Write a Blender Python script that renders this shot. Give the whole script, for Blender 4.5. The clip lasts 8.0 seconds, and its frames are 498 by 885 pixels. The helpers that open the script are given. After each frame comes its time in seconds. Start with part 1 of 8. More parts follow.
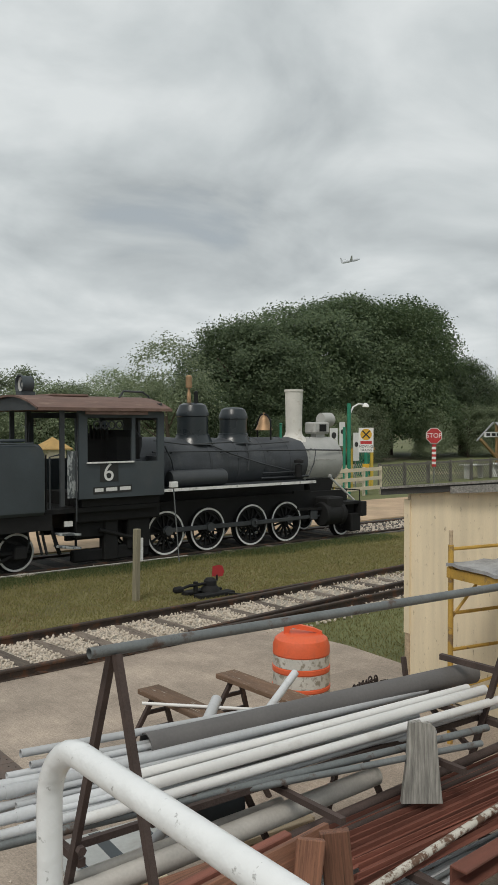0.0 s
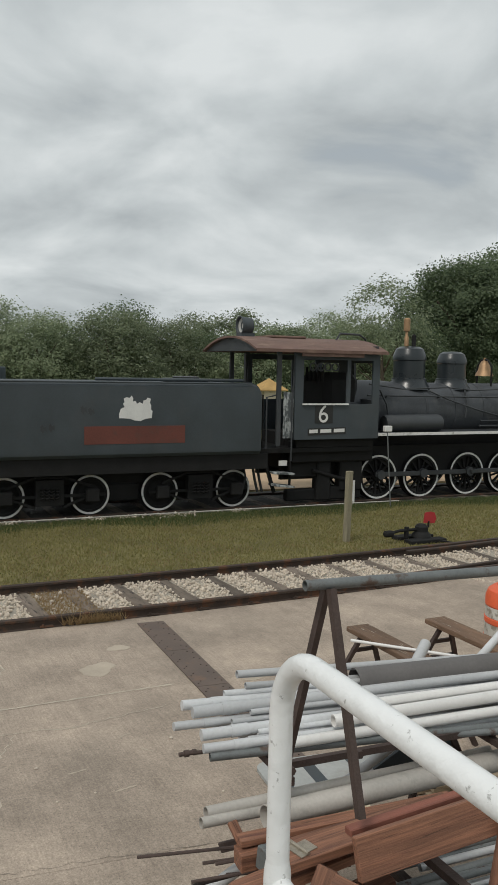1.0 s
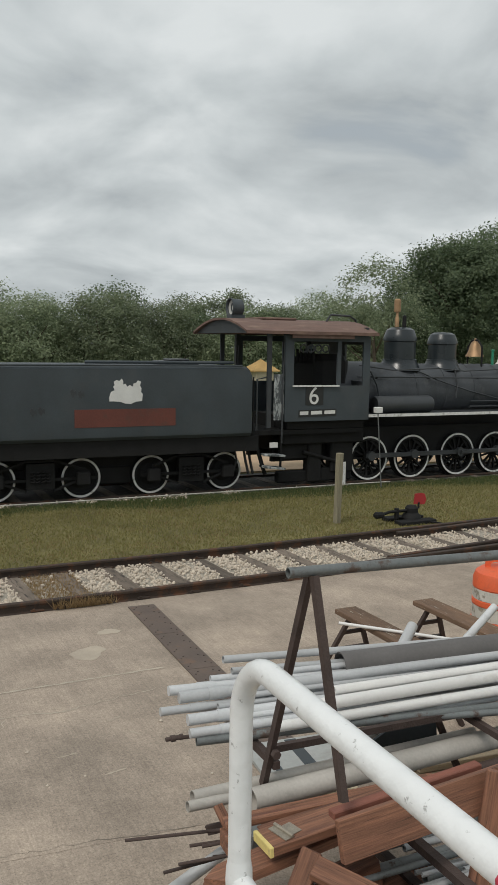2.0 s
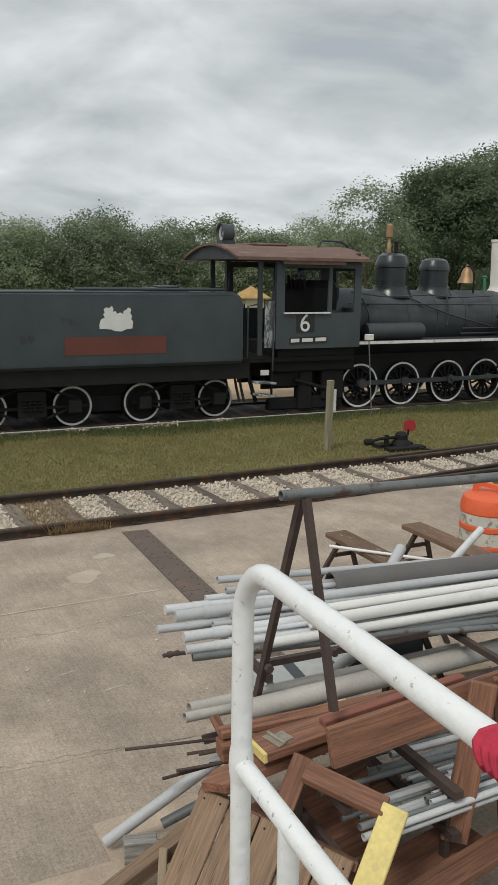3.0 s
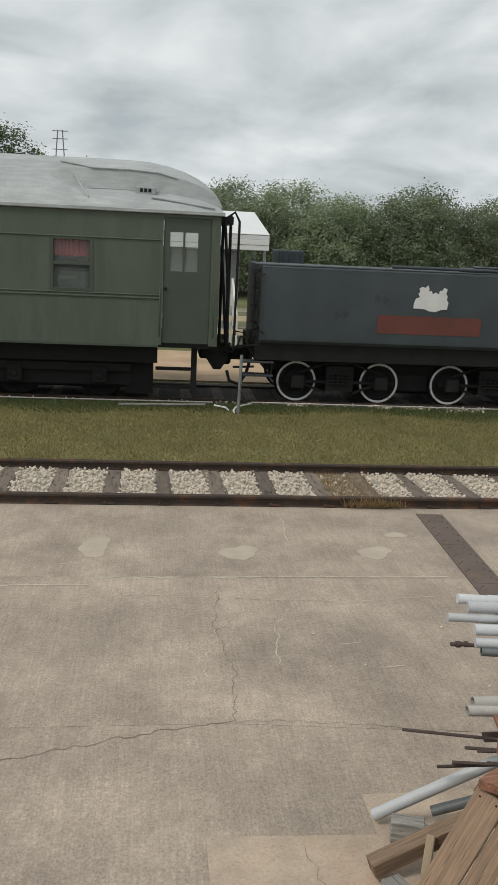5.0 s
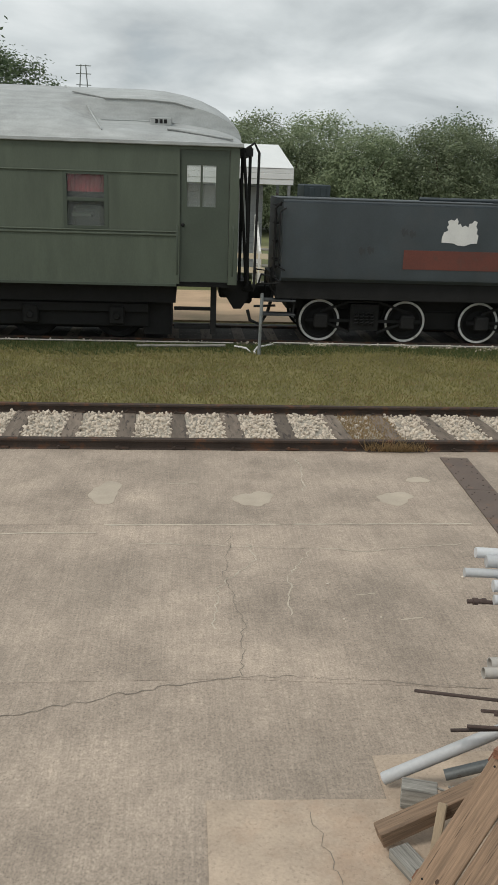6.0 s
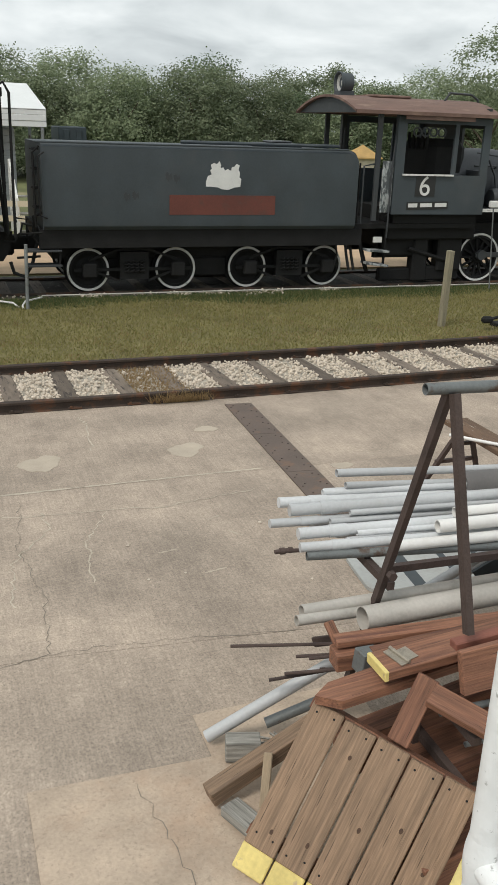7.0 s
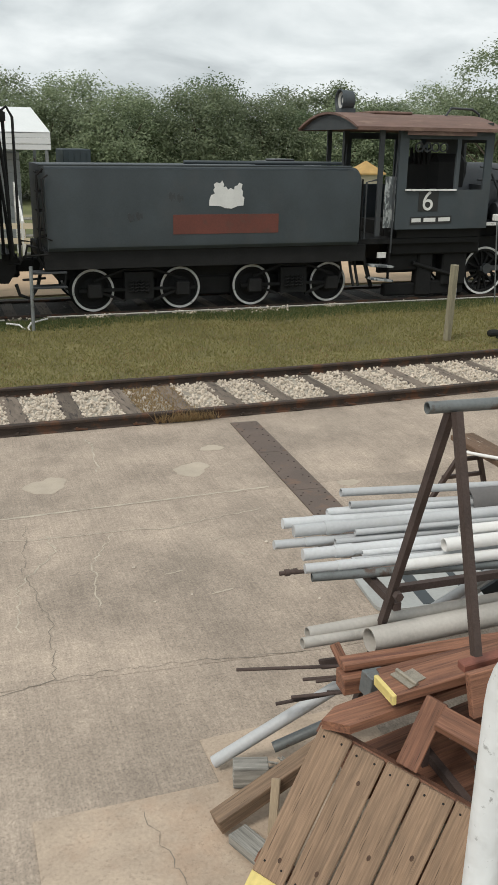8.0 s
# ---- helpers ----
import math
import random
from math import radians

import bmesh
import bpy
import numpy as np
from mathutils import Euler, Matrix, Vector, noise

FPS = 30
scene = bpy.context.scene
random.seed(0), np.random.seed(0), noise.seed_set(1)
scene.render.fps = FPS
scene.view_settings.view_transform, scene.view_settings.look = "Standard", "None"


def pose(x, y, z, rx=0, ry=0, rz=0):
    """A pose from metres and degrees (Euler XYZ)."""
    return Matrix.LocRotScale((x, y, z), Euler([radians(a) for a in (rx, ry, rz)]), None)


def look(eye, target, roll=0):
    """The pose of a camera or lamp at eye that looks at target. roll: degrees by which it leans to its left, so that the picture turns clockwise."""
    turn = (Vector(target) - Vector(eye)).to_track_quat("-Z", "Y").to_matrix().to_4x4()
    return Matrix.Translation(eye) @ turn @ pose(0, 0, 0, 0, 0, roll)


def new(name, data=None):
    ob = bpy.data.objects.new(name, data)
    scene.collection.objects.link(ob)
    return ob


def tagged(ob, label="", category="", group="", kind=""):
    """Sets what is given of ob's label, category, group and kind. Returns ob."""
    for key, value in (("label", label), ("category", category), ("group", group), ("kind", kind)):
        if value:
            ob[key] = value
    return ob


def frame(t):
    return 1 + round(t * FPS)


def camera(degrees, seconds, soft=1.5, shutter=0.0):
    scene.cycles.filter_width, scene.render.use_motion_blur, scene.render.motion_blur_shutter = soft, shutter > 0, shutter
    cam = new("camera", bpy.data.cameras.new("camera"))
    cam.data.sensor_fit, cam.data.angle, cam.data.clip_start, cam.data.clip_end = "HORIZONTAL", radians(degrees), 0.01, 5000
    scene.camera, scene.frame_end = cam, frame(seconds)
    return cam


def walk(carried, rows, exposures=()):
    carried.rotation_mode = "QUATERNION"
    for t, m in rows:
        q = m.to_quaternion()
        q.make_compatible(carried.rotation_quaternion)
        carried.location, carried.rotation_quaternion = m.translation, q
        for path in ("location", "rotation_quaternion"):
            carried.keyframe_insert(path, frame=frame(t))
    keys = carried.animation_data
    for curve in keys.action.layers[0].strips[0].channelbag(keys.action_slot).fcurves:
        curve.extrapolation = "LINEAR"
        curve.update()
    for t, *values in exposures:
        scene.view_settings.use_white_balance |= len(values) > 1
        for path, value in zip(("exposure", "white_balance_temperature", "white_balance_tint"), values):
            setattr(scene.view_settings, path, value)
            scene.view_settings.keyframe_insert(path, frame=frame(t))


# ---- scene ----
cam = camera(32.2, 8.0)
PATH = [
    (0, (0.333, 0.233, 2.892), (1.596, 1.784, 2.847), -0.0),
    (0.5, (0.357, 0.176, 2.924), (1.716, 1.642, 3.006), 0.4),
    (0.6, (0.323, 0.192, 2.911), (1.687, 1.653, 2.997), 0.4),
    (0.8, (0.319, 0.232, 2.886), (1.466, 1.87, 2.835), 0.8),
    (1, (0.298, 0.235, 2.875), (1.144, 2.039, 2.695), 1.2),
    (1.5, (0.282, 0.22, 2.89), (0.973, 2.084, 2.672), 0.4),
    (2, (0.334, 0.208, 2.913), (1.193, 2.0, 2.688), 0.9),
    (2.2, (0.343, 0.199, 2.92), (1.337, 1.923, 2.725), 0.7),
    (3.3, (0.245, 0.109, 2.908), (0.985, 1.904, 2.425), 1.4),
    (3.5, (0.217, 0.083, 2.91), (0.862, 1.904, 2.393), 2.3),
    (4, (0.209, 0.103, 2.917), (0.789, 1.947, 2.405), 3.9),
    (4.5, (0.187, 0.143, 2.894), (0.63, 2.031, 2.406), 3.7),
    (4.7, (0.198, 0.134, 2.904), (0.524, 2.057, 2.458), 3.5),
    (5.8, (0.382, 0.426, 2.861), (0.521, 2.345, 2.315), 2.0),
    (6, (0.408, 0.479, 2.843), (0.559, 2.384, 2.253), 1.9),
    (6.5, (0.391, 0.584, 2.852), (0.899, 2.396, 2.174), 3.2),
    (6.6, (0.38, 0.605, 2.854), (0.935, 2.403, 2.175), 2.6),
    (7, (0.353, 0.666, 2.856), (0.999, 2.429, 2.167), 2.1),
    (7.5, (0.404, 0.696, 2.86), (1.065, 2.464, 2.197), 0.9),
    (8, (0.395, 0.688, 2.868), (1.024, 2.47, 2.214), 0.9),
]
EXPOSURE = [(0, 0.05), (2.2, 0.05), (3.5, 0.22), (4.7, 0.17), (6.0, 0.22), (6.5, 0.34), (7.0, 0.42), (8.0, 0.42)]
walk(cam, [(t, look(eye, target, roll)) for t, eye, target, roll in PATH], EXPOSURE)

# ---- light ----
world = bpy.data.worlds.new("overcast_sky")
scene.world = world
world.use_nodes = True
W = world.node_tree
W.nodes.clear()


def wn(kind, **kw):
    n = W.nodes.new(kind)
    for k, v in kw.items():
        if k in n.inputs:
            n.inputs[k].default_value = v
    return n


def wl(a, b):
    W.links.new(a, b)


SUN_EL, SUN_ROT = 52.0, 238.0
sky = wn("ShaderNodeTexSky")
sky.sky_type, sky.sun_disc = "NISHITA", False
sky.sun_elevation, sky.sun_rotation = radians(SUN_EL), radians(SUN_ROT)
coord = wn("ShaderNodeTexCoord")
sep = wn("ShaderNodeSeparateXYZ")
wl(coord.outputs["Generated"], sep.inputs[0])
lift = wn("ShaderNodeMath")
lift.operation, lift.inputs[1].default_value = "ADD", 0.30
absz = wn("ShaderNodeMath")
absz.operation = "ABSOLUTE"
wl(sep.outputs["Z"], absz.inputs[0])
wl(absz.outputs[0], lift.inputs[0])
dx, dy = wn("ShaderNodeMath"), wn("ShaderNodeMath")
for n, axis in ((dx, "X"), (dy, "Y")):
    n.operation = "DIVIDE"
    wl(sep.outputs[axis], n.inputs[0])
    wl(lift.outputs[0], n.inputs[1])
comb = wn("ShaderNodeCombineXYZ")
wl(dx.outputs[0], comb.inputs["X"])
wl(dy.outputs[0], comb.inputs["Y"])
n1 = wn("ShaderNodeTexNoise", Scale=2.3, Detail=8.0, Roughness=0.50, Distortion=0.35)
n2 = wn("ShaderNodeTexNoise", Scale=0.95, Detail=3.0, Roughness=0.5)
wl(comb.outputs[0], n1.inputs["Vector"])
wl(comb.outputs[0], n2.inputs["Vector"])
addn = wn("ShaderNodeMath")
addn.operation = "MULTIPLY_ADD"
addn.inputs[1].default_value = 0.6
wl(n2.outputs["Fac"], addn.inputs[0])
wl(n1.outputs["Fac"], addn.inputs[2])
# the same cloud field a step towards the sun: its difference models lit and shaded cloud sides
step = wn("ShaderNodeVectorMath")
step.operation = "ADD"
step.inputs[1].default_value = (-0.05, -0.07, 0.0)
wl(comb.outputs[0], step.inputs[0])
n3 = wn("ShaderNodeTexNoise", Scale=2.3, Detail=8.0, Roughness=0.50, Distortion=0.35)
wl(step.outputs[0], n3.inputs["Vector"])
side = wn("ShaderNodeMath")
side.operation = "SUBTRACT"
wl(n1.outputs["Fac"], side.inputs[0])
wl(n3.outputs["Fac"], side.inputs[1])
relief = wn("ShaderNodeMath")
relief.operation = "MULTIPLY_ADD"
relief.inputs[1].default_value = 0.55
wl(side.outputs[0], relief.inputs[0])
wl(addn.outputs[0], relief.inputs[2])
ramp = wn("ShaderNodeValToRGB")
ramp.color_ramp.elements[0].position, ramp.color_ramp.elements[0].color = 0.50, (0.385, 0.42, 0.435, 1)
ramp.color_ramp.elements[1].position, ramp.color_ramp.elements[1].color = 1.03, (0.68, 0.715, 0.72, 1)
mid = ramp.color_ramp.elements.new(0.77)
mid.color = (0.54, 0.58, 0.59, 1)
wl(relief.outputs[0], ramp.inputs[0])
thin = wn("ShaderNodeValToRGB")
thin.color_ramp.elements[0].position, thin.color_ramp.elements[0].color = 0.27, (0.12, 0.12, 0.12, 1)
thin.color_ramp.elements[1].position, thin.color_ramp.elements[1].color = 0.38, (0.0, 0.0, 0.0, 1)
wl(n1.outputs["Fac"], thin.inputs[0])
skys = wn("ShaderNodeMix")
skys.data_type = "RGBA"
skys.blend_type = "MULTIPLY"
skys.inputs["Factor"].default_value = 1.0
wl(sky.outputs[0], skys.inputs["A"])
skys.inputs["B"].default_value = (0.10, 0.10, 0.10, 1)
mixs = wn("ShaderNodeMix")
mixs.data_type = "RGBA"
wl(thin.outputs[0], mixs.inputs["Factor"])
wl(ramp.outputs[0], mixs.inputs["A"])
wl(skys.outputs["Result"], mixs.inputs["B"])
bg = wn("ShaderNodeBackground", Strength=1.0)
wl(mixs.outputs["Result"], bg.inputs["Color"])
wo = wn("ShaderNodeOutputWorld")
wl(bg.outputs[0], wo.inputs["Surface"])

sun_data = bpy.data.lights.new("sun", "SUN")
sun_data.energy, sun_data.angle, sun_data.color = 1.5, radians(16), (1.0, 0.95, 0.87)
sun_ob = new("sun", sun_data)
_a, _e = radians(SUN_ROT), radians(SUN_EL)
sun_dir = Vector((math.sin(_a) * math.cos(_e), math.cos(_a) * math.cos(_e), math.sin(_e)))
sun_ob.matrix_world = look(sun_dir * 50, (0, 0, 0))

# ---- materials ----


def mat(name, base, rough=0.7, metal=0.0, var=0.25, scale=3.0, fine=40.0, bump=0.15, stain=None, amount=0.35, stain_scale=2.0, rand=0.0, stretch=(1, 1, 1), coat=0.0, edge=0.08):
    """Base colour with coarse and fine variation, a stain colour of its own shape, and fine relief."""
    m = bpy.data.materials.new(name)
    m.use_nodes = True
    T = m.node_tree
    b = T.nodes["Principled BSDF"]
    b.inputs["Roughness"].default_value, b.inputs["Metallic"].default_value = rough, metal
    b.inputs["Coat Weight"].default_value = coat
    co = T.nodes.new("ShaderNodeTexCoord")
    mp = T.nodes.new("ShaderNodeMapping")
    mp.inputs["Scale"].default_value = stretch
    T.links.new(co.outputs["Object"], mp.inputs[0])
    info = T.nodes.new("ShaderNodeObjectInfo")
    off = T.nodes.new("ShaderNodeVectorMath")
    off.operation = "MULTIPLY_ADD"
    T.links.new(info.outputs["Random"], off.inputs[0])
    off.inputs[1].default_value = (17.0, 9.0, 23.0)
    T.links.new(mp.outputs[0], off.inputs[2])

    def noise_node(s, d):
        n = T.nodes.new("ShaderNodeTexNoise")
        n.inputs["Scale"].default_value, n.inputs["Detail"].default_value = s, d
        T.links.new(off.outputs[0], n.inputs["Vector"])
        return n

    na, nb = noise_node(scale, 5), noise_node(fine, 3)
    mixn = T.nodes.new("ShaderNodeMath")
    mixn.operation = "MULTIPLY_ADD"
    mixn.inputs[1].default_value = 0.5
    T.links.new(nb.outputs["Fac"], mixn.inputs[0])
    T.links.new(na.outputs["Fac"], mixn.inputs[2])
    r = T.nodes.new("ShaderNodeMapRange")
    r.inputs["From Min"].default_value, r.inputs["From Max"].default_value = 0.45, 1.05
    r.inputs["To Min"].default_value, r.inputs["To Max"].default_value = 1 - var, 1 + var
    T.links.new(mixn.outputs[0], r.inputs["Value"])
    last = r.outputs[0]
    if rand:
        rr = T.nodes.new("ShaderNodeMapRange")
        rr.inputs["To Min"].default_value, rr.inputs["To Max"].default_value = 1 - rand, 1 + rand
        T.links.new(info.outputs["Random"], rr.inputs["Value"])
        mu = T.nodes.new("ShaderNodeMath")
        mu.operation = "MULTIPLY"
        T.links.new(last, mu.inputs[0])
        T.links.new(rr.outputs[0], mu.inputs[1])
        last = mu.outputs[0]
    sc = T.nodes.new("ShaderNodeVectorMath")
    sc.operation = "SCALE"
    sc.inputs[0].default_value = base
    T.links.new(last, sc.inputs["Scale"])
    col = sc.outputs[0]
    if stain:
        ns = noise_node(stain_scale, 8)
        ns.inputs["Roughness"].default_value = 0.65
        rs = T.nodes.new("ShaderNodeMapRange")
        rs.inputs["From Min"].default_value, rs.inputs["From Max"].default_value = 0.62 - amount * 0.35, 0.62 - amount * 0.35 + edge
        T.links.new(ns.outputs["Fac"], rs.inputs["Value"])
        mx = T.nodes.new("ShaderNodeMix")
        mx.data_type = "RGBA"
        mx.inputs["B"].default_value = (*stain, 1)
        T.links.new(rs.outputs[0], mx.inputs["Factor"])
        T.links.new(col, mx.inputs["A"])
        col = mx.outputs["Result"]
    T.links.new(col, b.inputs["Base Color"])
    rm = T.nodes.new("ShaderNodeMapRange")
    rm.inputs["To Min"].default_value, rm.inputs["To Max"].default_value = max(rough - 0.12, 0.02), min(rough + 0.12, 1)
    T.links.new(na.outputs["Fac"], rm.inputs["Value"])
    T.links.new(rm.outputs[0], b.inputs["Roughness"])
    if bump:
        bp = T.nodes.new("ShaderNodeBump")
        bp.inputs["Strength"].default_value, bp.inputs["Distance"].default_value = bump, 0.02
        T.links.new(mixn.outputs[0], bp.inputs["Height"])
        T.links.new(bp.outputs[0], b.inputs["Normal"])
    return m


M_CONC = mat("concrete", (0.362, 0.297, 0.239), 0.9, var=0.30, scale=1.1, fine=38, bump=0.35, stain=(0.275, 0.230, 0.186), amount=0.30, stain_scale=0.7, edge=0.32)


def streaks(m, scale, low, high, lo_out, hi_out, detail=4.0):
    """Adds a stretched brush or speckle pattern over a material's colour."""
    T = m.node_tree
    b = T.nodes["Principled BSDF"]
    src = b.inputs["Base Color"].links[0].from_socket
    co = T.nodes.new("ShaderNodeTexCoord")
    mp = T.nodes.new("ShaderNodeMapping")
    mp.inputs["Scale"].default_value = scale
    T.links.new(co.outputs["Object"], mp.inputs[0])
    n = T.nodes.new("ShaderNodeTexNoise")
    n.inputs["Scale"].default_value, n.inputs["Detail"].default_value = 1.0, detail
    T.links.new(mp.outputs[0], n.inputs["Vector"])
    r = T.nodes.new("ShaderNodeMapRange")
    for k, v in (("From Min", low), ("From Max", high), ("To Min", lo_out), ("To Max", hi_out)):
        r.inputs[k].default_value = v
    T.links.new(n.outputs["Fac"], r.inputs["Value"])
    s = T.nodes.new("ShaderNodeVectorMath")
    s.operation = "SCALE"
    T.links.new(src, s.inputs[0])
    T.links.new(r.outputs[0], s.inputs["Scale"])
    T.links.new(s.outputs[0], b.inputs["Base Color"])


streaks(M_CONC, (70, 2.6, 1), 0.3, 0.7, 0.90, 1.09)
streaks(M_CONC, (95, 95, 95), 0.30, 0.43, 0.68, 1.0, 2.0)
streaks(M_CONC, (45, 30, 30), 0.36, 0.64, 0.93, 1.06, 6.0)
streaks(M_CONC, (2.6, 2.2, 1), 0.35, 0.65, 0.90, 1.09, 6.0)
streaks(M_CONC, (10, 7, 1), 0.36, 0.64, 0.94, 1.05, 8.0)
streaks(M_CONC, (85, 60, 1), 0.34, 0.66, 0.84, 1.13, 4.0)
M_CONC2 = mat("pale_concrete", (0.44, 0.352, 0.272), 0.9, var=0.26, scale=1.6, fine=60, bump=0.3, stain=(0.37, 0.245, 0.165), amount=0.30, stain_scale=1.3, edge=0.25)
streaks(M_CONC2, (60, 60, 60), 0.30, 0.42, 0.82, 1.0, 2.0)
streaks(M_CONC2, (3, 3, 1), 0.35, 0.65, 0.85, 1.12, 6.0)
M_PATCH = mat("patching_cement", (0.42, 0.36, 0.29), 0.9, var=0.15, scale=5, fine=60)
M_CRACK = mat("joint_filler", (0.45, 0.395, 0.32), 0.95, var=0.3, scale=9, fine=70)
M_DARKCRACK = mat("crack_dirt", (0.19, 0.165, 0.135), 0.95, var=0.3, scale=9, fine=70)
M_PLATE = mat("painted_steel_plate", (0.118, 0.088, 0.072), 0.62, var=0.22, scale=4, fine=60, stain=(0.16, 0.10, 0.07), amount=0.15, stain_scale=6)
M_RAIL = mat("rusted_rail_steel", (0.062, 0.045, 0.036), 0.72, metal=0.3, var=0.35, scale=5, fine=80, bump=0.3, stain=(0.12, 0.06, 0.035), amount=0.25, stain_scale=5)
M_TIE = mat("weathered_tie", (0.155, 0.125, 0.10), 0.92, var=0.4, scale=3, fine=60, bump=0.5, stain=(0.05, 0.04, 0.035), amount=0.2, stain_scale=4, rand=0.3, stretch=(6, 1, 6))
M_STONE = mat("white_ballast", (0.58, 0.505, 0.42), 0.9, var=0.25, scale=8, fine=70, bump=0.4)
M_BED = mat("ballast_dust", (0.33, 0.30, 0.25), 0.95, var=0.35, scale=5, fine=70, bump=0.5)
# bed colour kept near black to carry the shade beneath the train
M_DARKBED = mat("shade_darkened_track_bed", (0.045, 0.041, 0.036), 0.95, var=0.45, scale=4, fine=60, bump=0.5, stain=(0.2, 0.19, 0.17), amount=0.08, stain_scale=14)
M_SOIL = mat("turf_soil", (0.165, 0.145, 0.06), 0.95, var=0.45, scale=1.2, fine=40, bump=0.6, stain=(0.17, 0.14, 0.06), amount=0.25, stain_scale=1.4, edge=0.25)
M_SAND = mat("sandy_path", (0.44, 0.315, 0.205), 0.95, var=0.25, scale=1.2, fine=50, bump=0.2, stain=(0.27, 0.22, 0.13), amount=0.28, stain_scale=0.8, edge=0.25)
M_FIELD = mat("far_field", (0.12, 0.13, 0.05), 0.95, var=0.4, scale=0.3, fine=8, bump=0.4, stain=(0.36, 0.29, 0.19), amount=0.12, stain_scale=0.12, edge=0.1)
M_BLACK = mat("dark_locomotive_paint", (0.036, 0.040, 0.044), 0.48, var=0.3, scale=2, fine=40, bump=0.12, stain=(0.055, 0.057, 0.058), amount=0.3, stain_scale=2.2, edge=0.2)
M_TENDER = mat("tender_grey_paint", (0.048, 0.060, 0.068), 0.62, var=0.16, scale=1.3, fine=40, bump=0.08, stain=(0.062, 0.068, 0.072), amount=0.3, stain_scale=1.4, edge=0.25)
M_SOOT = mat("sooty_underframe", (0.014, 0.014, 0.014), 0.75, var=0.4, scale=4, fine=50, bump=0.25)
M_SOOT.node_tree.nodes["Principled BSDF"].inputs["Specular IOR Level"].default_value = 0.25
M_BOILER = mat("dusty_slate_boiler_paint", (0.052, 0.057, 0.064), 0.55, var=0.35, scale=2.5, fine=40, bump=0.15, stain=(0.095, 0.098, 0.10), amount=0.22, stain_scale=3.0, edge=0.22)
M_CHIPPED = mat("chipped_pale_primer", (0.36, 0.38, 0.38), 0.75, var=0.3, scale=8, fine=60, stain=(0.07, 0.08, 0.085), amount=0.5, stain_scale=9, edge=0.08, stretch=(1, 1, 0.4))
M_SMOKE = mat("silver_grey_smokebox", (0.40, 0.40, 0.38), 0.6, var=0.15, scale=3, fine=50, stain=(0.24, 0.235, 0.22), amount=0.12, stain_scale=3, edge=0.15)
M_STACK = mat("pale_primer_stack", (0.62, 0.60, 0.55), 0.75, var=0.1, scale=4, fine=50, stain=(0.5, 0.46, 0.4), amount=0.15, stain_scale=5, edge=0.1)
M_RUSTROOF = mat("rusted_sheet_roof", (0.150, 0.092, 0.074), 0.85, var=0.3, scale=2.5, fine=50, bump=0.25, stain=(0.24, 0.16, 0.12), amount=0.3, stain_scale=2, edge=0.2, stretch=(1, 3, 1))
M_WHITE = mat("white_trim_paint", (0.68, 0.68, 0.66), 0.6, var=0.15, scale=6, fine=50, stain=(0.35, 0.34, 0.32), amount=0.12, stain_scale=8)
M_REDCLOTH = mat("red_cloth", (0.42, 0.03, 0.06), 0.9, var=0.3, scale=30, fine=90)
M_DECAL = mat("chipped_white_lettering", (0.66, 0.66, 0.64), 0.7, var=0.12, scale=6, fine=60)
M_REDBAND = mat("faded_red_panel", (0.135, 0.042, 0.030), 0.75, var=0.2, scale=2, fine=40, stain=(0.09, 0.045, 0.035), amount=0.25, stain_scale=2.5, edge=0.15)
M_DOME = mat("gloss_black_dome", (0.020, 0.026, 0.030), 0.30, var=0.25, scale=3, fine=40, bump=0.08)
M_BRASS = mat("aged_brass", (0.36, 0.23, 0.13), 0.55, metal=0.6, var=0.25, scale=8, fine=60)
M_GREEN = mat("olive_coach_paint", (0.080, 0.098, 0.072), 0.7, var=0.18, scale=1.1, fine=40, bump=0.08, stain=(0.06, 0.072, 0.055), amount=0.3, stain_scale=1.2, edge=0.3, stretch=(2.2, 1, 0.5))
M_GREEND = mat("darker_olive_door", (0.055, 0.070, 0.052), 0.58, var=0.15, scale=2, fine=40)
M_ROOF = mat("silver_coach_roof", (0.40, 0.42, 0.42), 0.6, metal=0.1, var=0.18, scale=1.2, fine=40, stain=(0.30, 0.31, 0.31), amount=0.3, stain_scale=1.1, edge=0.25)
M_CURTAIN = mat("red_curtain", (0.35, 0.03, 0.05), 0.9, var=0.3, scale=20, fine=60, stretch=(4, 1, 0.3))
M_PVC = mat("grey_conduit_plastic", (0.50, 0.51, 0.52), 0.42, var=0.14, scale=3, fine=60, bump=0.05, rand=0.22, stain=(0.40, 0.40, 0.39), amount=0.10, stain_scale=4, edge=0.2)
M_PVCW = mat("white_plumbing_plastic", (0.70, 0.69, 0.67), 0.4, var=0.08, scale=3, fine=60, bump=0.03, stain=(0.60, 0.58, 0.55), amount=0.1, stain_scale=5, edge=0.12)
M_PVCD = mat("dark_grey_plastic_pipe", (0.115, 0.108, 0.105), 0.6, var=0.18, scale=3, fine=60, bump=0.08)
M_STEELG = mat("galvanised_tube", (0.20, 0.215, 0.215), 0.55, metal=0.3, var=0.25, scale=6, fine=70, rand=0.25, stain=(0.10, 0.07, 0.055), amount=0.12, stain_scale=8)
M_RUST = mat("brown_rusted_steel", (0.066, 0.046, 0.040), 0.75, metal=0.15, var=0.35, scale=8, fine=90, bump=0.3, rand=0.2)
M_REDRUST = mat("red_oxide_steel", (0.17, 0.062, 0.042), 0.75, var=0.3, scale=6, fine=80, bump=0.2, rand=0.3, stretch=(0.4, 4, 4))
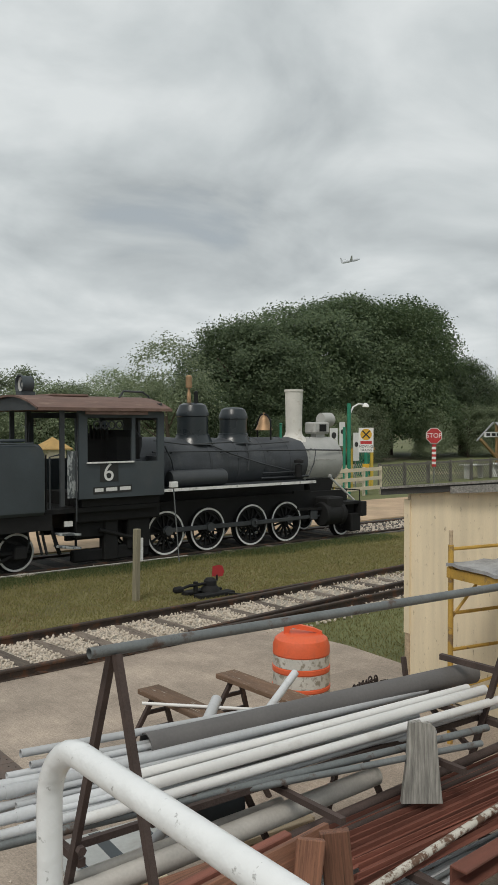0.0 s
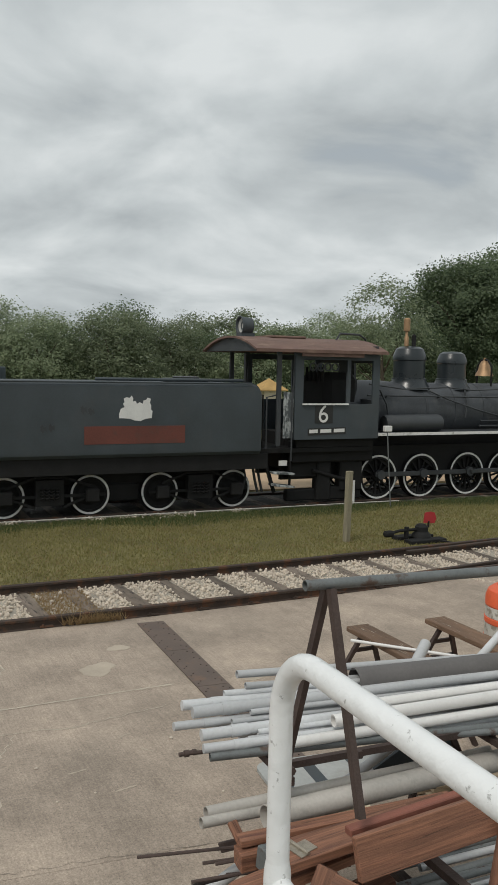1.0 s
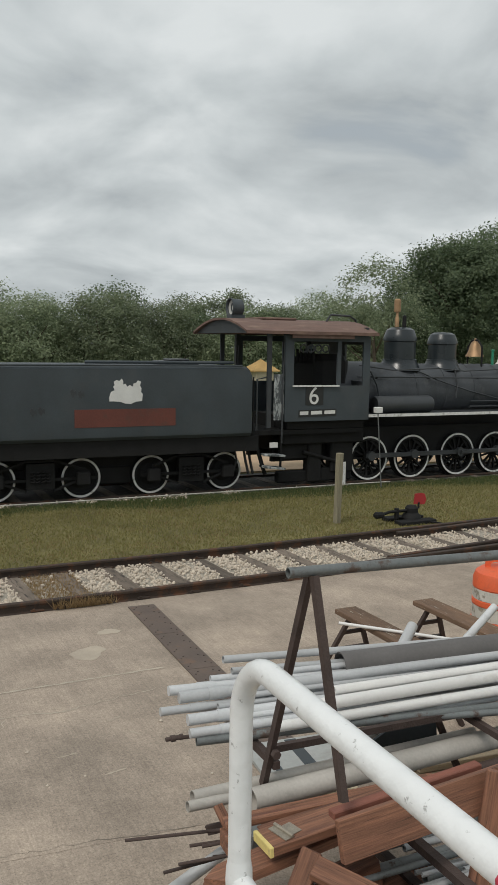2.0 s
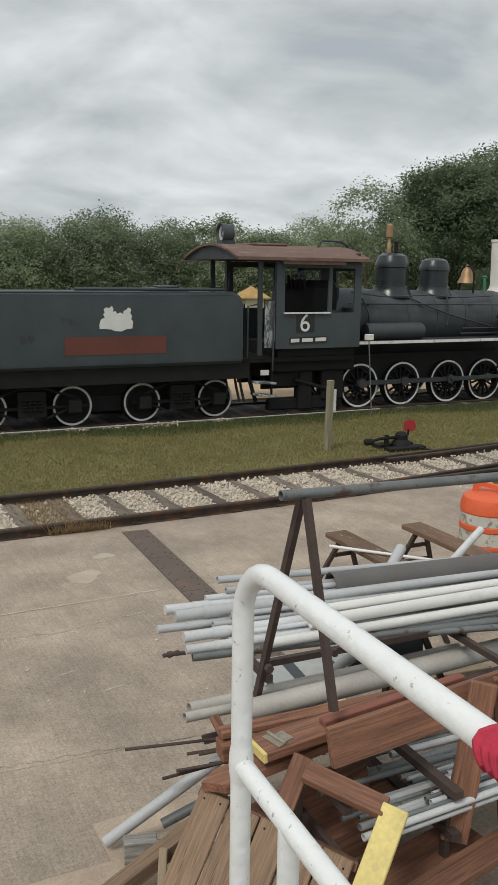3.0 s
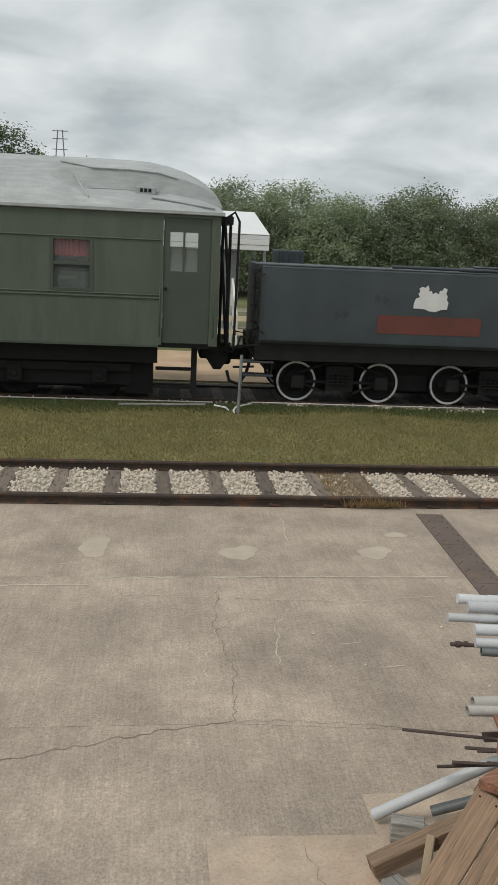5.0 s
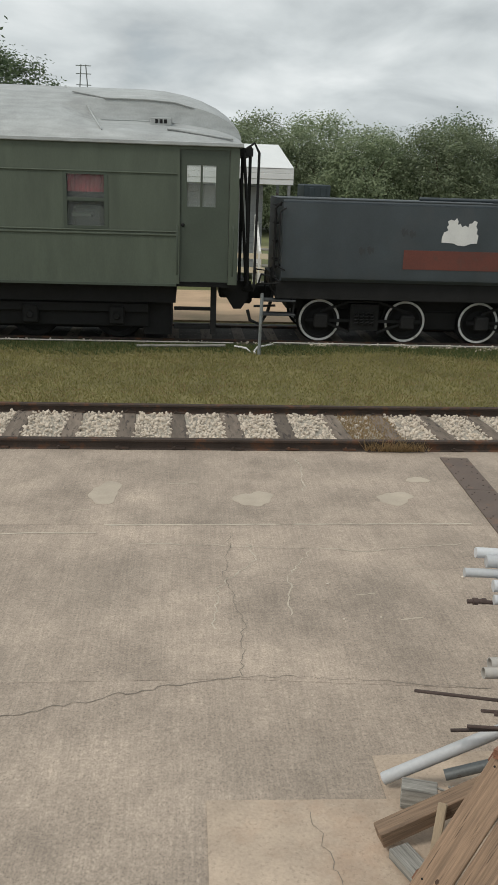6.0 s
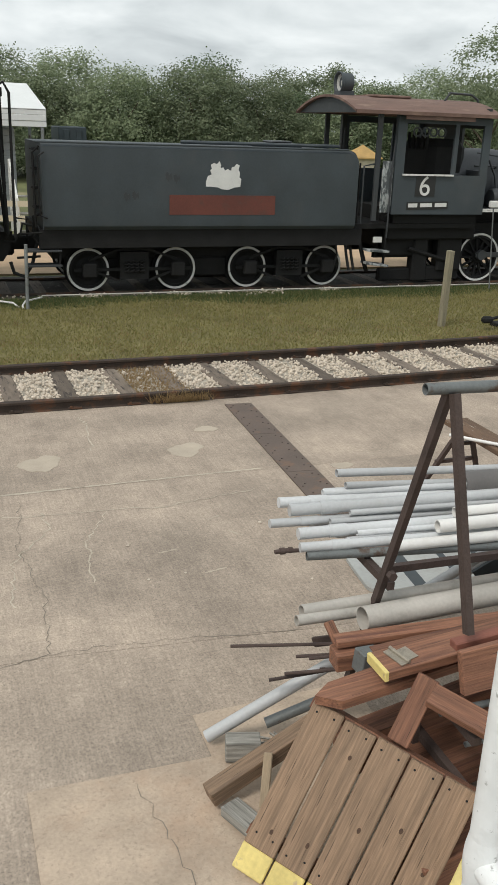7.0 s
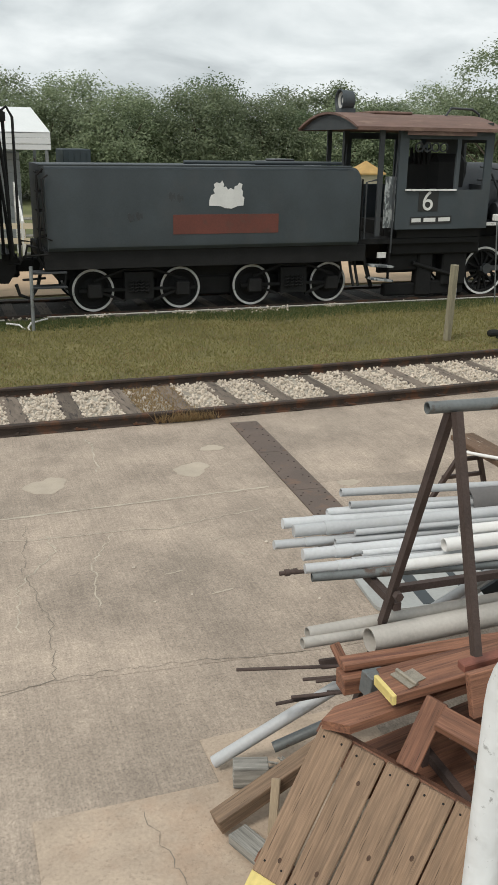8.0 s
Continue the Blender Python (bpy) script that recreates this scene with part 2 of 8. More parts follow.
M_PEEL = mat("peeling_white_pipe", (0.52, 0.49, 0.43), 0.75, var=0.15, scale=8, fine=60, stain=(0.13, 0.075, 0.05), amount=0.45, stain_scale=16)
M_RAILPAINT = mat("thick_white_enamel", (0.78, 0.79, 0.79), 0.38, var=0.05, scale=5, fine=45, bump=0.30, coat=0.2, stain=(0.40, 0.40, 0.39), amount=0.0, stain_scale=60, edge=0.06)
M_PVCO = mat("weathered_grey_plastic", (0.43, 0.405, 0.37), 0.5, var=0.18, scale=3, fine=60, bump=0.06, rand=0.15, stain=(0.25, 0.24, 0.21), amount=0.15, stain_scale=4, edge=0.15)
M_POSTWOOD = mat("olive_weathered_timber", (0.25, 0.225, 0.155), 0.9, var=0.35, scale=3, fine=30, bump=0.4, stretch=(14, 14, 1))
M_HINGE = mat("tarnished_hinge_metal", (0.36, 0.32, 0.26), 0.45, metal=0.6, var=0.25, scale=30, fine=120)
M_KNOT = mat("dark_wood_knot", (0.075, 0.042, 0.026), 0.8, var=0.4, scale=40, fine=150)
M_REDWOOD = mat("red_stained_timber", (0.215, 0.100, 0.060), 0.7, var=0.35, scale=3, fine=30, bump=0.25, rand=0.25, stretch=(1, 14, 14), stain=(0.12, 0.05, 0.035), amount=0.25, stain_scale=2, edge=0.2)
M_DECK = mat("brown_deck_board", (0.250, 0.168, 0.110), 0.78, var=0.3, scale=2.5, fine=25, bump=0.35, rand=0.14, stretch=(1, 18, 18), stain=(0.15, 0.09, 0.058), amount=0.10, stain_scale=2, edge=0.2)
M_GREYWOOD = mat("grey_weathered_timber", (0.27, 0.26, 0.235), 0.9, var=0.35, scale=3, fine=30, bump=0.4, rand=0.15, stretch=(1, 14, 14))
M_OLDWOOD = mat("raw_lumber", (0.40, 0.31, 0.21), 0.85, var=0.3, scale=3, fine=30, bump=0.3, rand=0.2, stretch=(1, 12, 12))
M_SAWWOOD = mat("dirty_sawhorse_plank", (0.155, 0.095, 0.06), 0.8, var=0.4, scale=3, fine=30, bump=0.3, rand=0.2, stretch=(10, 1, 10), stain=(0.45, 0.42, 0.36), amount=0.05, stain_scale=6)
M_YELLOW = mat("yellow_edge_paint", (0.66, 0.54, 0.20), 0.65, var=0.25, scale=6, fine=50, stain=(0.44, 0.34, 0.20), amount=0.10, stain_scale=14)
M_ORANGE = mat("orange_drum_plastic", (0.72, 0.125, 0.045), 0.5, var=0.12, scale=4, fine=50, bump=0.05, stain=(0.5, 0.11, 0.06), amount=0.15, stain_scale=5, edge=0.2)
M_REFLECT = mat("scuffed_reflective_band", (0.55, 0.53, 0.48), 0.5, var=0.15, scale=6, fine=60, stain=(0.28, 0.25, 0.2), amount=0.28, stain_scale=14)
M_CREAM = mat("cream_plywood", (0.80, 0.68, 0.48), 0.8, var=0.08, scale=1.2, fine=40, bump=0.1, stain=(0.42, 0.32, 0.20), amount=0.0, stain_scale=11, stretch=(2, 2, 0.9))
M_TAR = mat("tar_roof_felt", (0.05, 0.048, 0.045), 0.85, var=0.4, scale=3, fine=50, bump=0.4)
M_SCAF = mat("yellow_scaffold_paint", (0.46, 0.28, 0.055), 0.6, var=0.25, scale=6, fine=60, stain=(0.2, 0.13, 0.07), amount=0.2, stain_scale=7)
M_SHEET = mat("grey_tarpaulin", (0.33, 0.33, 0.33), 0.7, var=0.35, scale=6, fine=40, bump=0.6)
M_STRIPEPANEL = mat("pale_grey_sheet", (0.36, 0.37, 0.36), 0.6, var=0.15, scale=3, fine=40, stain=(0.28, 0.27, 0.25), amount=0.2, stain_scale=4, edge=0.2)
M_SIGNRED = mat("sign_red", (0.45, 0.035, 0.035), 0.45, var=0.08)
M_SIGNWHITE = mat("sign_white", (0.72, 0.72, 0.70), 0.5, var=0.08)
M_SIGNBLACK = mat("sign_black", (0.02, 0.02, 0.02), 0.5, var=0.1)
M_SIGNYEL = mat("sign_yellow", (0.62, 0.36, 0.03), 0.5, var=0.1)
M_POSTGREEN = mat("green_post_paint", (0.02, 0.20, 0.12), 0.5, var=0.2, scale=5, fine=40)
M_POSTYEL = mat("yellow_gate_paint", (0.60, 0.42, 0.06), 0.6, var=0.2, scale=5, fine=40)
M_FENCE = mat("grey_lattice_timber", (0.135, 0.125, 0.11), 0.9, var=0.35, scale=4, fine=40, bump=0.3)
M_CREAMRAIL = mat("cream_board_paint", (0.60, 0.53, 0.40), 0.75, var=0.12, scale=3, fine=40)
M_TIN = mat("pavilion_tin_roof", (0.34, 0.35, 0.35), 0.5, metal=0.3, var=0.15, scale=1, fine=20)
M_CANOPY = mat("white_carport_sheet", (0.66, 0.68, 0.68), 0.55, var=0.08, scale=1, fine=20)
M_CABIN = mat("pale_grey_clapboard", (0.30, 0.32, 0.33), 0.8, var=0.12, scale=2, fine=40)
M_BLUEBOX = mat("dull_blue_steel", (0.028, 0.042, 0.050), 0.7, var=0.2, scale=2, fine=40)
M_TIMBER = mat("honey_timber", (0.30, 0.19, 0.09), 0.8, var=0.3, scale=3, fine=30)
M_HUTROOF = mat("tan_hut_roof", (0.42, 0.27, 0.10), 0.8, var=0.2)
M_BARK = mat("tree_bark", (0.09, 0.07, 0.05), 0.95, var=0.4, scale=4, fine=30, bump=0.6)
M_CHAIN = mat("rusty_chain", (0.045, 0.032, 0.028), 0.7, metal=0.4, var=0.4, scale=10, fine=60)
M_RUBBER = mat("black_rubber", (0.02, 0.02, 0.02), 0.8, var=0.2)
M_REDTARGET = mat("red_switch_target", (0.42, 0.03, 0.035), 0.55, var=0.15)
M_PLANE = mat("airliner_white", (0.5, 0.52, 0.55), 0.5, var=0.05, bump=0)
M_BRICKRED = mat("platform_deck_steel", (0.16, 0.15, 0.14), 0.8, var=0.3, scale=3, fine=40)


streaks(M_DECK, (3, 110, 110), 0.35, 0.62, 0.74, 1.14, 5.0)
streaks(M_DECK, (5, 150, 150), 0.30, 0.37, 0.40, 1.0, 2.0)
streaks(M_REDWOOD, (3, 110, 110), 0.35, 0.62, 0.74, 1.14, 5.0)
streaks(M_REDWOOD, (4, 130, 130), 0.30, 0.36, 0.45, 1.0, 2.0)
streaks(M_GREYWOOD, (4, 80, 80), 0.35, 0.62, 0.6, 1.15, 5.0)
streaks(M_TENDER, (2.0, 1, 1.6), 0.35, 0.7, 0.90, 1.10, 6.0)
streaks(M_GREEN, (6, 1, 0.9), 0.35, 0.7, 0.94, 1.06, 6.0)
streaks(M_ROOF, (3, 14, 14), 0.35, 0.7, 0.86, 1.05, 5.0)
streaks(M_CREAM, (10, 10, 0.8), 0.35, 0.7, 0.92, 1.05, 5.0)


def leafy(name, base, tip):
    m = bpy.data.materials.new(name)
    m.use_nodes = True
    T = m.node_tree
    b = T.nodes["Principled BSDF"]
    b.inputs["Roughness"].default_value = 0.6
    geo = T.nodes.new("ShaderNodeNewGeometry")
    cr = T.nodes.new("ShaderNodeValToRGB")
    cr.color_ramp.elements[0].color, cr.color_ramp.elements[1].color = (*base, 1), (*tip, 1)
    T.links.new(geo.outputs["Random Per Island"], cr.inputs[0])
    info = T.nodes.new("ShaderNodeObjectInfo")
    mr = T.nodes.new("ShaderNodeMapRange")
    mr.inputs["To Min"].default_value, mr.inputs["To Max"].default_value = 0.75, 1.3
    T.links.new(info.outputs["Random"], mr.inputs["Value"])
    sc = T.nodes.new("ShaderNodeVectorMath")
    sc.operation = "SCALE"
    T.links.new(cr.outputs[0], sc.inputs[0])
    T.links.new(mr.outputs[0], sc.inputs["Scale"])
    T.links.new(sc.outputs[0], b.inputs["Base Color"])
    tr = T.nodes.new("ShaderNodeBsdfTranslucent")
    T.links.new(sc.outputs[0], tr.inputs["Color"])
    mx = T.nodes.new("ShaderNodeMixShader")
    mx.inputs[0].default_value = 0.45
    T.links.new(b.outputs[0], mx.inputs[1])
    T.links.new(tr.outputs[0], mx.inputs[2])
    T.links.new(mx.outputs[0], T.nodes["Material Output"].inputs["Surface"])
    return m


M_LEAF = leafy("oak_leaves", (0.070, 0.105, 0.054), (0.140, 0.182, 0.092))
# treeline leaf colour raised and greyed to carry distance haze
M_LEAF2 = leafy("haze_lightened_leaves", (0.160, 0.205, 0.118), (0.27, 0.31, 0.185))
# lusher green, also darkened for the shade close to the train
M_LUSHSHADE = leafy("lush_shaded_edge_grass", (0.055, 0.085, 0.028), (0.12, 0.15, 0.055))
M_GRASS = leafy("grass_blades", (0.155, 0.155, 0.050), (0.305, 0.268, 0.108))
M_STRAW = leafy("dry_straw", (0.26, 0.17, 0.08), (0.40, 0.29, 0.15))

# ---- mesh helpers ----


def finish(bm, name, material):
    bmesh.ops.recalc_face_normals(bm, faces=bm.faces)
    for f in bm.faces:
        f.smooth = True
    for e in bm.edges:
        if len(e.link_faces) == 2 and e.calc_face_angle(0) > radians(34):
            e.smooth = False
    me = bpy.data.meshes.new(name)
    bm.to_mesh(me)
    bm.free()
    me.materials.append(material)
    return me


def part(name, bm, material, parent=None, label="", at=None):
    ob = new(name, finish(bm, name, material))
    if at is not None:
        ob.matrix_basis = at
    ob.parent = parent
    return tagged(ob, label)


def share(name, me, parent, m):
    ob = new(name, me)
    ob.parent = parent
    ob.matrix_basis = m
    return ob


def thing(name, where=(0, 0, 0), label="", category="", group="", kind="", rz=0.0):
    ob = new(name)
    ob.empty_display_size = 0.1
    ob.matrix_basis = pose(*where, 0, 0, rz)
    return tagged(ob, label, category, group, kind)


def BM():
    return bmesh.new()


def box(bm, lo, hi, m=None, bev=0.0):
    c = [(a + b) / 2 for a, b in zip(lo, hi)]
    s = [abs(b - a) for a, b in zip(lo, hi)]
    mm = Matrix.Translation(c) @ Matrix.Diagonal((*s, 1))
    r = bmesh.ops.create_cube(bm, size=1.0, matrix=(m @ mm) if m else mm)
    if bev:
        vs = set(r["verts"])
        es = [e for e in bm.edges if e.verts[0] in vs and e.verts[1] in vs]
        bmesh.ops.bevel(bm, geom=es, offset=bev, segments=1, affect="EDGES")
    return bm


def beam(bm, p, q, w, h, up=(0, 0, 1), bev=0.0):
    """A bar of rectangular section from p to q: w across, h along up."""
    p, q = Vector(p), Vector(q)
    d = (q - p)
    x = d.normalized()
    z = Vector(up)
    z = (z - x * z.dot(x)).normalized()
    y = z.cross(x)
    m = Matrix((x, y, z)).transposed().to_4x4()
    m.translation = (p + q) / 2
    return box(bm, (-d.length / 2, -w / 2, -h / 2), (d.length / 2, w / 2, h / 2), m, bev)


def tube(bm, pts, r, n=12, cap=True, r_end=None):
    pts = [Vector(p) for p in pts]
    rings = []
    ref = None
    for i, p in enumerate(pts):
        t = (pts[min(i + 1, len(pts) - 1)] - pts[max(i - 1, 0)]).normalized()
        if ref is None:
            ref = t.orthogonal().normalized()
        ref = (ref - t * ref.dot(t)).normalized()
        b = t.cross(ref)
        rad = r if r_end is None else r + (r_end - r) * i / (len(pts) - 1)
        rings.append([bm.verts.new(p + (ref * math.cos(a) + b * math.sin(a)) * rad) for a in (2 * math.pi * k / n for k in range(n))])
    for a, b in zip(rings, rings[1:]):
        for k in range(n):
            bm.faces.new((a[k], a[(k + 1) % n], b[(k + 1) % n], b[k]))
    if cap:
        bm.faces.new(rings[0])
        bm.faces.new(rings[-1])
    return bm


def pipe(bm, p, q, r, wall=0.004, n=16, sag=0.0):
    """A hollow pipe with open ends."""
    p, q = Vector(p), Vector(q)
    steps = 8 if sag else 1
    pts = [p.lerp(q, i / steps) - Vector((0, 0, sag * 4 * (i / steps) * (1 - i / steps))) for i in range(steps + 1)]
    t = (q - p).normalized()
    ref = t.orthogonal().normalized()
    b = t.cross(ref)
    inner = []
    outer = []
    for c in pts:
        outer.append([bm.verts.new(c + (ref * math.cos(a) + b * math.sin(a)) * r) for a in (2 * math.pi * k / n for k in range(n))])
    for c in (p, p + t * 0.25, q - t * 0.25, q):
        inner.append([bm.verts.new(c + (ref * math.cos(a) + b * math.sin(a)) * (r - wall)) for a in (2 * math.pi * k / n for k in range(n))])
    for s in (outer, inner[:2], inner[2:]):
        for u, v in zip(s, s[1:]):
            for k in range(n):
                bm.faces.new((u[k], u[(k + 1) % n], v[(k + 1) % n], v[k]))
    for u, v in ((outer[0], inner[0]), (outer[-1], inner[3])):
        for k in range(n):
            bm.faces.new((u[k], u[(k + 1) % n], v[(k + 1) % n], v[k]))
    bm.faces.new(inner[1])
    bm.faces.new(inner[2])
    return bm


def lathe(bm, profile, n=24, m=None):
    """Turns (radius, height) pairs about z."""
    m = m or Matrix()
    rings = []
    for r, h in profile:
        if r < 1e-5:
            rings.append([bm.verts.new(m @ Vector((0, 0, h)))])
        else:
            rings.append([bm.verts.new(m @ Vector((r * math.cos(a), r * math.sin(a), h))) for a in (2 * math.pi * k / n for k in range(n))])
    for a, b in zip(rings, rings[1:]):
        for k in range(n):
            k2 = (k + 1) % n
            if len(a) == 1 and len(b) == 1:
                continue
            if len(a) == 1:
                bm.faces.new((a[0], b[k], b[k2]))
            elif len(b) == 1:
                bm.faces.new((a[k], a[k2], b[0]))
            else:
                bm.faces.new((a[k], a[k2], b[k2], b[k]))
    return bm


def prism(bm, pts, depth, m=None):
    """Extrudes a polygon in x, z along y by depth."""
    m = m or Matrix()
    a = [bm.verts.new(m @ Vector((x, 0, z))) for x, z in pts]
    b = [bm.verts.new(m @ Vector((x, depth, z))) for x, z in pts]
    bm.faces.new(a)
    bm.faces.new(b)
    for k in range(len(pts)):
        j = (k + 1) % len(pts)
        bm.faces.new((a[k], a[j], b[j], b[k]))
    return bm


ALONG_X = Matrix.Rotation(radians(90), 4, "Y")
ALONG_Y = Matrix.Rotation(radians(-90), 4, "X")


def lettering(name, text, size, m, material, parent, label="", extrude=0.002):
    cu = bpy.data.curves.new(name, "FONT")
    cu.body, cu.size, cu.extrude, cu.align_x, cu.align_y = text, size, extrude, "CENTER", "CENTER"
    tmp = bpy.data.objects.new(name, cu)
    scene.collection.objects.link(tmp)
    me = bpy.data.meshes.new_from_object(tmp.evaluated_get(bpy.context.evaluated_depsgraph_get()))
    bpy.data.objects.remove(tmp)
    me.materials.clear()
    me.materials.append(material)
    ob = new(name, me)
    ob.parent, ob.matrix_basis = parent, m
    return tagged(ob, label)


rng = random.Random(7)

# ---- ground ----
RAIL2 = 0.07
TRACK2_Y = 16.36


def bend_smooth(x):
    """Sideways drift of the near track towards the turnout."""
    s = x - 5.0
    return 0.066 * (math.sqrt(s * s + 4.0) + s) / 2 - 0.02


NEAR_Y, FAR_Y = 9.42, 10.87
bm = BM()
ground_x = [-400, -60, -30] + [-20 + i for i in range(61)] + [60, 100, 500]
rows = [(-300, -0.35), (-6, -0.06), (9.0, -0.06), (9.6, -0.05), (10.9, -0.05), (11.3, 0.0), (15.0, -0.01), (18.0, -0.02), (26, -0.02), (60, -0.1), (600, -0.6)]
grid = [[bm.verts.new((x, y, z)) for x in ground_x] for y, z in rows]
for a, b in zip(grid, grid[1:]):
    for k in range(len(ground_x) - 1):
        bm.faces.new((a[k], a[k + 1], b[k + 1], b[k]))
ground = part("ground", bm, M_FIELD)
tagged(ground, "flat open ground of grass and sand", "ground", kind="structure")


def sheet(name, pts, z, thick, material, label, category="ground"):
    bm = BM()
    top = [bm.verts.new((x, y, z)) for x, y in pts]
    low = [bm.verts.new((x, y, z - thick)) for x, y in pts]
    bm.faces.new(top)
    bm.faces.new(low)
    for k in range(len(pts)):
        j = (k + 1) % len(pts)
        bm.faces.new((top[k], top[j], low[j], low[k]))
    ob = part(name, bm, material)
    return tagged(ob, label, category, kind="structure")


sheet("lawn", [(-40, 11.05)] + [(x, 11.05 + bend_smooth(x)) for x in range(-2, 22, 2)] + [(40, 13.6), (40, 15.40), (-40, 15.40)], 0.012, 0.08, M_SOIL, "mown green lawn strip with dry patches between tracks", "lawn")
# the track bed's dark colour stands in for the train's shadow
sheet("track_bed", [(-60, 15.40), (22, 15.40), (40, 15.40), (40, 17.6), (-60, 17.6)], 0.022, 0.1, M_DARKBED, "gravel bed darkened in colour for the display train's shade", "track bed")
sheet("sandy_path", [(-60, 18.2), (60, 17.7), (60, 21.2), (14, 22.8), (-60, 22.4)], 0.018, 0.1, M_SAND, "pale sandy path behind the display train", "path")
sheet("near_track_bed", [(-40, 9.35)] + [(x, 9.35 + bend_smooth(x)) for x in range(-2, 24, 2)] + [(24, 12.6)] + [(x, 11.1 + bend_smooth(x)) for x in range(22, -4, -2)] + [(-40, 11.0)], -0.004, 0.06, M_BED, "pale dusty ballast bed of the near track", "track bed")
# concrete yard, cast in bays
yard = sheet("concrete_yard", [(-30, 7.2815), (8.3, 7.2815), (8.38, 8.1), (8.33, 8.7), (8.9, NEAR_Y - 0.063 + bend_smooth(8.9))] + [(8.0 - 0.5 * i, NEAR_Y - 0.063 + bend_smooth(8.0 - 0.5 * i)) for i in range(16)] + [(-30, NEAR_Y - 0.081)], 0.0, 0.12, M_CONC, "worn grey concrete yard slab beside the rails", "pavement")
sheet("concrete_yard", [(-30, 4.62), (0.72, 4.93), (2.4, 4.78), (8.0, 4.7), (8.3, 7.2785), (-30, 7.2785)], 0.0, 0.12, M_CONC, "stained grey concrete yard slab with fine cracks", "pavement")
sheet("concrete_yard", [(-30, -8), (12, -8), (8.0, 4.698), (2.4, 4.778), (0.72, 4.928), (-30, 4.618)], -0.001, 0.12, M_CONC, "broom-finished grey concrete yard slab", "pavement")
sheet("concrete_pad", [(0.53, 1.2), (2.4, 1.2), (2.4, 3.855), (0.533, 3.89)], 0.006, 0.05, M_CONC2, "pale raised concrete pad by the lumber pile", "pavement")
sheet("concrete_pad", [(1.40, 3.862), (2.3, 3.86), (2.3, 4.23), (1.395, 4.20)], 0.004, 0.05, M_CONC2, "small pale concrete patch under the pipe pile", "pavement")


def blob(name, cx, cy, rx, ry, seed, material, label):
    r = random.Random(seed)
    pts = []
    ph = [r.uniform(0, 6.28) for _ in range(3)]
    for k in range(26):
        a = 2 * math.pi * k / 26
        w = 1 + 0.18 * math.sin(2 * a + ph[0]) + 0.12 * math.sin(3 * a + ph[1]) + 0.07 * math.sin(7 * a + ph[2])
        pts.append((cx + rx * w * math.cos(a), cy + ry * w * math.sin(a)))
    return sheet(name, pts, 0.003, 0.005, material, label, "patch")


for i, (cx, cy, rx, ry) in enumerate(((-0.31, 8.04, 0.15, 0.26), (1.06, 7.9, 0.16, 0.2), (2.39, 7.93, 0.17, 0.16), (2.74, 8.45, 0.1, 0.09), (3.65, 7.2, 0.09, 0.08), (-2.2, 7.7, 0.2, 0.2))):
    blob("concrete_patch", cx, cy, rx, ry, i, M_PATCH, "pale smooth cement patch in the yard slab")


def crack(pts, w, material, label, seed, wobble=0.03, sub=14):
    r = random.Random(seed)
    bm = BM()
    line = []
    for (ax, ay), (bx, by) in zip(pts, pts[1:]):
        for k in range(sub):
            f = k / sub
            line.append((ax + (bx - ax) * f + r.uniform(-wobble, wobble), ay + (by - ay) * f + r.uniform(-wobble, wobble)))
    line.append(pts[-1])
    L, R = [], []
    for k, (x, y) in enumerate(line):
        x2, y2 = line[min(k + 1, len(line) - 1)]
        x1, y1 = line[max(k - 1, 0)]
        d = Vector((x2 - x1, y2 - y1)).normalized()
        ww = w * r.uniform(0.35, 1.2) / 2
        L.append(bm.verts.new((x - d.y * ww, y + d.x * ww, 0.0022)))
        R.append(bm.verts.new((x + d.y * ww, y - d.x * ww, 0.0022)))
    for k in range(len(line) - 1):
        bm.faces.new((L[k], L[k + 1], R[k + 1], R[k]))
    ob = part("slab_crack", bm, material)
    return tagged(ob, label, "crack", kind="structure")


crack([(-0.25, 7.27), (2.93, 7.32)], 0.03, M_CRACK, "pale mortar joint line across the yard", 1, 0.006, 50)
crack([(-4, 7.0), (-0.3, 7.1)], 0.02, M_CRACK, "thin pale scratch on the slab", 2, 0.02)
crack([(-4.5, 4.35), (-1.6, 4.5), (-0.57, 4.58), (0.1, 4.8), (0.77, 4.96)], 0.007, M_DARKCRACK, "fine dark branching crack", 3, 0.02)
crack([(0.77, 4.96), (1.28, 4.93), (2.23, 4.8)], 0.004, M_DARKCRACK, "fine dark crack", 4, 0.02)
crack([(0.80, 7.1), (0.72, 6.3), (0.82, 5.6), (0.77, 4.96)], 0.005, M_DARKCRACK, "fine dark crack", 5, 0.02)
crack([(0.62, 5.5), (0.66, 6.1), (0.98, 6.6), (0.92, 6.9)], 0.013, M_CRACK, "pale filled crack", 6, 0.02)
crack([(1.15, 5.7), (1.2, 6.3), (1.42, 6.75)], 0.012, M_CRACK, "pale filled crack", 7, 0.02)
crack([(1.55, 8.1), (1.62, 8.8), (1.58, 9.1)], 0.018, M_CRACK, "pale filled crack", 8, 0.02)
crack([(1.02, 3.8), (1.12, 3.2), (1.05, 2.4)], 0.004, M_DARKCRACK, "fine dark crack in the pad", 9, 0.02).location.z = 0.006
crack([(0.0, 6.9), (1.9, 6.75), (2.7, 6.9)], 0.012, M_CRACK, "thin pale scuff", 10, 0.02)
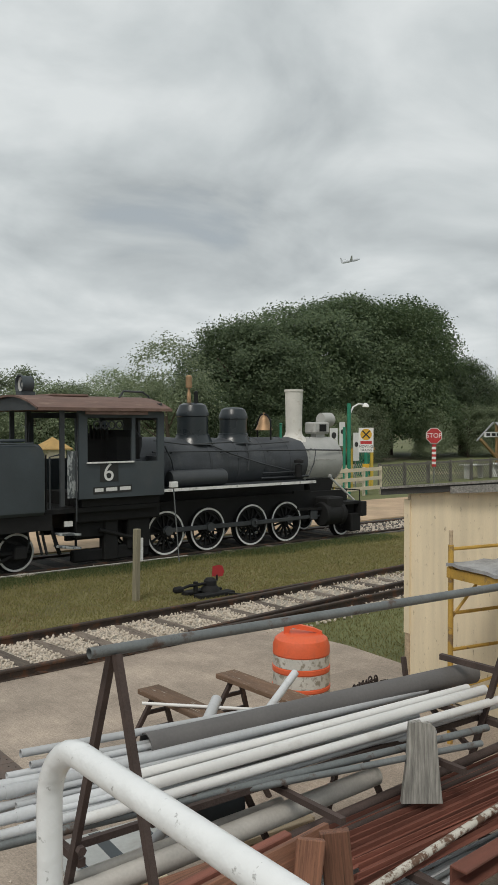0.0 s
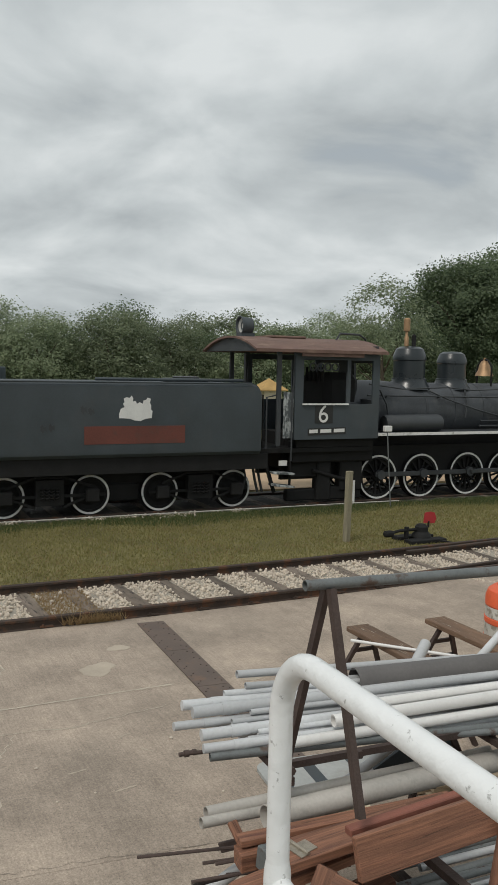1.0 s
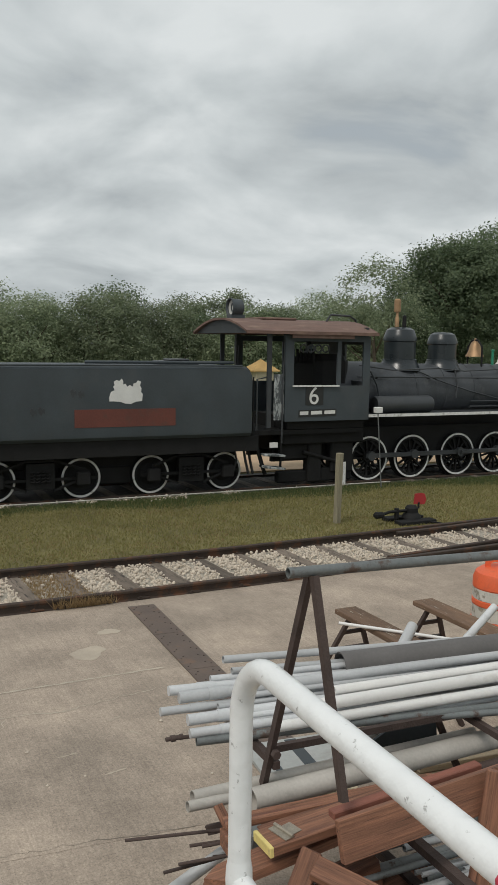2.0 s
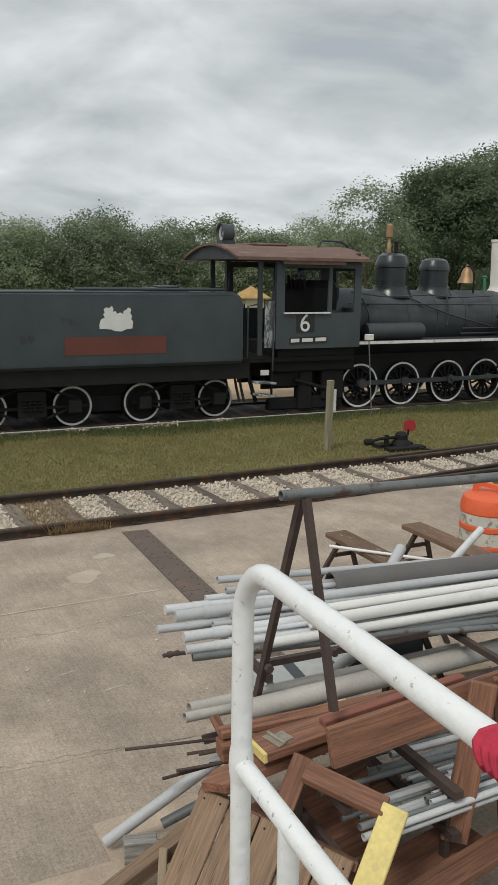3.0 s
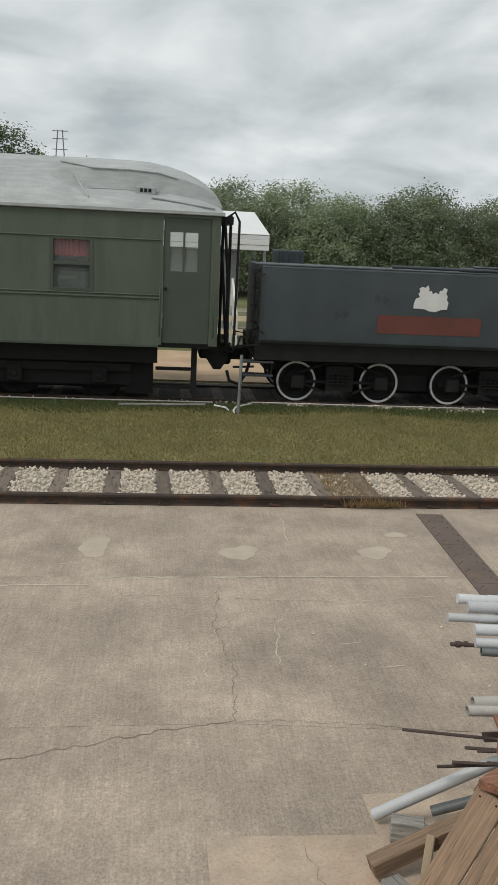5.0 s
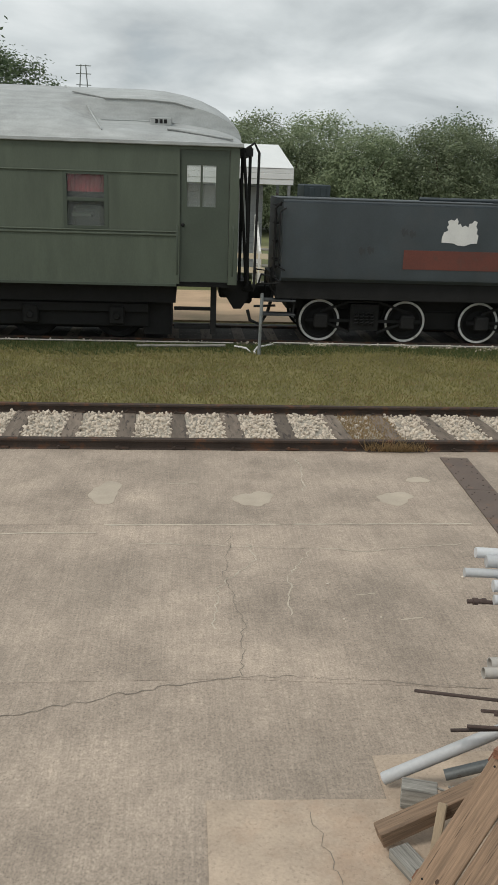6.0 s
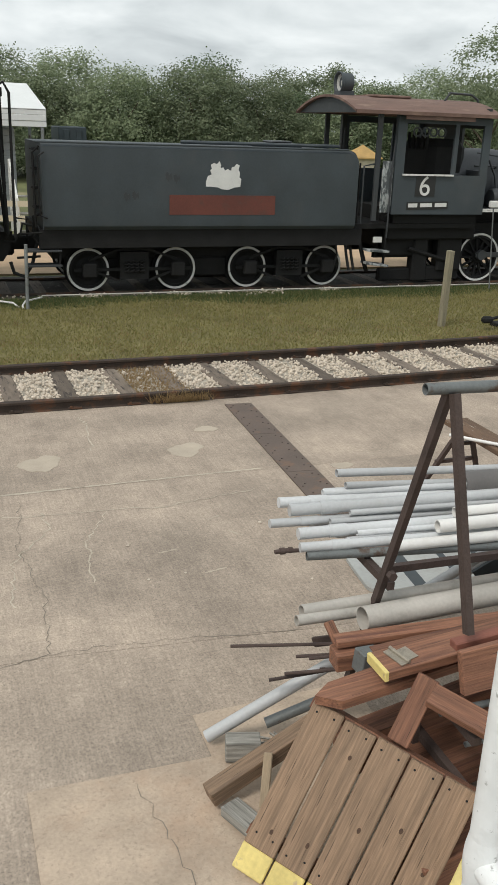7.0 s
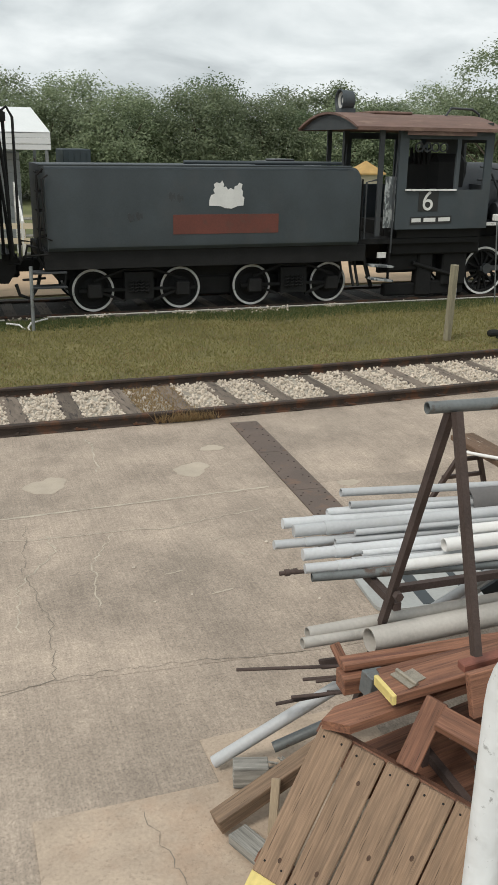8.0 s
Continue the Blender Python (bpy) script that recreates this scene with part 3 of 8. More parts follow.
for k, (x, y, a, l) in enumerate(((1.97, 5.64, 12, 0.17), (2.28, 6.15, -50, 0.13), (1.72, 6.0, 8, 0.14), (-0.5, 7.6, 15, 0.2), (0.4, 8.3, 8, 0.3), (-1.4, 6.8, 60, 0.25), (2.2, 6.45, 25, 0.12))):
    c, s = math.cos(radians(a)) * l / 2, math.sin(radians(a)) * l / 2
    crack([(x - c, y - s), (x + c, y + s)], 0.02, M_PATCH, "pale chalky scrape on the slab", 20 + k, 0.004, 8)

# cover plates over the drain
drain = thing("drain_cover", (0, 0, 0), "brown painted steel drain cover strip with bolt rows", "drain cover")
ya = 9.15
for k in range(4):
    y0, y1 = ya - k * 1.0, ya - (k + 1) * 1.0 + 0.006
    xs = [3.165 - (9.15 - y) * 0.04 for y in (y0, y1)]
    bm = BM()
    vs = [(xs[0], y0), (xs[0] + 0.295, y0 - 0.02), (xs[1] + 0.295, y1 - 0.02), (xs[1], y1)]
    top = [bm.verts.new((x, y, 0.012)) for x, y in vs]
    low = [bm.verts.new((x, y, -0.004)) for x, y in vs]
    bm.faces.new(top)
    bm.faces.new(low)
    for i in range(4):
        bm.faces.new((top[i], top[(i + 1) % 4], low[(i + 1) % 4], low[i]))
    part("plate", bm, M_PLATE, drain)
bm = BM()
for k in range(20):
    y = 9.02 - k * 0.2
    for off in (0.035, 0.075, 0.22, 0.26):
        lathe(bm, [(0.008, 0.0), (0.008, 0.016), (0.0, 0.018)], 6, Matrix.Translation((3.165 - (9.15 - y) * 0.04 + off, y + (0.05 if off in (0.075, 0.22) else 0), 0)))
ob = part("bolt_heads", bm, M_RUST, drain)
tagged(ob, kind="stuff")


# ---- tracks ----
def rail_profile():
    return [(-0.06, 0), (0.06, 0), (0.06, 0.012), (0.010, 0.028), (0.010, 0.095), (0.034, 0.105), (0.034, 0.128), (0.026, 0.135), (-0.026, 0.135), (-0.034, 0.128), (-0.034, 0.105), (-0.010, 0.095), (-0.010, 0.028), (-0.06, 0.012)]


def rail(name, path, z_top, parent):
    bm = BM()
    rings = []
    for k, (x, y) in enumerate(path):
        x2, y2 = path[min(k + 1, len(path) - 1)]
        x1, y1 = path[max(k - 1, 0)]
        d = Vector((x2 - x1, y2 - y1)).normalized()
        rings.append([bm.verts.new((x - d.y * px, y + d.x * px, z_top - 0.135 + pz)) for px, pz in rail_profile()])
    n = len(rings[0])
    for a, b in zip(rings, rings[1:]):
        for i in range(n):
            bm.faces.new((a[i], a[(i + 1) % n], b[(i + 1) % n], b[i]))
    bm.faces.new(rings[0])
    bm.faces.new(rings[-1])
    return part(name, bm, M_RAIL, parent)


near_track = thing("near_track", (0, 0, 0), "rusty railway track with timber ties in white ballast", "railway track", kind="structure")
xs = [-40, -20, -10] + [i * 0.8 for i in range(-6, 34)]
rail("rail", [(x, NEAR_Y + bend_smooth(x)) for x in xs], 0.115, near_track)
rail("rail", [(x, FAR_Y + bend_smooth(x)) for x in xs], 0.115, near_track)
rail("switch_rail", [(x, NEAR_Y + 0.12 + bend_smooth(x) + max(0, x - 7) * 0.06) for x in [7.0 + 0.8 * i for i in range(20)]], 0.108, near_track)
rail("switch_rail", [(x, FAR_Y - 0.16 + bend_smooth(x) + max(0, x - 9) * 0.045) for x in [8.0 + 0.8 * i for i in range(18)]], 0.108, near_track)
bm = BM()
box(bm, (-0.105, -0.73, -0.12), (0.105, 0.95, 0.0), None, 0.012)
tie_mesh = finish(bm, "tie", M_TIE)
bm = BM()
box(bm, (-0.07, -0.062, 0), (0.07, 0.10, 0.012))
lathe(bm, [(0.016, 0.0), (0.016, 0.03), (0.0, 0.036)], 6, Matrix.Translation((0.04, 0.075, 0)))
lathe(bm, [(0.016, 0.0), (0.016, 0.03), (0.0, 0.036)], 6, Matrix.Translation((-0.04, -0.05, 0)))
chair_mesh = finish(bm, "tie_plate", M_RAIL)
tie_x = []
x = -4.0
while x < 22:
    tie_x.append(x)
    x += rng.uniform(0.60, 0.67)
for x in tie_x:
    y = 10.145 + bend_smooth(x)
    share("tie", tie_mesh, near_track, pose(x, y, 0.012 + rng.uniform(-0.008, 0.008), 0, 0, rng.uniform(-3, 3) + 2.5))
    for yy in (NEAR_Y, FAR_Y):
        share("tie_plate", chair_mesh, near_track, pose(x, yy + bend_smooth(x), 0.008))
# white stones in the bays between the ties
stone_v, stone_f = [], []
tmpl = BM()
bmesh.ops.create_icosphere(tmpl, subdivisions=1, radius=1.0)
ico_v = [v.co.copy() for v in tmpl.verts]
ico_f = [[v.index for v in f.verts] for f in tmpl.faces]
tmpl.free()


def stones(out_v, out_f, x0, x1, y0, y1, n, r, z, rg, drift=True):
    for _ in range(n):
        cx = rg.uniform(x0, x1)
        cy = rg.uniform(y0, y1) + (bend_smooth(cx) if drift else 0)
        s = r * rg.uniform(0.6, 1.3)
        rot = Euler((rg.uniform(0, 6), rg.uniform(0, 6), rg.uniform(0, 6))).to_matrix()
        sx, sy, sz = rg.uniform(0.8, 1.3), rg.uniform(0.7, 1.1), rg.uniform(0.5, 0.8)
        base = len(out_v)
        cz = z + rg.uniform(-0.02, 0.025)
        for v in ico_v:
            w = rot @ Vector((v.x * sx * s, v.y * sy * s, v.z * sz * s))
            out_v.append((cx + w.x, cy + w.y, cz + w.z))
        out_f.extend([[base + i for i in f] for f in ico_f])


for a, b in zip(tie_x, tie_x[1:]):
    dens = 420 if a < 9 else 170
    if 2.25 < a + 0.3 < 2.9:
        stones(stone_v, stone_f, a + 0.12, b - 0.12, 9.55, 10.75, 12, 0.026, 0.005, rng)
        continue
    stones(stone_v, stone_f, a + 0.09, b - 0.09, 9.48, 10.81, dens, 0.0195, 0.006, rng)
    stones(stone_v, stone_f, a, b, 10.98, 11.12, 16 if a > 4 else 5, 0.024, 0.0, rng)
stones(stone_v, stone_f, 8.0, 12.0, 9.0, 9.4, 260, 0.024, -0.02, rng)
me = bpy.data.meshes.new("ballast")
me.from_pydata(stone_v, [], stone_f)
me.materials.append(M_STONE)
tagged(new("ballast", me), "coarse white limestone ballast between the ties", "ballast", kind="stuff")

far_track = thing("display_track", (0, 0, 0), "railway track under the displayed locomotive and coach", "railway track", kind="structure")
for y in (TRACK2_Y - 0.75, TRACK2_Y + 0.75):
    rail("rail", [(-60, y), (-20, y), (0, y), (16, y), (24, y + 0.1), (40, y + 0.9)], RAIL2, far_track)
for k in range(66):
    x = -16 + k * 0.6
    share("tie", tie_mesh, far_track, pose(x, TRACK2_Y - 0.13, 0.03, 0, 0, rng.uniform(-2, 2)) @ Matrix.Diagonal((1, 1.25, 1, 1)))
pale_v, pale_f = [], []
stones(pale_v, pale_f, 16.4, 24, 15.7, 17.0, 900, 0.03, 0.03, rng, False)
for px_ in (2.6, 4.15, 4.75, 5.9, 7.05):
    stones(pale_v, pale_f, px_, px_ + 0.4, 15.28, 15.44, 46, 0.026, 0.03, rng, False)
stones(pale_v, pale_f, -3.0, 9, 15.42, 15.55, 260, 0.022, 0.02, rng, False)
stones(pale_v, pale_f, 5.2, 6.2, 15.1, 15.4, 40, 0.024, 0.02, rng, False)
me = bpy.data.meshes.new("trackside_gravel")
me.from_pydata(pale_v, [], pale_f)
me.materials.append(M_STONE)
tagged(new("trackside_gravel", me), "scattered pale gravel beside the display track", "gravel", kind="stuff")

# ---- displayed train: shared wheels ----


def spoke_wheel(name, parent, x, z, r, spokes, crank, y=15.62, rim_white=True):
    """A driving wheel in the plane y, seen from its outer side."""
    w = new(name)
    w.empty_display_size = 0.1
    w.parent, w.matrix_basis = parent, pose(x, y, z, 0, rng.uniform(0, 40), 0)
    bm = BM()
    lathe(bm, [(r - 0.09, 0), (r - 0.02, 0), (r, 0.01), (r, 0.11), (r + 0.03, 0.12), (r + 0.03, 0.14), (r - 0.09, 0.14), (r - 0.09, 0)], 40, Matrix.Rotation(radians(-90), 4, "X"))
    part("tyre", bm, M_SOOT, w)
    bm = BM()
    lathe(bm, [(r - 0.045, -0.004), (r - 0.006, -0.004), (r - 0.006, 0.004), (r - 0.045, 0.004), (r - 0.045, -0.004)], 44, Matrix.Rotation(radians(-90), 4, "X"))
    part("white_rim", bm, M_WHITE, w, "white painted tyre edge")
    if spokes:
        bm = BM()
        for k in range(spokes):
            a = 2 * math.pi * k / spokes
            beam(bm, (0.07 * math.cos(a), 0.06, 0.07 * math.sin(a)), ((r - 0.07) * math.cos(a), 0.06, (r - 0.07) * math.sin(a)), 0.035, 0.05, (0, 1, 0))
        lathe(bm, [(0, 0.0), (0.10, 0.0), (0.12, 0.03), (0.12, 0.1), (0, 0.1)], 18, Matrix.Rotation(radians(-90), 4, "X"))
        a0 = 0.6
        prism(bm, [((r - 0.1) * math.cos(a), (r - 0.1) * math.sin(a)) for a in (a0 + 0.15 * i for i in range(9))], 0.06, Matrix.Translation((0, 0.03, 0)))
        part("spokes", bm, M_SOOT, w)
    else:
        bm = BM()
        lathe(bm, [(0, 0.0), (0.09, 0.0), (0.11, 0.03), (r * 0.55, 0.06), (r - 0.08, 0.03), (r - 0.08, 0.10), (0, 0.10)], 28, Matrix.Rotation(radians(-90), 4, "X"))
        part("wheel_disc", bm, M_SOOT, w)
    return w


# ---- tender ----
tender = thing("tender", (4.7, TRACK2_Y, RAIL2), "dark grey riveted locomotive tender with flaking white emblem", "tender")
TI = Matrix.Translation((-4.7, -TRACK2_Y, -RAIL2))


def tp(name, bm, material, parent=tender, label=""):
    bm.transform(TI)
    return part(name, bm, material, parent, label)


TX0, TX1, TZ0, TZ1, TY0, TY1 = 2.02, 7.55, 1.16, 2.50, 15.15, 17.57
prof = [(15.22, TZ0), (15.16, TZ0 + 0.06), (TY0, TZ0 + 0.12), (TY0, TZ1 - 0.05), (TY0 + 0.05, TZ1), (TY1 - 0.05, TZ1), (TY1, TZ1 - 0.05), (TY1, TZ0)]
bm = BM()
# the upper front corner of the tank is swept down in a quarter round
rings = []
for x, drop in [(TX0, 0.0), (TX1 - 0.16, 0.0)] + [(TX1 - 0.16 + 0.16 * math.sin(a), 0.20 * (1 - math.cos(a))) for a in (radians(d) for d in (20, 40, 58, 74, 90))]:
    rings.append([bm.verts.new((x, y, z - drop if z > 2 else z)) for y, z in prof])
bm.faces.new(rings[0])
bm.faces.new(rings[-1])
for a, b in zip(rings, rings[1:]):
    for k in range(len(prof)):
        j = (k + 1) % len(prof)
        bm.faces.new((a[k], a[j], b[j], b[k]))
tp("tank", bm, M_TENDER)
bm = BM()
tube(bm, [(TX0 - 0.1, TY0 - 0.01, TZ1 + 0.015), (TX1 - 0.22, TY0 - 0.01, TZ1 + 0.015)], 0.016, 8)
tube(bm, [(4.4, 15.6, TZ1 + 0.06), (TX1 - 0.2, 15.6, TZ1 + 0.06)], 0.03, 8)
tp("top_bead", bm, M_TENDER)
for lo, hi in (((1.95, 15.25, 0.86), (7.75, 15.45, 1.157)), ((1.95, 17.27, 0.86), (7.75, 17.47, 1.157)), ((1.95, 15.452, 0.95), (2.15, 17.268, 1.157)), ((7.55, 15.452, 0.95), (7.75, 17.268, 1.157)), ((2.2, 15.75, 0.62), (7.5, 17.0, 1.1))):
    bm = BM()
    box(bm, lo, hi)
    tp("frame_beam", bm, M_SOOT)
# black blocks added between the wheels, standing in for deep shade
for x in (3.25, 3.85, 6.15, 6.75):
    bm = BM()
    box(bm, (x - 0.18, 15.8, 0.25), (x + 0.18, 16.9, 0.62), None, 0.02)
    tp("brake_beam", bm, M_SOOT)
# another added black box, filling the shaded gap between the trucks
bm = BM()
box(bm, (4.62, 15.7, 0.28), (5.30, 16.9, 0.62), None, 0.03)
tp("water_scoop_box", bm, M_SOOT)
bm = BM()
# ragged patch of white emblem paint
prism(bm, [(4.72, 1.95), (4.75, 2.04), (4.82, 2.07), (4.79, 2.13), (4.82, 2.16), (4.80, 2.22), (4.85, 2.25), (4.91, 2.235), (4.95, 2.28), (4.98, 2.22), (4.97, 2.17), (5.02, 2.185), (5.05, 2.13), (5.10, 2.16), (5.16, 2.13), (5.17, 2.19), (5.22, 2.20), (5.25, 2.245), (5.31, 2.22), (5.29, 2.15), (5.32, 2.10), (5.31, 2.03), (5.345, 2.00), (5.33, 1.87), (5.22, 1.86), (5.12, 1.82), (5.00, 1.83), (4.93, 1.86), (4.80, 1.87), (4.72, 1.87)], 0.004, Matrix.Translation((0, TY0 - 0.006, 0)))
tp("emblem", bm, M_DECAL, label="flaking white painted emblem patch")
bm = BM()
prism(bm, [(4.09, 1.41), (5.98, 1.41), (5.98, 1.73), (4.09, 1.73)], 0.004, Matrix.Translation((0, TY0 - 0.006, 0)))
tp("red_band", bm, M_REDBAND, label="faded dull red painted rectangle")
for cx, cz in ((3.38, 1.70), (3.52, 1.72), (4.08, 2.03), (4.22, 2.0)):
    bm = BM()
    prism(bm, [(cx - 0.055, cz - 0.03), (cx - 0.01, cz - 0.09), (cx + 0.015, cz - 0.03), (cx + 0.055, cz - 0.06), (cx + 0.045, cz + 0.05), (cx + 0.005, cz + 0.02), (cx - 0.02, cz + 0.07), (cx - 0.06, cz + 0.04)], 0.003, Matrix.Translation((0, TY0 - 0.004, 0)))
    tp("paint_chip", bm, M_BLACK, label="darker flaked paint patch")
for x in (2.78, 4.322, 5.664, 7.18):
    w = spoke_wheel("truck_wheel", tender, x - 4.7, 0.444 - RAIL2, 0.37, 0, False, 15.62 - TRACK2_Y)
    w2 = spoke_wheel("truck_wheel", tender, x - 4.7, 0.444 - RAIL2, 0.37, 0, False, 17.1 - TRACK2_Y)
for xa, xb in ((2.78, 4.322), (5.664, 7.18)):
    c = (xa + xb) / 2
    bm = BM()
    beam(bm, (xa - 0.25, 15.5, 0.46), (xb + 0.25, 15.5, 0.46), 0.05, 0.05)
    beam(bm, (xa, 15.5, 0.62), (c - 0.25, 15.5, 0.80), 0.06, 0.04)
    beam(bm, (c + 0.25, 15.5, 0.80), (xb, 15.5, 0.62), 0.06, 0.04)
    beam(bm, (c - 0.25, 15.5, 0.80), (c + 0.25, 15.5, 0.80), 0.06, 0.04)
    beam(bm, (xa, 15.5, 0.46), (c - 0.25, 15.5, 0.26), 0.06, 0.04)
    beam(bm, (c + 0.25, 15.5, 0.26), (xb, 15.5, 0.46), 0.06, 0.04)
    box(bm, (c - 0.25, 15.44, 0.3), (c + 0.25, 15.6, 0.76))
    tp("truck_frame", bm, M_SOOT)
    for sx in (-0.14, -0.05, 0.04, 0.13):
        bm = BM()
        pts = [(c + sx + 0.035 * math.cos(t), 15.42 + 0.03 * math.sin(t), 0.4 + t * 0.009) for t in (i * 0.6 for i in range(42))]
        tube(bm, pts, 0.012, 6)
        tp("coil_spring", bm, M_SOOT)
    for x in (xa, xb):
        bm = BM()
        box(bm, (x - 0.12, 15.38, 0.34), (x + 0.12, 15.52, 0.58), None, 0.02)
        tp("axle_box", bm, M_SOOT)
# deck fittings
bm = BM()
box(bm, (6.05, 15.9, TZ1), (6.75, 16.7, TZ1 + 0.08), None, 0.02)
box(bm, (6.2, 16.0, TZ1 + 0.08), (6.6, 16.5, TZ1 + 0.12), None, 0.02)
tp("filler_hatch", bm, M_BLACK)
for pts in ([(TX0 - 0.12, 15.25, 1.2), (TX0 - 0.12, 15.25, 2.35), (TX0 - 0.02, 15.25, 2.45)], [(7.62, 15.25, 1.25), (7.62, 15.25, 2.3)]):
    bm = BM()
    tube(bm, pts, 0.018, 8)
    tp("grab_rail", bm, M_SOOT)
for z in (1.5, 1.8, 2.1, 2.4):
    bm = BM()
    tube(bm, [(TX0 - 0.02, 15.3, z), (TX0 - 0.12, 15.3, z), (TX0 - 0.12, 15.6, z), (TX0 - 0.02, 15.6, z)], 0.014, 6)
    tp("ladder_rung", bm, M_SOOT)
bm = BM()
box(bm, (1.45, 16.2, 0.72), (2.0, 16.5, 0.95), None, 0.03)
box(bm, (1.3, 16.22, 0.66), (1.5, 16.42, 1.02), None, 0.04)
tp("coupler", bm, M_SOOT)
bm = BM()
tube(bm, [(1.95, 15.6, 0.95), (1.85, 15.6, 0.55), (1.72, 15.6, 0.35), (1.55, 15.6, 0.42), (1.5, 15.6, 0.6)], 0.03, 8)
tube(bm, [(1.98, 15.5, 0.7), (1.6, 15.5, 0.68)], 0.02, 8)
tube(bm, [(1.95, 15.35, 1.2), (1.7, 15.35, 1.25), (1.65, 15.35, 1.05)], 0.02, 8)
tp("air_hose", bm, M_RUBBER)

for nm, pts, r in (("brake_staff", [(1.78, 15.5, 0.95), (1.78, 15.5, 1.30), (1.62, 15.5, 1.32), (1.62, 15.5, 1.25)], 0.016), ("uncoupling_lever", [(2.0, 15.2, 1.12), (1.62, 15.2, 1.10), (1.55, 15.2, 0.98), (1.4, 15.4, 0.96)], 0.016), ("angle_cock", [(2.02, 15.35, 1.42), (1.88, 15.35, 1.36), (1.86, 15.35, 1.05), (1.96, 15.35, 0.9)], 0.026), ("grab_rail", [(2.08, 15.12, 1.35), (1.96, 15.10, 1.4), (1.96, 15.10, 2.3), (2.06, 15.12, 2.36)], 0.014)):
    bm = BM()
    tube(bm, pts, r, 8)
    tp(nm, bm, M_SOOT)
for z in (0.80, 0.56):
    bm = BM()
    box(bm, (1.72, 15.22, z), (2.30, 15.50, z + 0.035), None, 0.006)
    tp("step_tread", bm, M_BLACK)
    bm = BM()
    beam(bm, (2.26, 15.3, z), (2.30, 15.3, 0.9), 0.03, 0.05, (0, 1, 0))
    tp("step_hanger", bm, M_SOOT)
for x in (7.33, 7.52, 7.62):
    bm = BM()
    tube(bm, [(x, 15.45, 0.9), (x + 0.03, 15.42, 0.66), (x - 0.05 if x < 7.5 else x + 0.1, 15.42, 0.38)], 0.02 if x < 7.5 else 0.028, 8)
    tp("hose", bm, M_RUBBER)

# ---- locomotive ----
LX = 13.0
loco = thing("steam_locomotive", (LX, TRACK2_Y, RAIL2), "black steam locomotive with silver smokebox and rusty cab roof", "locomotive")
LI = Matrix.Translation((-LX, -TRACK2_Y, -RAIL2))


def lp(name, bm, material, parent=loco, label=""):
    bm.transform(LI)
    return part(name, bm, material, parent, label)


BZ, BR = 1.95, 0.60
CY = TRACK2_Y


def xlathe(profile, n=36, y=CY, z=BZ):
    bm = BM()
    return lathe(bm, profile, n, Matrix.Translation((0, y, z)) @ ALONG_X)


lp("boiler", xlathe([(0, 9.9), (BR + 0.04, 9.9), (BR + 0.04, 11.0), (BR, 11.4), (BR, 14.85), (0, 14.85)]), M_BOILER)
lp("smokebox", xlathe([(0, 14.85), (BR - 0.01, 14.85), (BR - 0.01, 16.05), (BR - 0.04, 16.1), (BR - 0.1, 16.12), (0, 16.14)]), M_SMOKE, label="silver-grey painted smokebox")
lp("smokebox_door", xlathe([(0.44, 16.12), (0.42, 16.2), (0.2, 16.28), (0, 16.3)], 30), M_SMOKE)
for x in (11.1, 11.9, 12.7, 13.5, 14.3):
    lp("boiler_band", xlathe([(BR + 0.003, x - 0.03), (BR + 0.008, x - 0.03), (BR + 0.008, x + 0.03), (BR + 0.003, x + 0.03)], 40), M_BOILER)
bm = BM()
for k in range(26):
    a = math.pi * (0.35 + 1.3 * k / 25)
    for x in (14.93, 15.98):
        d = Vector((0, math.cos(a + math.pi / 2), math.sin(a + math.pi / 2)))
        box(bm, (-0.012, -0.012, -0.012), (0.012, 0.012, 0.012), Matrix.Translation((x, CY + (BR - 0.005) * d.y, BZ + (BR - 0.005) * d.z)))
for k in range(16):
    box(bm, (-0.012, -0.012, -0.012), (0.012, 0.012, 0.012), Matrix.Translation((15.05 + 0.05 * k, CY - BR + 0.008, BZ + 0.03)))
tagged(lp("rivets", bm, M_SMOKE), kind="stuff")
bm = BM()
lathe(bm, [(0.36, 2.42), (0.29, 2.52), (0.225, 2.60), (0.205, 2.68), (0.212, 3.2), (0.224, 3.66), (0.240, 3.68), (0.240, 3.735), (0.205, 3.735), (0.195, 3.2), (0.18, 2.6)], 30, Matrix.Translation((14.92, CY, 0)))
lp("smokestack", bm, M_STACK, label="pale primer-coated straight smokestack")


def dome(x, r, z0, z1, name):
    bm = BM()
    h = z1 - z0
    lathe(bm, [(r + 0.14, z0 - 0.18), (r + 0.07, z0 - 0.06), (r + 0.03, z0 + 0.02), (r + 0.03, z0 + 0.06), (r, z0 + 0.07), (r, z0 + h * 0.58), (r + 0.02, z0 + h * 0.6), (r + 0.02, z0 + h * 0.68), (r - 0.005, z0 + h * 0.78), (r * 0.86, z0 + h * 0.92), (r * 0.6, z1 - 0.012), (0, z1)], 30, Matrix.Translation((x, CY, 0)))
    return lp(name, bm, M_DOME)


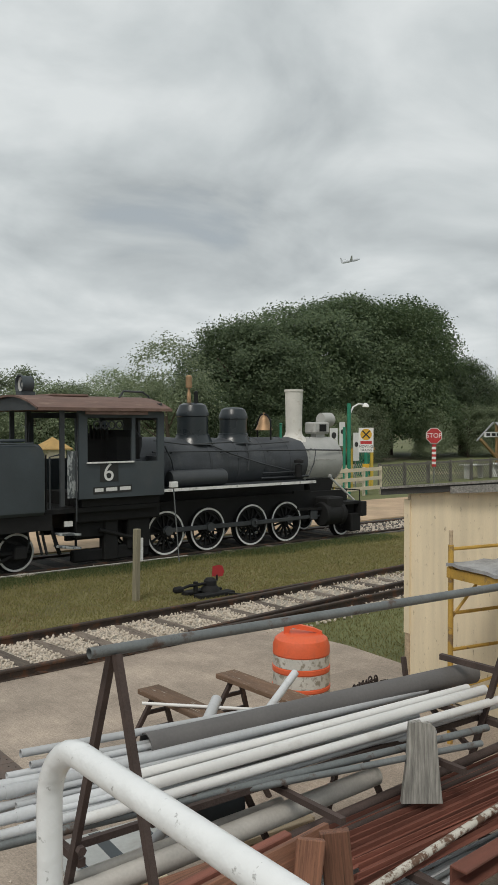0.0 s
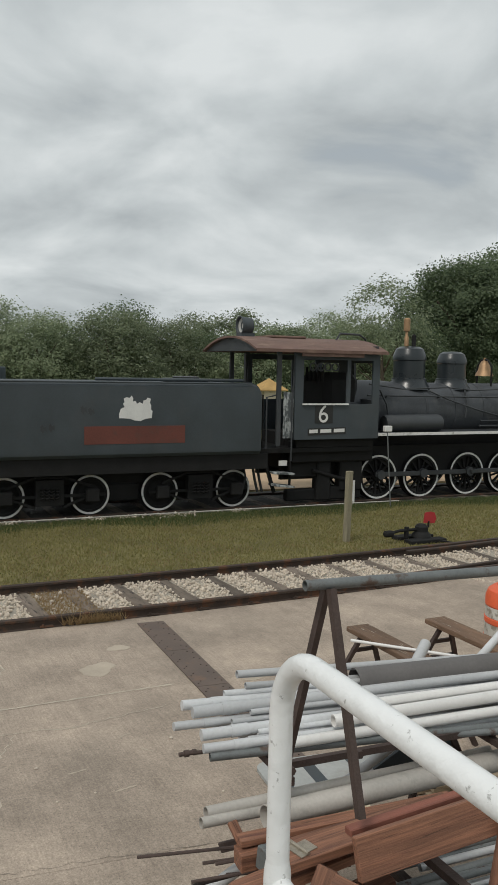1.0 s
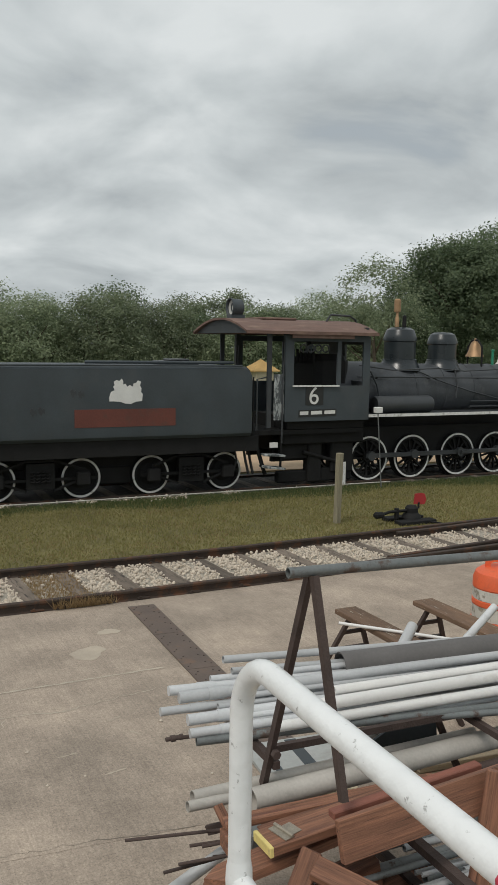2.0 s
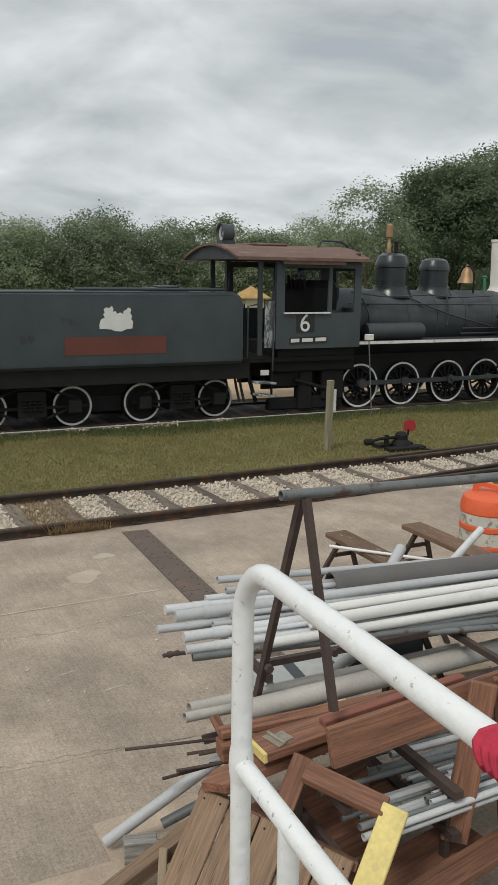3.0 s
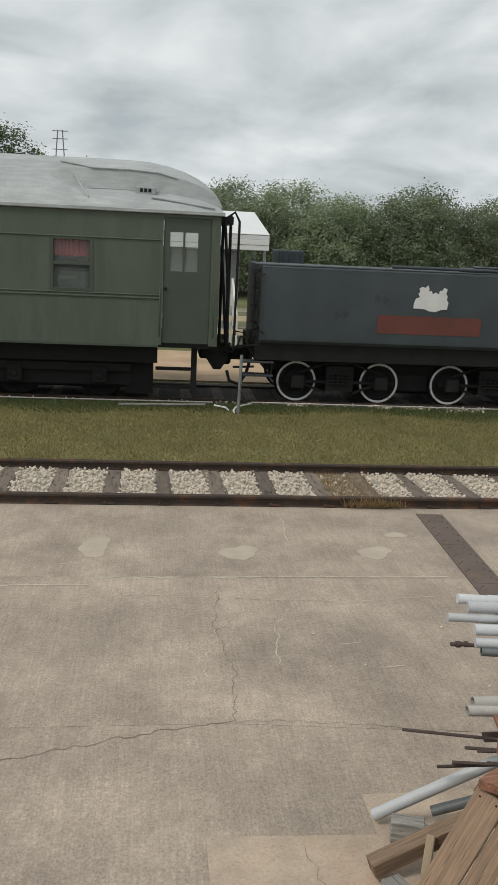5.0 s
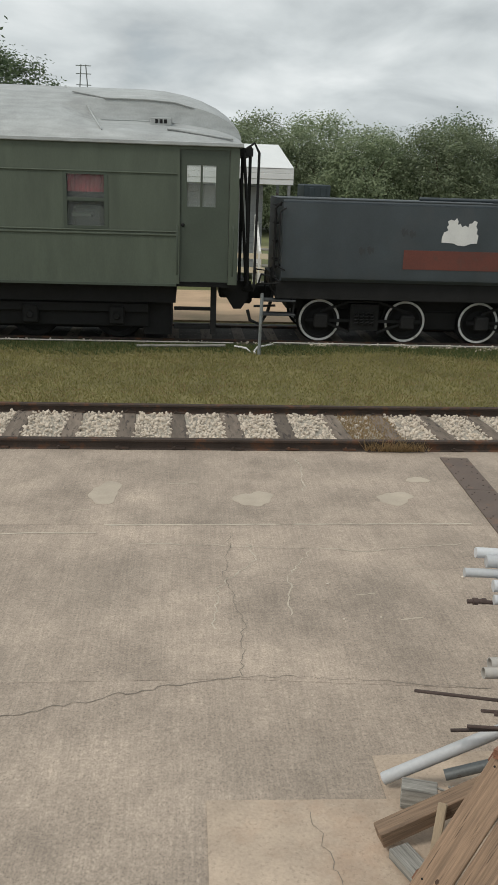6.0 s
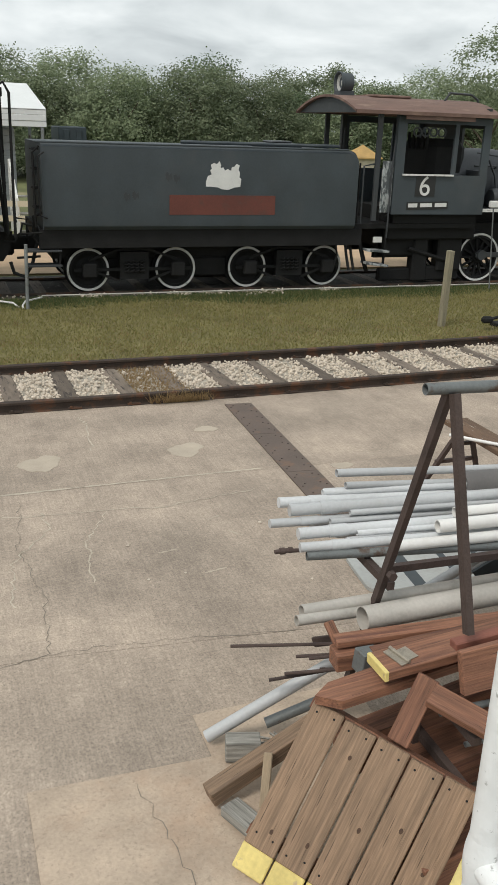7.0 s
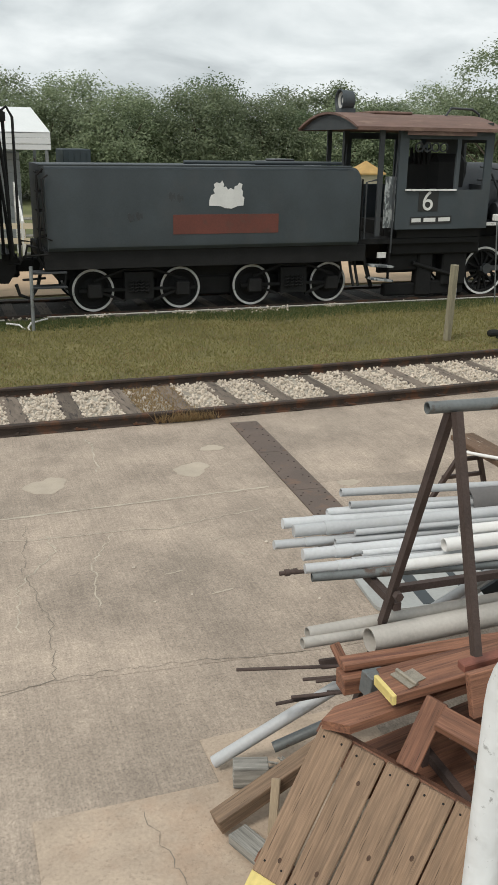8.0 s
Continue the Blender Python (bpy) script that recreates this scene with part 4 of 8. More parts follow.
dome(11.80, 0.355, 2.58, 3.36, "sand_dome")
dome(12.98, 0.325, 2.58, 3.27, "steam_dome")
bm = BM()
lathe(bm, [(0.05, 3.36), (0.05, 3.55), (0.03, 3.6), (0.03, 3.68), (0.075, 3.7), (0.075, 3.95), (0.05, 3.98), (0, 3.99)], 14, Matrix.Translation((11.70, CY, 0)))
lp("whistle", bm, M_BRASS, label="tall brass steam whistle")
bm = BM()
lathe(bm, [(0.045, 3.3), (0.045, 3.6), (0.0, 3.64)], 10, Matrix.Translation((11.9, CY, 0)))
lp("safety_valve", bm, M_SOOT)
bm = BM()
lathe(bm, [(0.22, 2.72), (0.20, 2.76), (0.15, 2.86), (0.12, 2.98), (0.08, 3.06), (0.03, 3.09), (0.03, 3.14), (0, 3.15)], 22, Matrix.Translation((13.94, CY, 0)))
bell = lp("bell", bm, M_BRASS, label="polished brass bell")
bm = BM()
for s in (-0.25, 0.25):
    tube(bm, [(13.94, CY + s, 2.45), (13.94, CY + s, 2.95), (13.94, CY + s * 0.4, 3.1)], 0.022, 8)
tube(bm, [(13.94, CY - 0.1, 3.1), (13.94, CY + 0.1, 3.1)], 0.025, 8)
lp("bell_yoke", bm, M_SOOT)
bm = BM()
lathe(bm, [(0.03, 2.4), (0.03, 2.85), (0.05, 2.87), (0.0, 2.9)], 10, Matrix.Translation((14.35, CY - 0.15, 0)))
lp("valve", bm, M_POSTGREEN, label="small green valve")
# turbo generator in front of the stack and headlamp
bm = BM()
box(bm, (15.45, CY - 0.2, 2.62), (16.0, CY + 0.2, 2.92), None, 0.04)
lathe(bm, [(0, 15.85), (0.17, 15.85), (0.18, 15.95), (0.18, 16.2), (0.14, 16.25), (0, 16.25)], 20, Matrix.Translation((0, CY, 2.98)) @ ALONG_X)
box(bm, (15.6, CY - 0.1, 2.5), (15.9, CY + 0.1, 2.62))
lp("headlamp", bm, M_SMOKE)
bm = BM()
box(bm, (15.62, CY - 0.215, 2.68), (15.85, CY - 0.19, 2.86))
lp("vent_plate", bm, M_SOOT)
# running board, handrail and pipes
bm = BM()
box(bm, (10.2, 15.18, 1.47), (14.55, 15.85, 1.52))
lp("running_board", bm, M_BLACK)
bm = BM()
box(bm, (10.2, 15.165, 1.465), (14.56, 15.18, 1.525))
lp("board_edge", bm, M_WHITE, label="worn white running-board edge")
BOILER_PIPES = [
    ([(10.3, 15.72, 2.28), (12.3, 15.70, 2.26), (14.8, 15.70, 2.24), (16.05, 15.78, 2.2)], 0.018),
    ([(10.3, 15.66, 2.52), (11.2, 15.72, 2.42), (12.4, 15.72, 2.46), (13.2, 15.8, 2.4), (14.3, 15.86, 2.44)], 0.014),
    ([(11.75, 16.0, 2.5), (12.4, 15.72, 2.2), (13.3, 15.70, 1.95), (14.2, 15.7, 1.75), (14.4, 15.7, 1.55)], 0.016),
    ([(10.6, 15.7, 2.4), (10.75, 15.66, 2.1), (10.8, 15.64, 1.85)], 0.022),
    ([(13.0, 15.9, 2.45), (12.95, 15.72, 2.1), (12.9, 15.7, 1.8)], 0.02),
    ([(13.3, 15.7, 1.6), (14.8, 15.7, 1.6)], 0.025),
    ([(13.3, 15.66, 1.72), (14.6, 15.66, 1.72)], 0.018),
    ([(15.3, 16.2, 2.52), (15.15, 15.8, 2.2), (15.05, 15.76, 1.9), (14.9, 15.78, 1.6)], 0.012),
]
for pts, r in BOILER_PIPES:
    bm = BM()
    tube(bm, pts, r, 8)
    lp("boiler_pipe", bm, M_BLACK)
for x in (10.8, 12.2, 13.6, 14.9):
    bm = BM()
    tube(bm, [(x, 15.70, 2.26), (x, 15.86, 2.22)], 0.015, 6)
    lp("rail_stanchion", bm, M_BLACK)
bm = BM()
lathe(bm, [(0, 10.55), (0.16, 10.55), (0.185, 10.6), (0.185, 11.95), (0.16, 12.0), (0, 12.0)], 24, Matrix.Translation((0, 15.45, 1.70)) @ ALONG_X)
lp("air_reservoir", bm, M_BLACK)
bm = BM()
lathe(bm, [(0, 0), (0.09, 0), (0.09, 0.28), (0.05, 0.3), (0, 0.3)], 14, Matrix.Translation((14.35, 15.55, 1.6)))
lathe(bm, [(0, 0), (0.12, 0.02), (0.12, 0.08), (0.05, 0.12), (0, 0.12)], 14, Matrix.Translation((14.35, 15.55, 1.92)))
lp("check_valve", bm, M_SOOT)
# frame, ash pan and firebox
bm = BM()
box(bm, (8.3, 15.75, 0.55), (16.2, 15.85, 1.2))
box(bm, (8.3, 16.87, 0.55), (16.2, 16.97, 1.2))
box(bm, (8.4, 15.85, 0.75), (10.4, 16.87, 1.5))
box(bm, (10.4, 15.95, 1.0), (14.9, 16.77, 1.5))
box(bm, (8.4, 15.3, 1.25), (10.2, 15.8, 1.42))
lp("frame", bm, M_SOOT)
drv_x = (10.572, 11.686, 12.94, 14.014)
for x in drv_x:
    spoke_wheel("driving_wheel", loco, x - LX, 0.545 - RAIL2, 0.475, 13, True, 15.62 - TRACK2_Y)
    spoke_wheel("driving_wheel", loco, x - LX, 0.545 - RAIL2, 0.475, 13, True, 17.0 - TRACK2_Y)
bm = BM()
beam(bm, (10.45, 15.54, 0.60), (14.15, 15.54, 0.60), 0.05, 0.10, (0, 0, 1), 0.01)
for x in drv_x:
    lathe(bm, [(0, -0.02), (0.10, -0.02), (0.10, 0.07), (0, 0.07)], 18, Matrix.Translation((x, 15.56, 0.60)) @ Matrix.Rotation(radians(90), 4, "X"))
lp("side_rod", bm, M_BLACK)
bm = BM()
beam(bm, (12.94, 15.47, 0.60), (14.75, 15.47, 0.63), 0.05, 0.085, (0, 0, 1), 0.01)
beam(bm, (14.7, 15.47, 0.63), (15.1, 15.47, 0.63), 0.03, 0.04)
box(bm, (14.62, 15.4, 0.55), (14.85, 15.52, 0.78), None, 0.02)
lp("main_rod", bm, M_BLACK)
bm = BM()
beam(bm, (14.2, 15.42, 0.84), (15.0, 15.42, 0.80), 0.06, 0.06)
beam(bm, (14.2, 15.42, 0.84), (14.2, 15.42, 1.25), 0.05, 0.05)
beam(bm, (14.05, 15.42, 1.25), (14.6, 15.42, 1.25), 0.05, 0.06)
lp("crosshead_guide", bm, M_SOOT)
bm = BM()
lathe(bm, [(0, 14.98), (0.27, 14.98), (0.30, 15.02), (0.30, 15.12), (0.27, 15.14), (0.27, 15.5), (0.30, 15.52), (0.30, 15.62), (0.25, 15.68), (0, 15.7)], 26, Matrix.Translation((0, 15.46, 0.66)) @ ALONG_X)
box(bm, (15.05, 15.25, 0.8), (15.6, 15.75, 1.08), None, 0.04)
lp("cylinder", bm, M_SOOT)
bm = BM()
lathe(bm, [(0, 14.98), (0.30, 14.98), (0.30, 15.68), (0, 15.7)], 26, Matrix.Translation((0, 17.26, 0.66)) @ ALONG_X)
lp("cylinder", bm, M_SOOT)
bm = BM()
prism(bm, [(15.0, 1.5), (15.9, 1.5), (15.7, 1.0), (15.1, 1.0)], 0.9, Matrix.Translation((0, 15.9, 0)))
lp("saddle", bm, M_SOOT)
spoke_wheel("pilot_wheel", loco, 15.88 - LX, 0.36 - RAIL2, 0.29, 0, False, 15.62 - TRACK2_Y)
spoke_wheel("pilot_wheel", loco, 15.88 - LX, 0.36 - RAIL2, 0.29, 0, False, 17.0 - TRACK2_Y)
bm = BM()
box(bm, (15.3, 15.35, 0.86), (16.3, 17.35, 0.93))
box(bm, (16.22, 15.25, 0.55), (16.42, 17.45, 0.92), None, 0.02)
box(bm, (15.95, 15.5, 0.3), (16.2, 15.62, 0.86))
box(bm, (15.95, 15.35, 0.18), (16.3, 15.75, 0.62), None, 0.02)
lp("pilot_beam", bm, M_SOOT)
for ya, yb in ((15.72, 15.45), (17.0, 17.25)):
    bm = BM()
    tube(bm, [(15.55, ya, 1.55), (16.15, yb, 0.95)], 0.028, 8)
    lp("smokebox_brace", bm, M_SMOKE)
bm = BM()
lathe(bm, [(0.05, 0), (0.05, 0.05), (0, 0.06)], 10, Matrix.Translation((15.55, 15.7, 1.55)))
lp("brace_boss", bm, M_SMOKE)
bm = BM()
for y in (15.35, 16.3, 17.3):
    tube(bm, [(16.25, y, 0.92), (16.25, y, 1.2)], 0.016, 6)
tube(bm, [(16.25, 15.35, 1.2), (16.25, 17.3, 1.2)], 0.016, 6)
lp("pilot_rail", bm, M_SOOT)
# cab
cab = new("cab")
cab.parent = loco
CX0, CX1, CZ0, CZ1 = 8.27, 10.22, 1.42, 3.12


def cabp(name, bm, material=M_BLACK, label=""):
    bm.transform(LI)
    return part(name, bm, material, cab, label)


for ys in (15.15, 17.53):
    for lo, hi in (((CX0, CZ0), (CX1, 2.12)), ((CX0, 3.0), (CX1, CZ1)), ((CX0, 2.12), (8.45, 3.0)), ((9.45, 2.12), (9.53, 3.0)), ((10.06, 2.12), (CX1, 3.0))):
        bm = BM()
        box(bm, (lo[0], ys, lo[1]), (hi[0], ys + 0.05, hi[1]))
        cabp("side_panel", bm, M_TENDER)
bm = BM()
for z0, z1, y0, y1 in ((CZ0, 2.2, 15.2, 17.53), (2.95, 3.3, 15.2, 17.53), (2.2, 2.95, 16.05, 16.7)):
    box(bm, (CX1 - 0.06, y0, z0), (CX1 - 0.01, y1, z1))
cabp("front_wall", bm, M_BLACK)
bm = BM()
box(bm, (8.43, 15.11, 2.105), (9.48, 15.16, 2.135))
cabp("window_sill", bm, M_WHITE, "worn pale window sill")
for ys in (15.2, 17.48):
    bm = BM()
    box(bm, (8.27, ys, 1.42), (8.37, ys + 0.05, 3.15))
    box(bm, (7.90, ys, 1.3), (7.99, ys + 0.05, 3.15))
    cabp("corner_post", bm)
bm = BM()
n = 14
arc = []
for k in range(n + 1):
    f = k / n * 2 - 1
    arc.append((CY + f * 1.36, 3.18 + 0.27 * (1 - f * f)))
for i in range(n):
    (ya, za), (yb, zb) = arc[i], arc[i + 1]
    vs = [bm.verts.new(p) for p in ((7.35, ya, za), (10.32, ya, za), (10.32, yb, zb), (7.35, yb, zb), (7.35, ya, za - 0.04), (10.32, ya, za - 0.04), (10.32, yb, zb - 0.04), (7.35, yb, zb - 0.04))]
    for q in ((0, 1, 2, 3), (7, 6, 5, 4), (0, 3, 7, 4), (1, 5, 6, 2)):
        bm.faces.new([vs[j] for j in q])
bmesh.ops.remove_doubles(bm, verts=bm.verts, dist=0.001)
box(bm, (7.35, CY - 1.37, 3.13), (10.32, CY - 1.33, 3.19))
box(bm, (7.35, CY + 1.33, 3.13), (10.32, CY + 1.37, 3.19))
cabp("roof", bm, M_RUSTROOF, "rusty arched sheet-metal roof")
bm = BM()
prism(bm, [(CY - 1.3, 3.14)] + [(y, z - 0.045) for y, z in arc] + [(CY + 1.3, 3.14)], 0.03, Matrix.Translation((7.42, 0, 0)) @ Matrix(((0, 1, 0, 0), (1, 0, 0, 0), (0, 0, 1, 0), (0, 0, 0, 1))))
cabp("roof_end", bm, M_BLACK)
bm = BM()
prism(bm, [(8.34, 3.06), (9.75, 3.06), (9.75, 3.15), (8.34, 3.15)], 0.02, Matrix.Translation((0, 15.02, 0)))
box(bm, (8.34, 15.02, 3.13), (9.75, 15.15, 3.15))
cabp("awning", bm, M_RUSTROOF)
bm = BM()
box(bm, (8.1, 15.9, 3.42), (8.9, 16.8, 3.475), None, 0.02)
cabp("roof_hatch", bm, M_RUSTROOF)
bm = BM()
tube(bm, [(9.6, 15.9, 3.42), (9.7, 15.9, 3.56), (10.2, 15.95, 3.55), (10.38, 16.0, 3.47), (10.42, 16.0, 3.3)], 0.022, 8)
lp("roof_pipe", bm, M_BLACK)
for ys in (15.25, 17.4):
    for nm, pts, r in (("grab_rail", [(7.7, ys, 1.25), (7.7, ys, 2.25), (7.95, ys, 2.3)], 0.018), ("grab_rail", [(8.22, ys - 0.08, 1.0), (8.22, ys - 0.08, 2.2), (8.3, ys, 2.9)], 0.016)):
        bm = BM()
        tube(bm, pts, r, 8)
        cabp(nm, bm)
bm = BM()
box(bm, (7.6, 15.3, 1.15), (10.2, 17.4, 1.24))
cabp("cab_floor", bm, M_SOOT)
bm = BM()
box(bm, (9.3, 15.75, 1.24), (10.15, 16.95, 2.75), None, 0.15)
for k in range(7):
    tube(bm, [(9.25, 15.8 + k * 0.17, 2.85), (9.25, 15.8 + k * 0.17, 2.55)], 0.03, 8)
cabp("backhead", bm, M_SOOT)
for k in range(4):
    bm = BM()
    lathe(bm, [(0.075, 0), (0.085, 0.02), (0.085, 0.05), (0.065, 0.05), (0.06, 0.02)], 14, Matrix.Translation((8.75 + 0.17 * k, 15.35, 2.86)) @ Matrix.Rotation(radians(90), 4, "X"))
    cabp("gauge", bm, M_BLACK)
for z, tilt in ((0.75, 4), (0.50, 7)):
    bm = BM()
    box(bm, (-0.23, -0.14, -0.02), (0.23, 0.14, 0.02), Matrix.Translation((8.10, 15.32, z)) @ Matrix.Rotation(radians(tilt), 4, "Y"), 0.006)
    cabp("step", bm, M_CHIPPED, "worn grey step board")
for x0, x1 in ((7.66, 7.90), (8.30, 8.30)):
    bm = BM()
    beam(bm, (x0, 15.36, 1.2), (x1, 15.36, 0.46), 0.03, 0.05, (0, 1, 0))
    cabp("step_hanger", bm, M_SOOT)
bm = BM()
box(bm, (8.02, 15.27, 0.90), (8.19, 15.31, 1.00))
cabp("builder_plate", bm, M_WHITE, "small pale metal plate")
bm = BM()
box(bm, (8.05, 15.19, 1.45), (8.26, 15.22, 2.35))
cabp("peeling_panel", bm, M_CHIPPED, "cab corner sheet with peeling pale primer")
# ash pan, springs and brake rigging fill the space below the cab
for lo, hi in (((8.36, 15.42, 0.92), (10.3, 15.6, 1.38)), ((9.02, 15.5, 0.12), (9.34, 15.75, 0.95)), ((9.56, 15.5, 0.30), (10.1, 15.75, 0.95)), ((8.36, 15.55, 0.60), (9.05, 15.75, 0.93)), ((8.36, 15.6, 0.12), (9.05, 15.75, 0.36)), ((9.3, 15.55, 0.12), (10.1, 15.75, 0.40))):
    bm = BM()
    box(bm, lo, hi, None, 0.03)
    bm.transform(LI)
    part("ash_pan", bm, M_SOOT, loco)
bm = BM()
prism(bm, [(8.72, 1.74), (9.13, 1.74), (9.13, 2.11), (8.72, 2.11)], 0.004, Matrix.Translation((0, 15.142, 0)))
cabp("number_panel", bm, M_SIGNBLACK)
lettering("number_six", "6", 0.50, LI @ Matrix.Translation((8.91, 15.138, 1.91)) @ Matrix.Rotation(radians(90), 4, "X"), M_DECAL, cab, "white painted numeral six")
bm = BM()
prism(bm, [(8.57, 1.50), (9.44, 1.52), (9.44, 1.66), (8.57, 1.64)], 0.004, Matrix.Translation((0, 15.142, 0)))
cabp("name_panel", bm, M_SIGNBLACK)
for x0, x1 in ((8.60, 8.79), (8.85, 9.10), (9.16, 9.41)):
    bm = BM()
    prism(bm, [(x0, 1.545 + (x0 - 8.6) * 0.02), (x1, 1.545 + (x1 - 8.6) * 0.02), (x1, 1.615 + (x1 - 8.6) * 0.02), (x0, 1.615 + (x0 - 8.6) * 0.02)], 0.003, Matrix.Translation((0, 15.138, 0)))
    cabp("lettering_bar", bm, M_DECAL, "plain white bar of a painted name")
bm = BM()
lathe(bm, [(0, 0), (0.10, 0.02), (0.17, 0.06), (0.18, 0.26), (0.195, 0.27), (0.195, 0.31), (0.175, 0.31), (0.155, 0.25), (0, 0.22)], 24, Matrix.Translation((7.90, CY, 3.66)) @ Matrix.Rotation(radians(-90), 4, "Y"))
box(bm, (7.58, CY - 0.12, 3.38), (7.88, CY + 0.12, 3.52))
lp("rear_headlamp", bm, M_TENDER)
bm = BM()
lathe(bm, [(0, 0.226), (0.08, 0.232), (0.15, 0.262)], 24, Matrix.Translation((7.90, CY, 3.66)) @ Matrix.Rotation(radians(-90), 4, "Y"))
lp("lamp_reflector", bm, M_SMOKE, label="pale tarnished lamp reflector")
bm = BM()
beam(bm, (7.75, 15.45, 1.1), (8.0, 15.45, 0.35), 0.06, 0.06)
lp("injector_bracket", bm, M_SOOT)
bm = BM()
tube(bm, [(8.8, 15.6, 1.3), (9.0, 15.55, 1.05), (9.3, 15.55, 1.0)], 0.05, 8)
lathe(bm, [(0.08, 0), (0.08, 0.3), (0.03, 0.32), (0, 0.32)], 12, Matrix.Translation((9.0, 15.55, 0.95)))
lp("injector", bm, M_SOOT)
bm = BM()
tube(bm, [(8.9, 15.5, 0.75), (9.8, 15.5, 0.5)], 0.04, 8)
lp("overflow_pipe", bm, M_SOOT)

# ---- coach ----
coach = thing("passenger_coach", (-8.0, TRACK2_Y, RAIL2), "olive green heavyweight passenger coach with silver clerestory roof", "railway coach")
KI = Matrix.Translation((8.0, -TRACK2_Y, -RAIL2))


def kp(name, bm, material, parent=coach, label=""):
    bm.transform(KI)
    return part(name, bm, material, parent, label)


KY0, KY1, KX0, KX1 = 14.95, 17.77, -18.0, 1.26


def wall_panel(lo, hi, y, material=M_GREEN, name="side_panel"):
    bm = BM()
    box(bm, (lo[0], y, lo[1]), (hi[0], y + 0.06, hi[1]))
    return kp(name, bm, material)


for y in (KY0, KY1 - 0.06):
    wall_panel((KX0, 1.10), (0.27, 1.88), y)
    wall_panel((KX0, 1.88), (-1.55, 2.85), y)
    wall_panel((-0.84, 1.88), (0.27, 2.85), y)
    wall_panel((-1.55, 1.88), (-0.84, 1.955), y)
    wall_panel((KX0, 2.85), (0.27, 3.32), y)
    wall_panel((0.27, 3.22), (KX1, 3.32), y)
    wall_panel((0.27, 1.1), (0.31, 3.22), y)
    wall_panel((1.11, 1.1), (KX1, 3.22), y)
for lo, hi in (((KX1 - 0.05, KY0 + 0.06, 1.1), (KX1, CY - 0.4, 3.32)), ((KX1 - 0.05, CY + 0.4, 1.1), (KX1, KY1 - 0.06, 3.32)), ((KX1 - 0.05, CY - 0.398, 2.95), (KX1, CY + 0.398, 3.32)), ((KX0, KY0 + 0.06, 1.1), (KX0 + 0.05, KY1 - 0.06, 3.32))):
    bm = BM()
    box(bm, lo, hi)
    kp("end_wall", bm, M_GREEN)
bm = BM()
box(bm, (KX0, KY0 + 0.06, 1.05), (KX1, KY1 - 0.06, 1.12))
kp("floor", bm, M_SOOT)
for z, h in ((1.87, 0.03), (1.925, 0.02), (2.83, 0.022)):
    bm = BM()
    box(bm, (KX0, KY0 - 0.018, z), (0.26, KY0, z + h), None, 0.006)
    kp("belt_rail", bm, M_GREEN)
bm = BM()
box(bm, (KX0, KY0 - 0.03, 1.06), (0.26, KY0 + 0.02, 1.10))
kp("side_sill", bm, M_GREEND)
# vestibule door
vd = new("vestibule_door")
vd.parent = coach
for lo, hi in (((0.31, 1.13), (1.11, 2.34)), ((0.31, 2.98), (1.11, 3.22)), ((0.31, 2.34), (0.43, 2.98)), ((0.88, 2.34), (1.11, 2.98)), ((0.63, 2.34), (0.68, 2.98))):
    bm = BM()
    box(bm, (lo[0] + 0.006, KY0 + 0.025, lo[1] + (0.006 if lo[1] < 1.2 else 0)), (hi[0] - 0.006, KY0 + 0.06, hi[1]))
    kp("door_panel", bm, M_GREEND, vd)
M_CLEAR = bpy.data.materials.new("clear_pane")
M_CLEAR.use_nodes = True
_b = M_CLEAR.node_tree.nodes["Principled BSDF"]
_b.inputs["Base Color"].default_value, _b.inputs["Roughness"].default_value = (0.80, 0.84, 0.82, 1), 0.04
_b.inputs["Transmission Weight"].default_value = 0.95
_b.inputs["IOR"].default_value = 1.2
for x0, x1 in ((0.43, 0.63), (0.68, 0.88)):
    bm = BM()
    box(bm, (x0, KY0 + 0.04, 2.34), (x1, KY0 + 0.046, 2.98))
    ob = kp("pane", bm, M_CLEAR, vd)
    ob.visible_shadow = False
bm = BM()
tube(bm, [(0.27, KY0 - 0.03, 1.25), (0.27, KY0 - 0.06, 1.3), (0.27, KY0 - 0.06, 2.0), (0.27, KY0 - 0.03, 2.05)], 0.014, 8)
kp("grab_rail", bm, M_GREEND)
bm = BM()
tube(bm, [(1.18, KY0 - 0.03, 1.25), (1.18, KY0 - 0.06, 1.3), (1.18, KY0 - 0.06, 2.0), (1.18, KY0 - 0.03, 2.05)], 0.014, 8)
kp("grab_rail", bm, M_GREEND)
bm = BM()
lathe(bm, [(0, 0), (0.03, 0), (0.02, 0.05), (0, 0.06)], 10, Matrix.Translation((0.36, KY0 + 0.02, 2.05)) @ Matrix.Rotation(radians(90), 4, "X"))
kp("door_handle", bm, M_SOOT, vd)
# window
win = new("side_window")
win.parent = coach
bm = BM()
for lo, hi in (((-1.55, 1.955), (-1.49, 2.85)), ((-0.90, 1.955), (-0.84, 2.85)), ((-1.49, 2.79), (-0.90, 2.85)), ((-1.49, 1.955), (-0.90, 2.0)), ((-1.49, 2.38), (-0.90, 2.43))):
    box(bm, (lo[0], KY0 - 0.008, lo[1]), (hi[0], KY0 + 0.05, hi[1]))
kp("window_frame", bm, M_GREEND, win)
bm = BM()
box(bm, (-1.49, KY0 + 0.03, 2.0), (-0.90, KY0 + 0.036, 2.79))
ob = kp("pane", bm, M_CLEAR, win)
ob.visible_shadow = False
bm = BM()
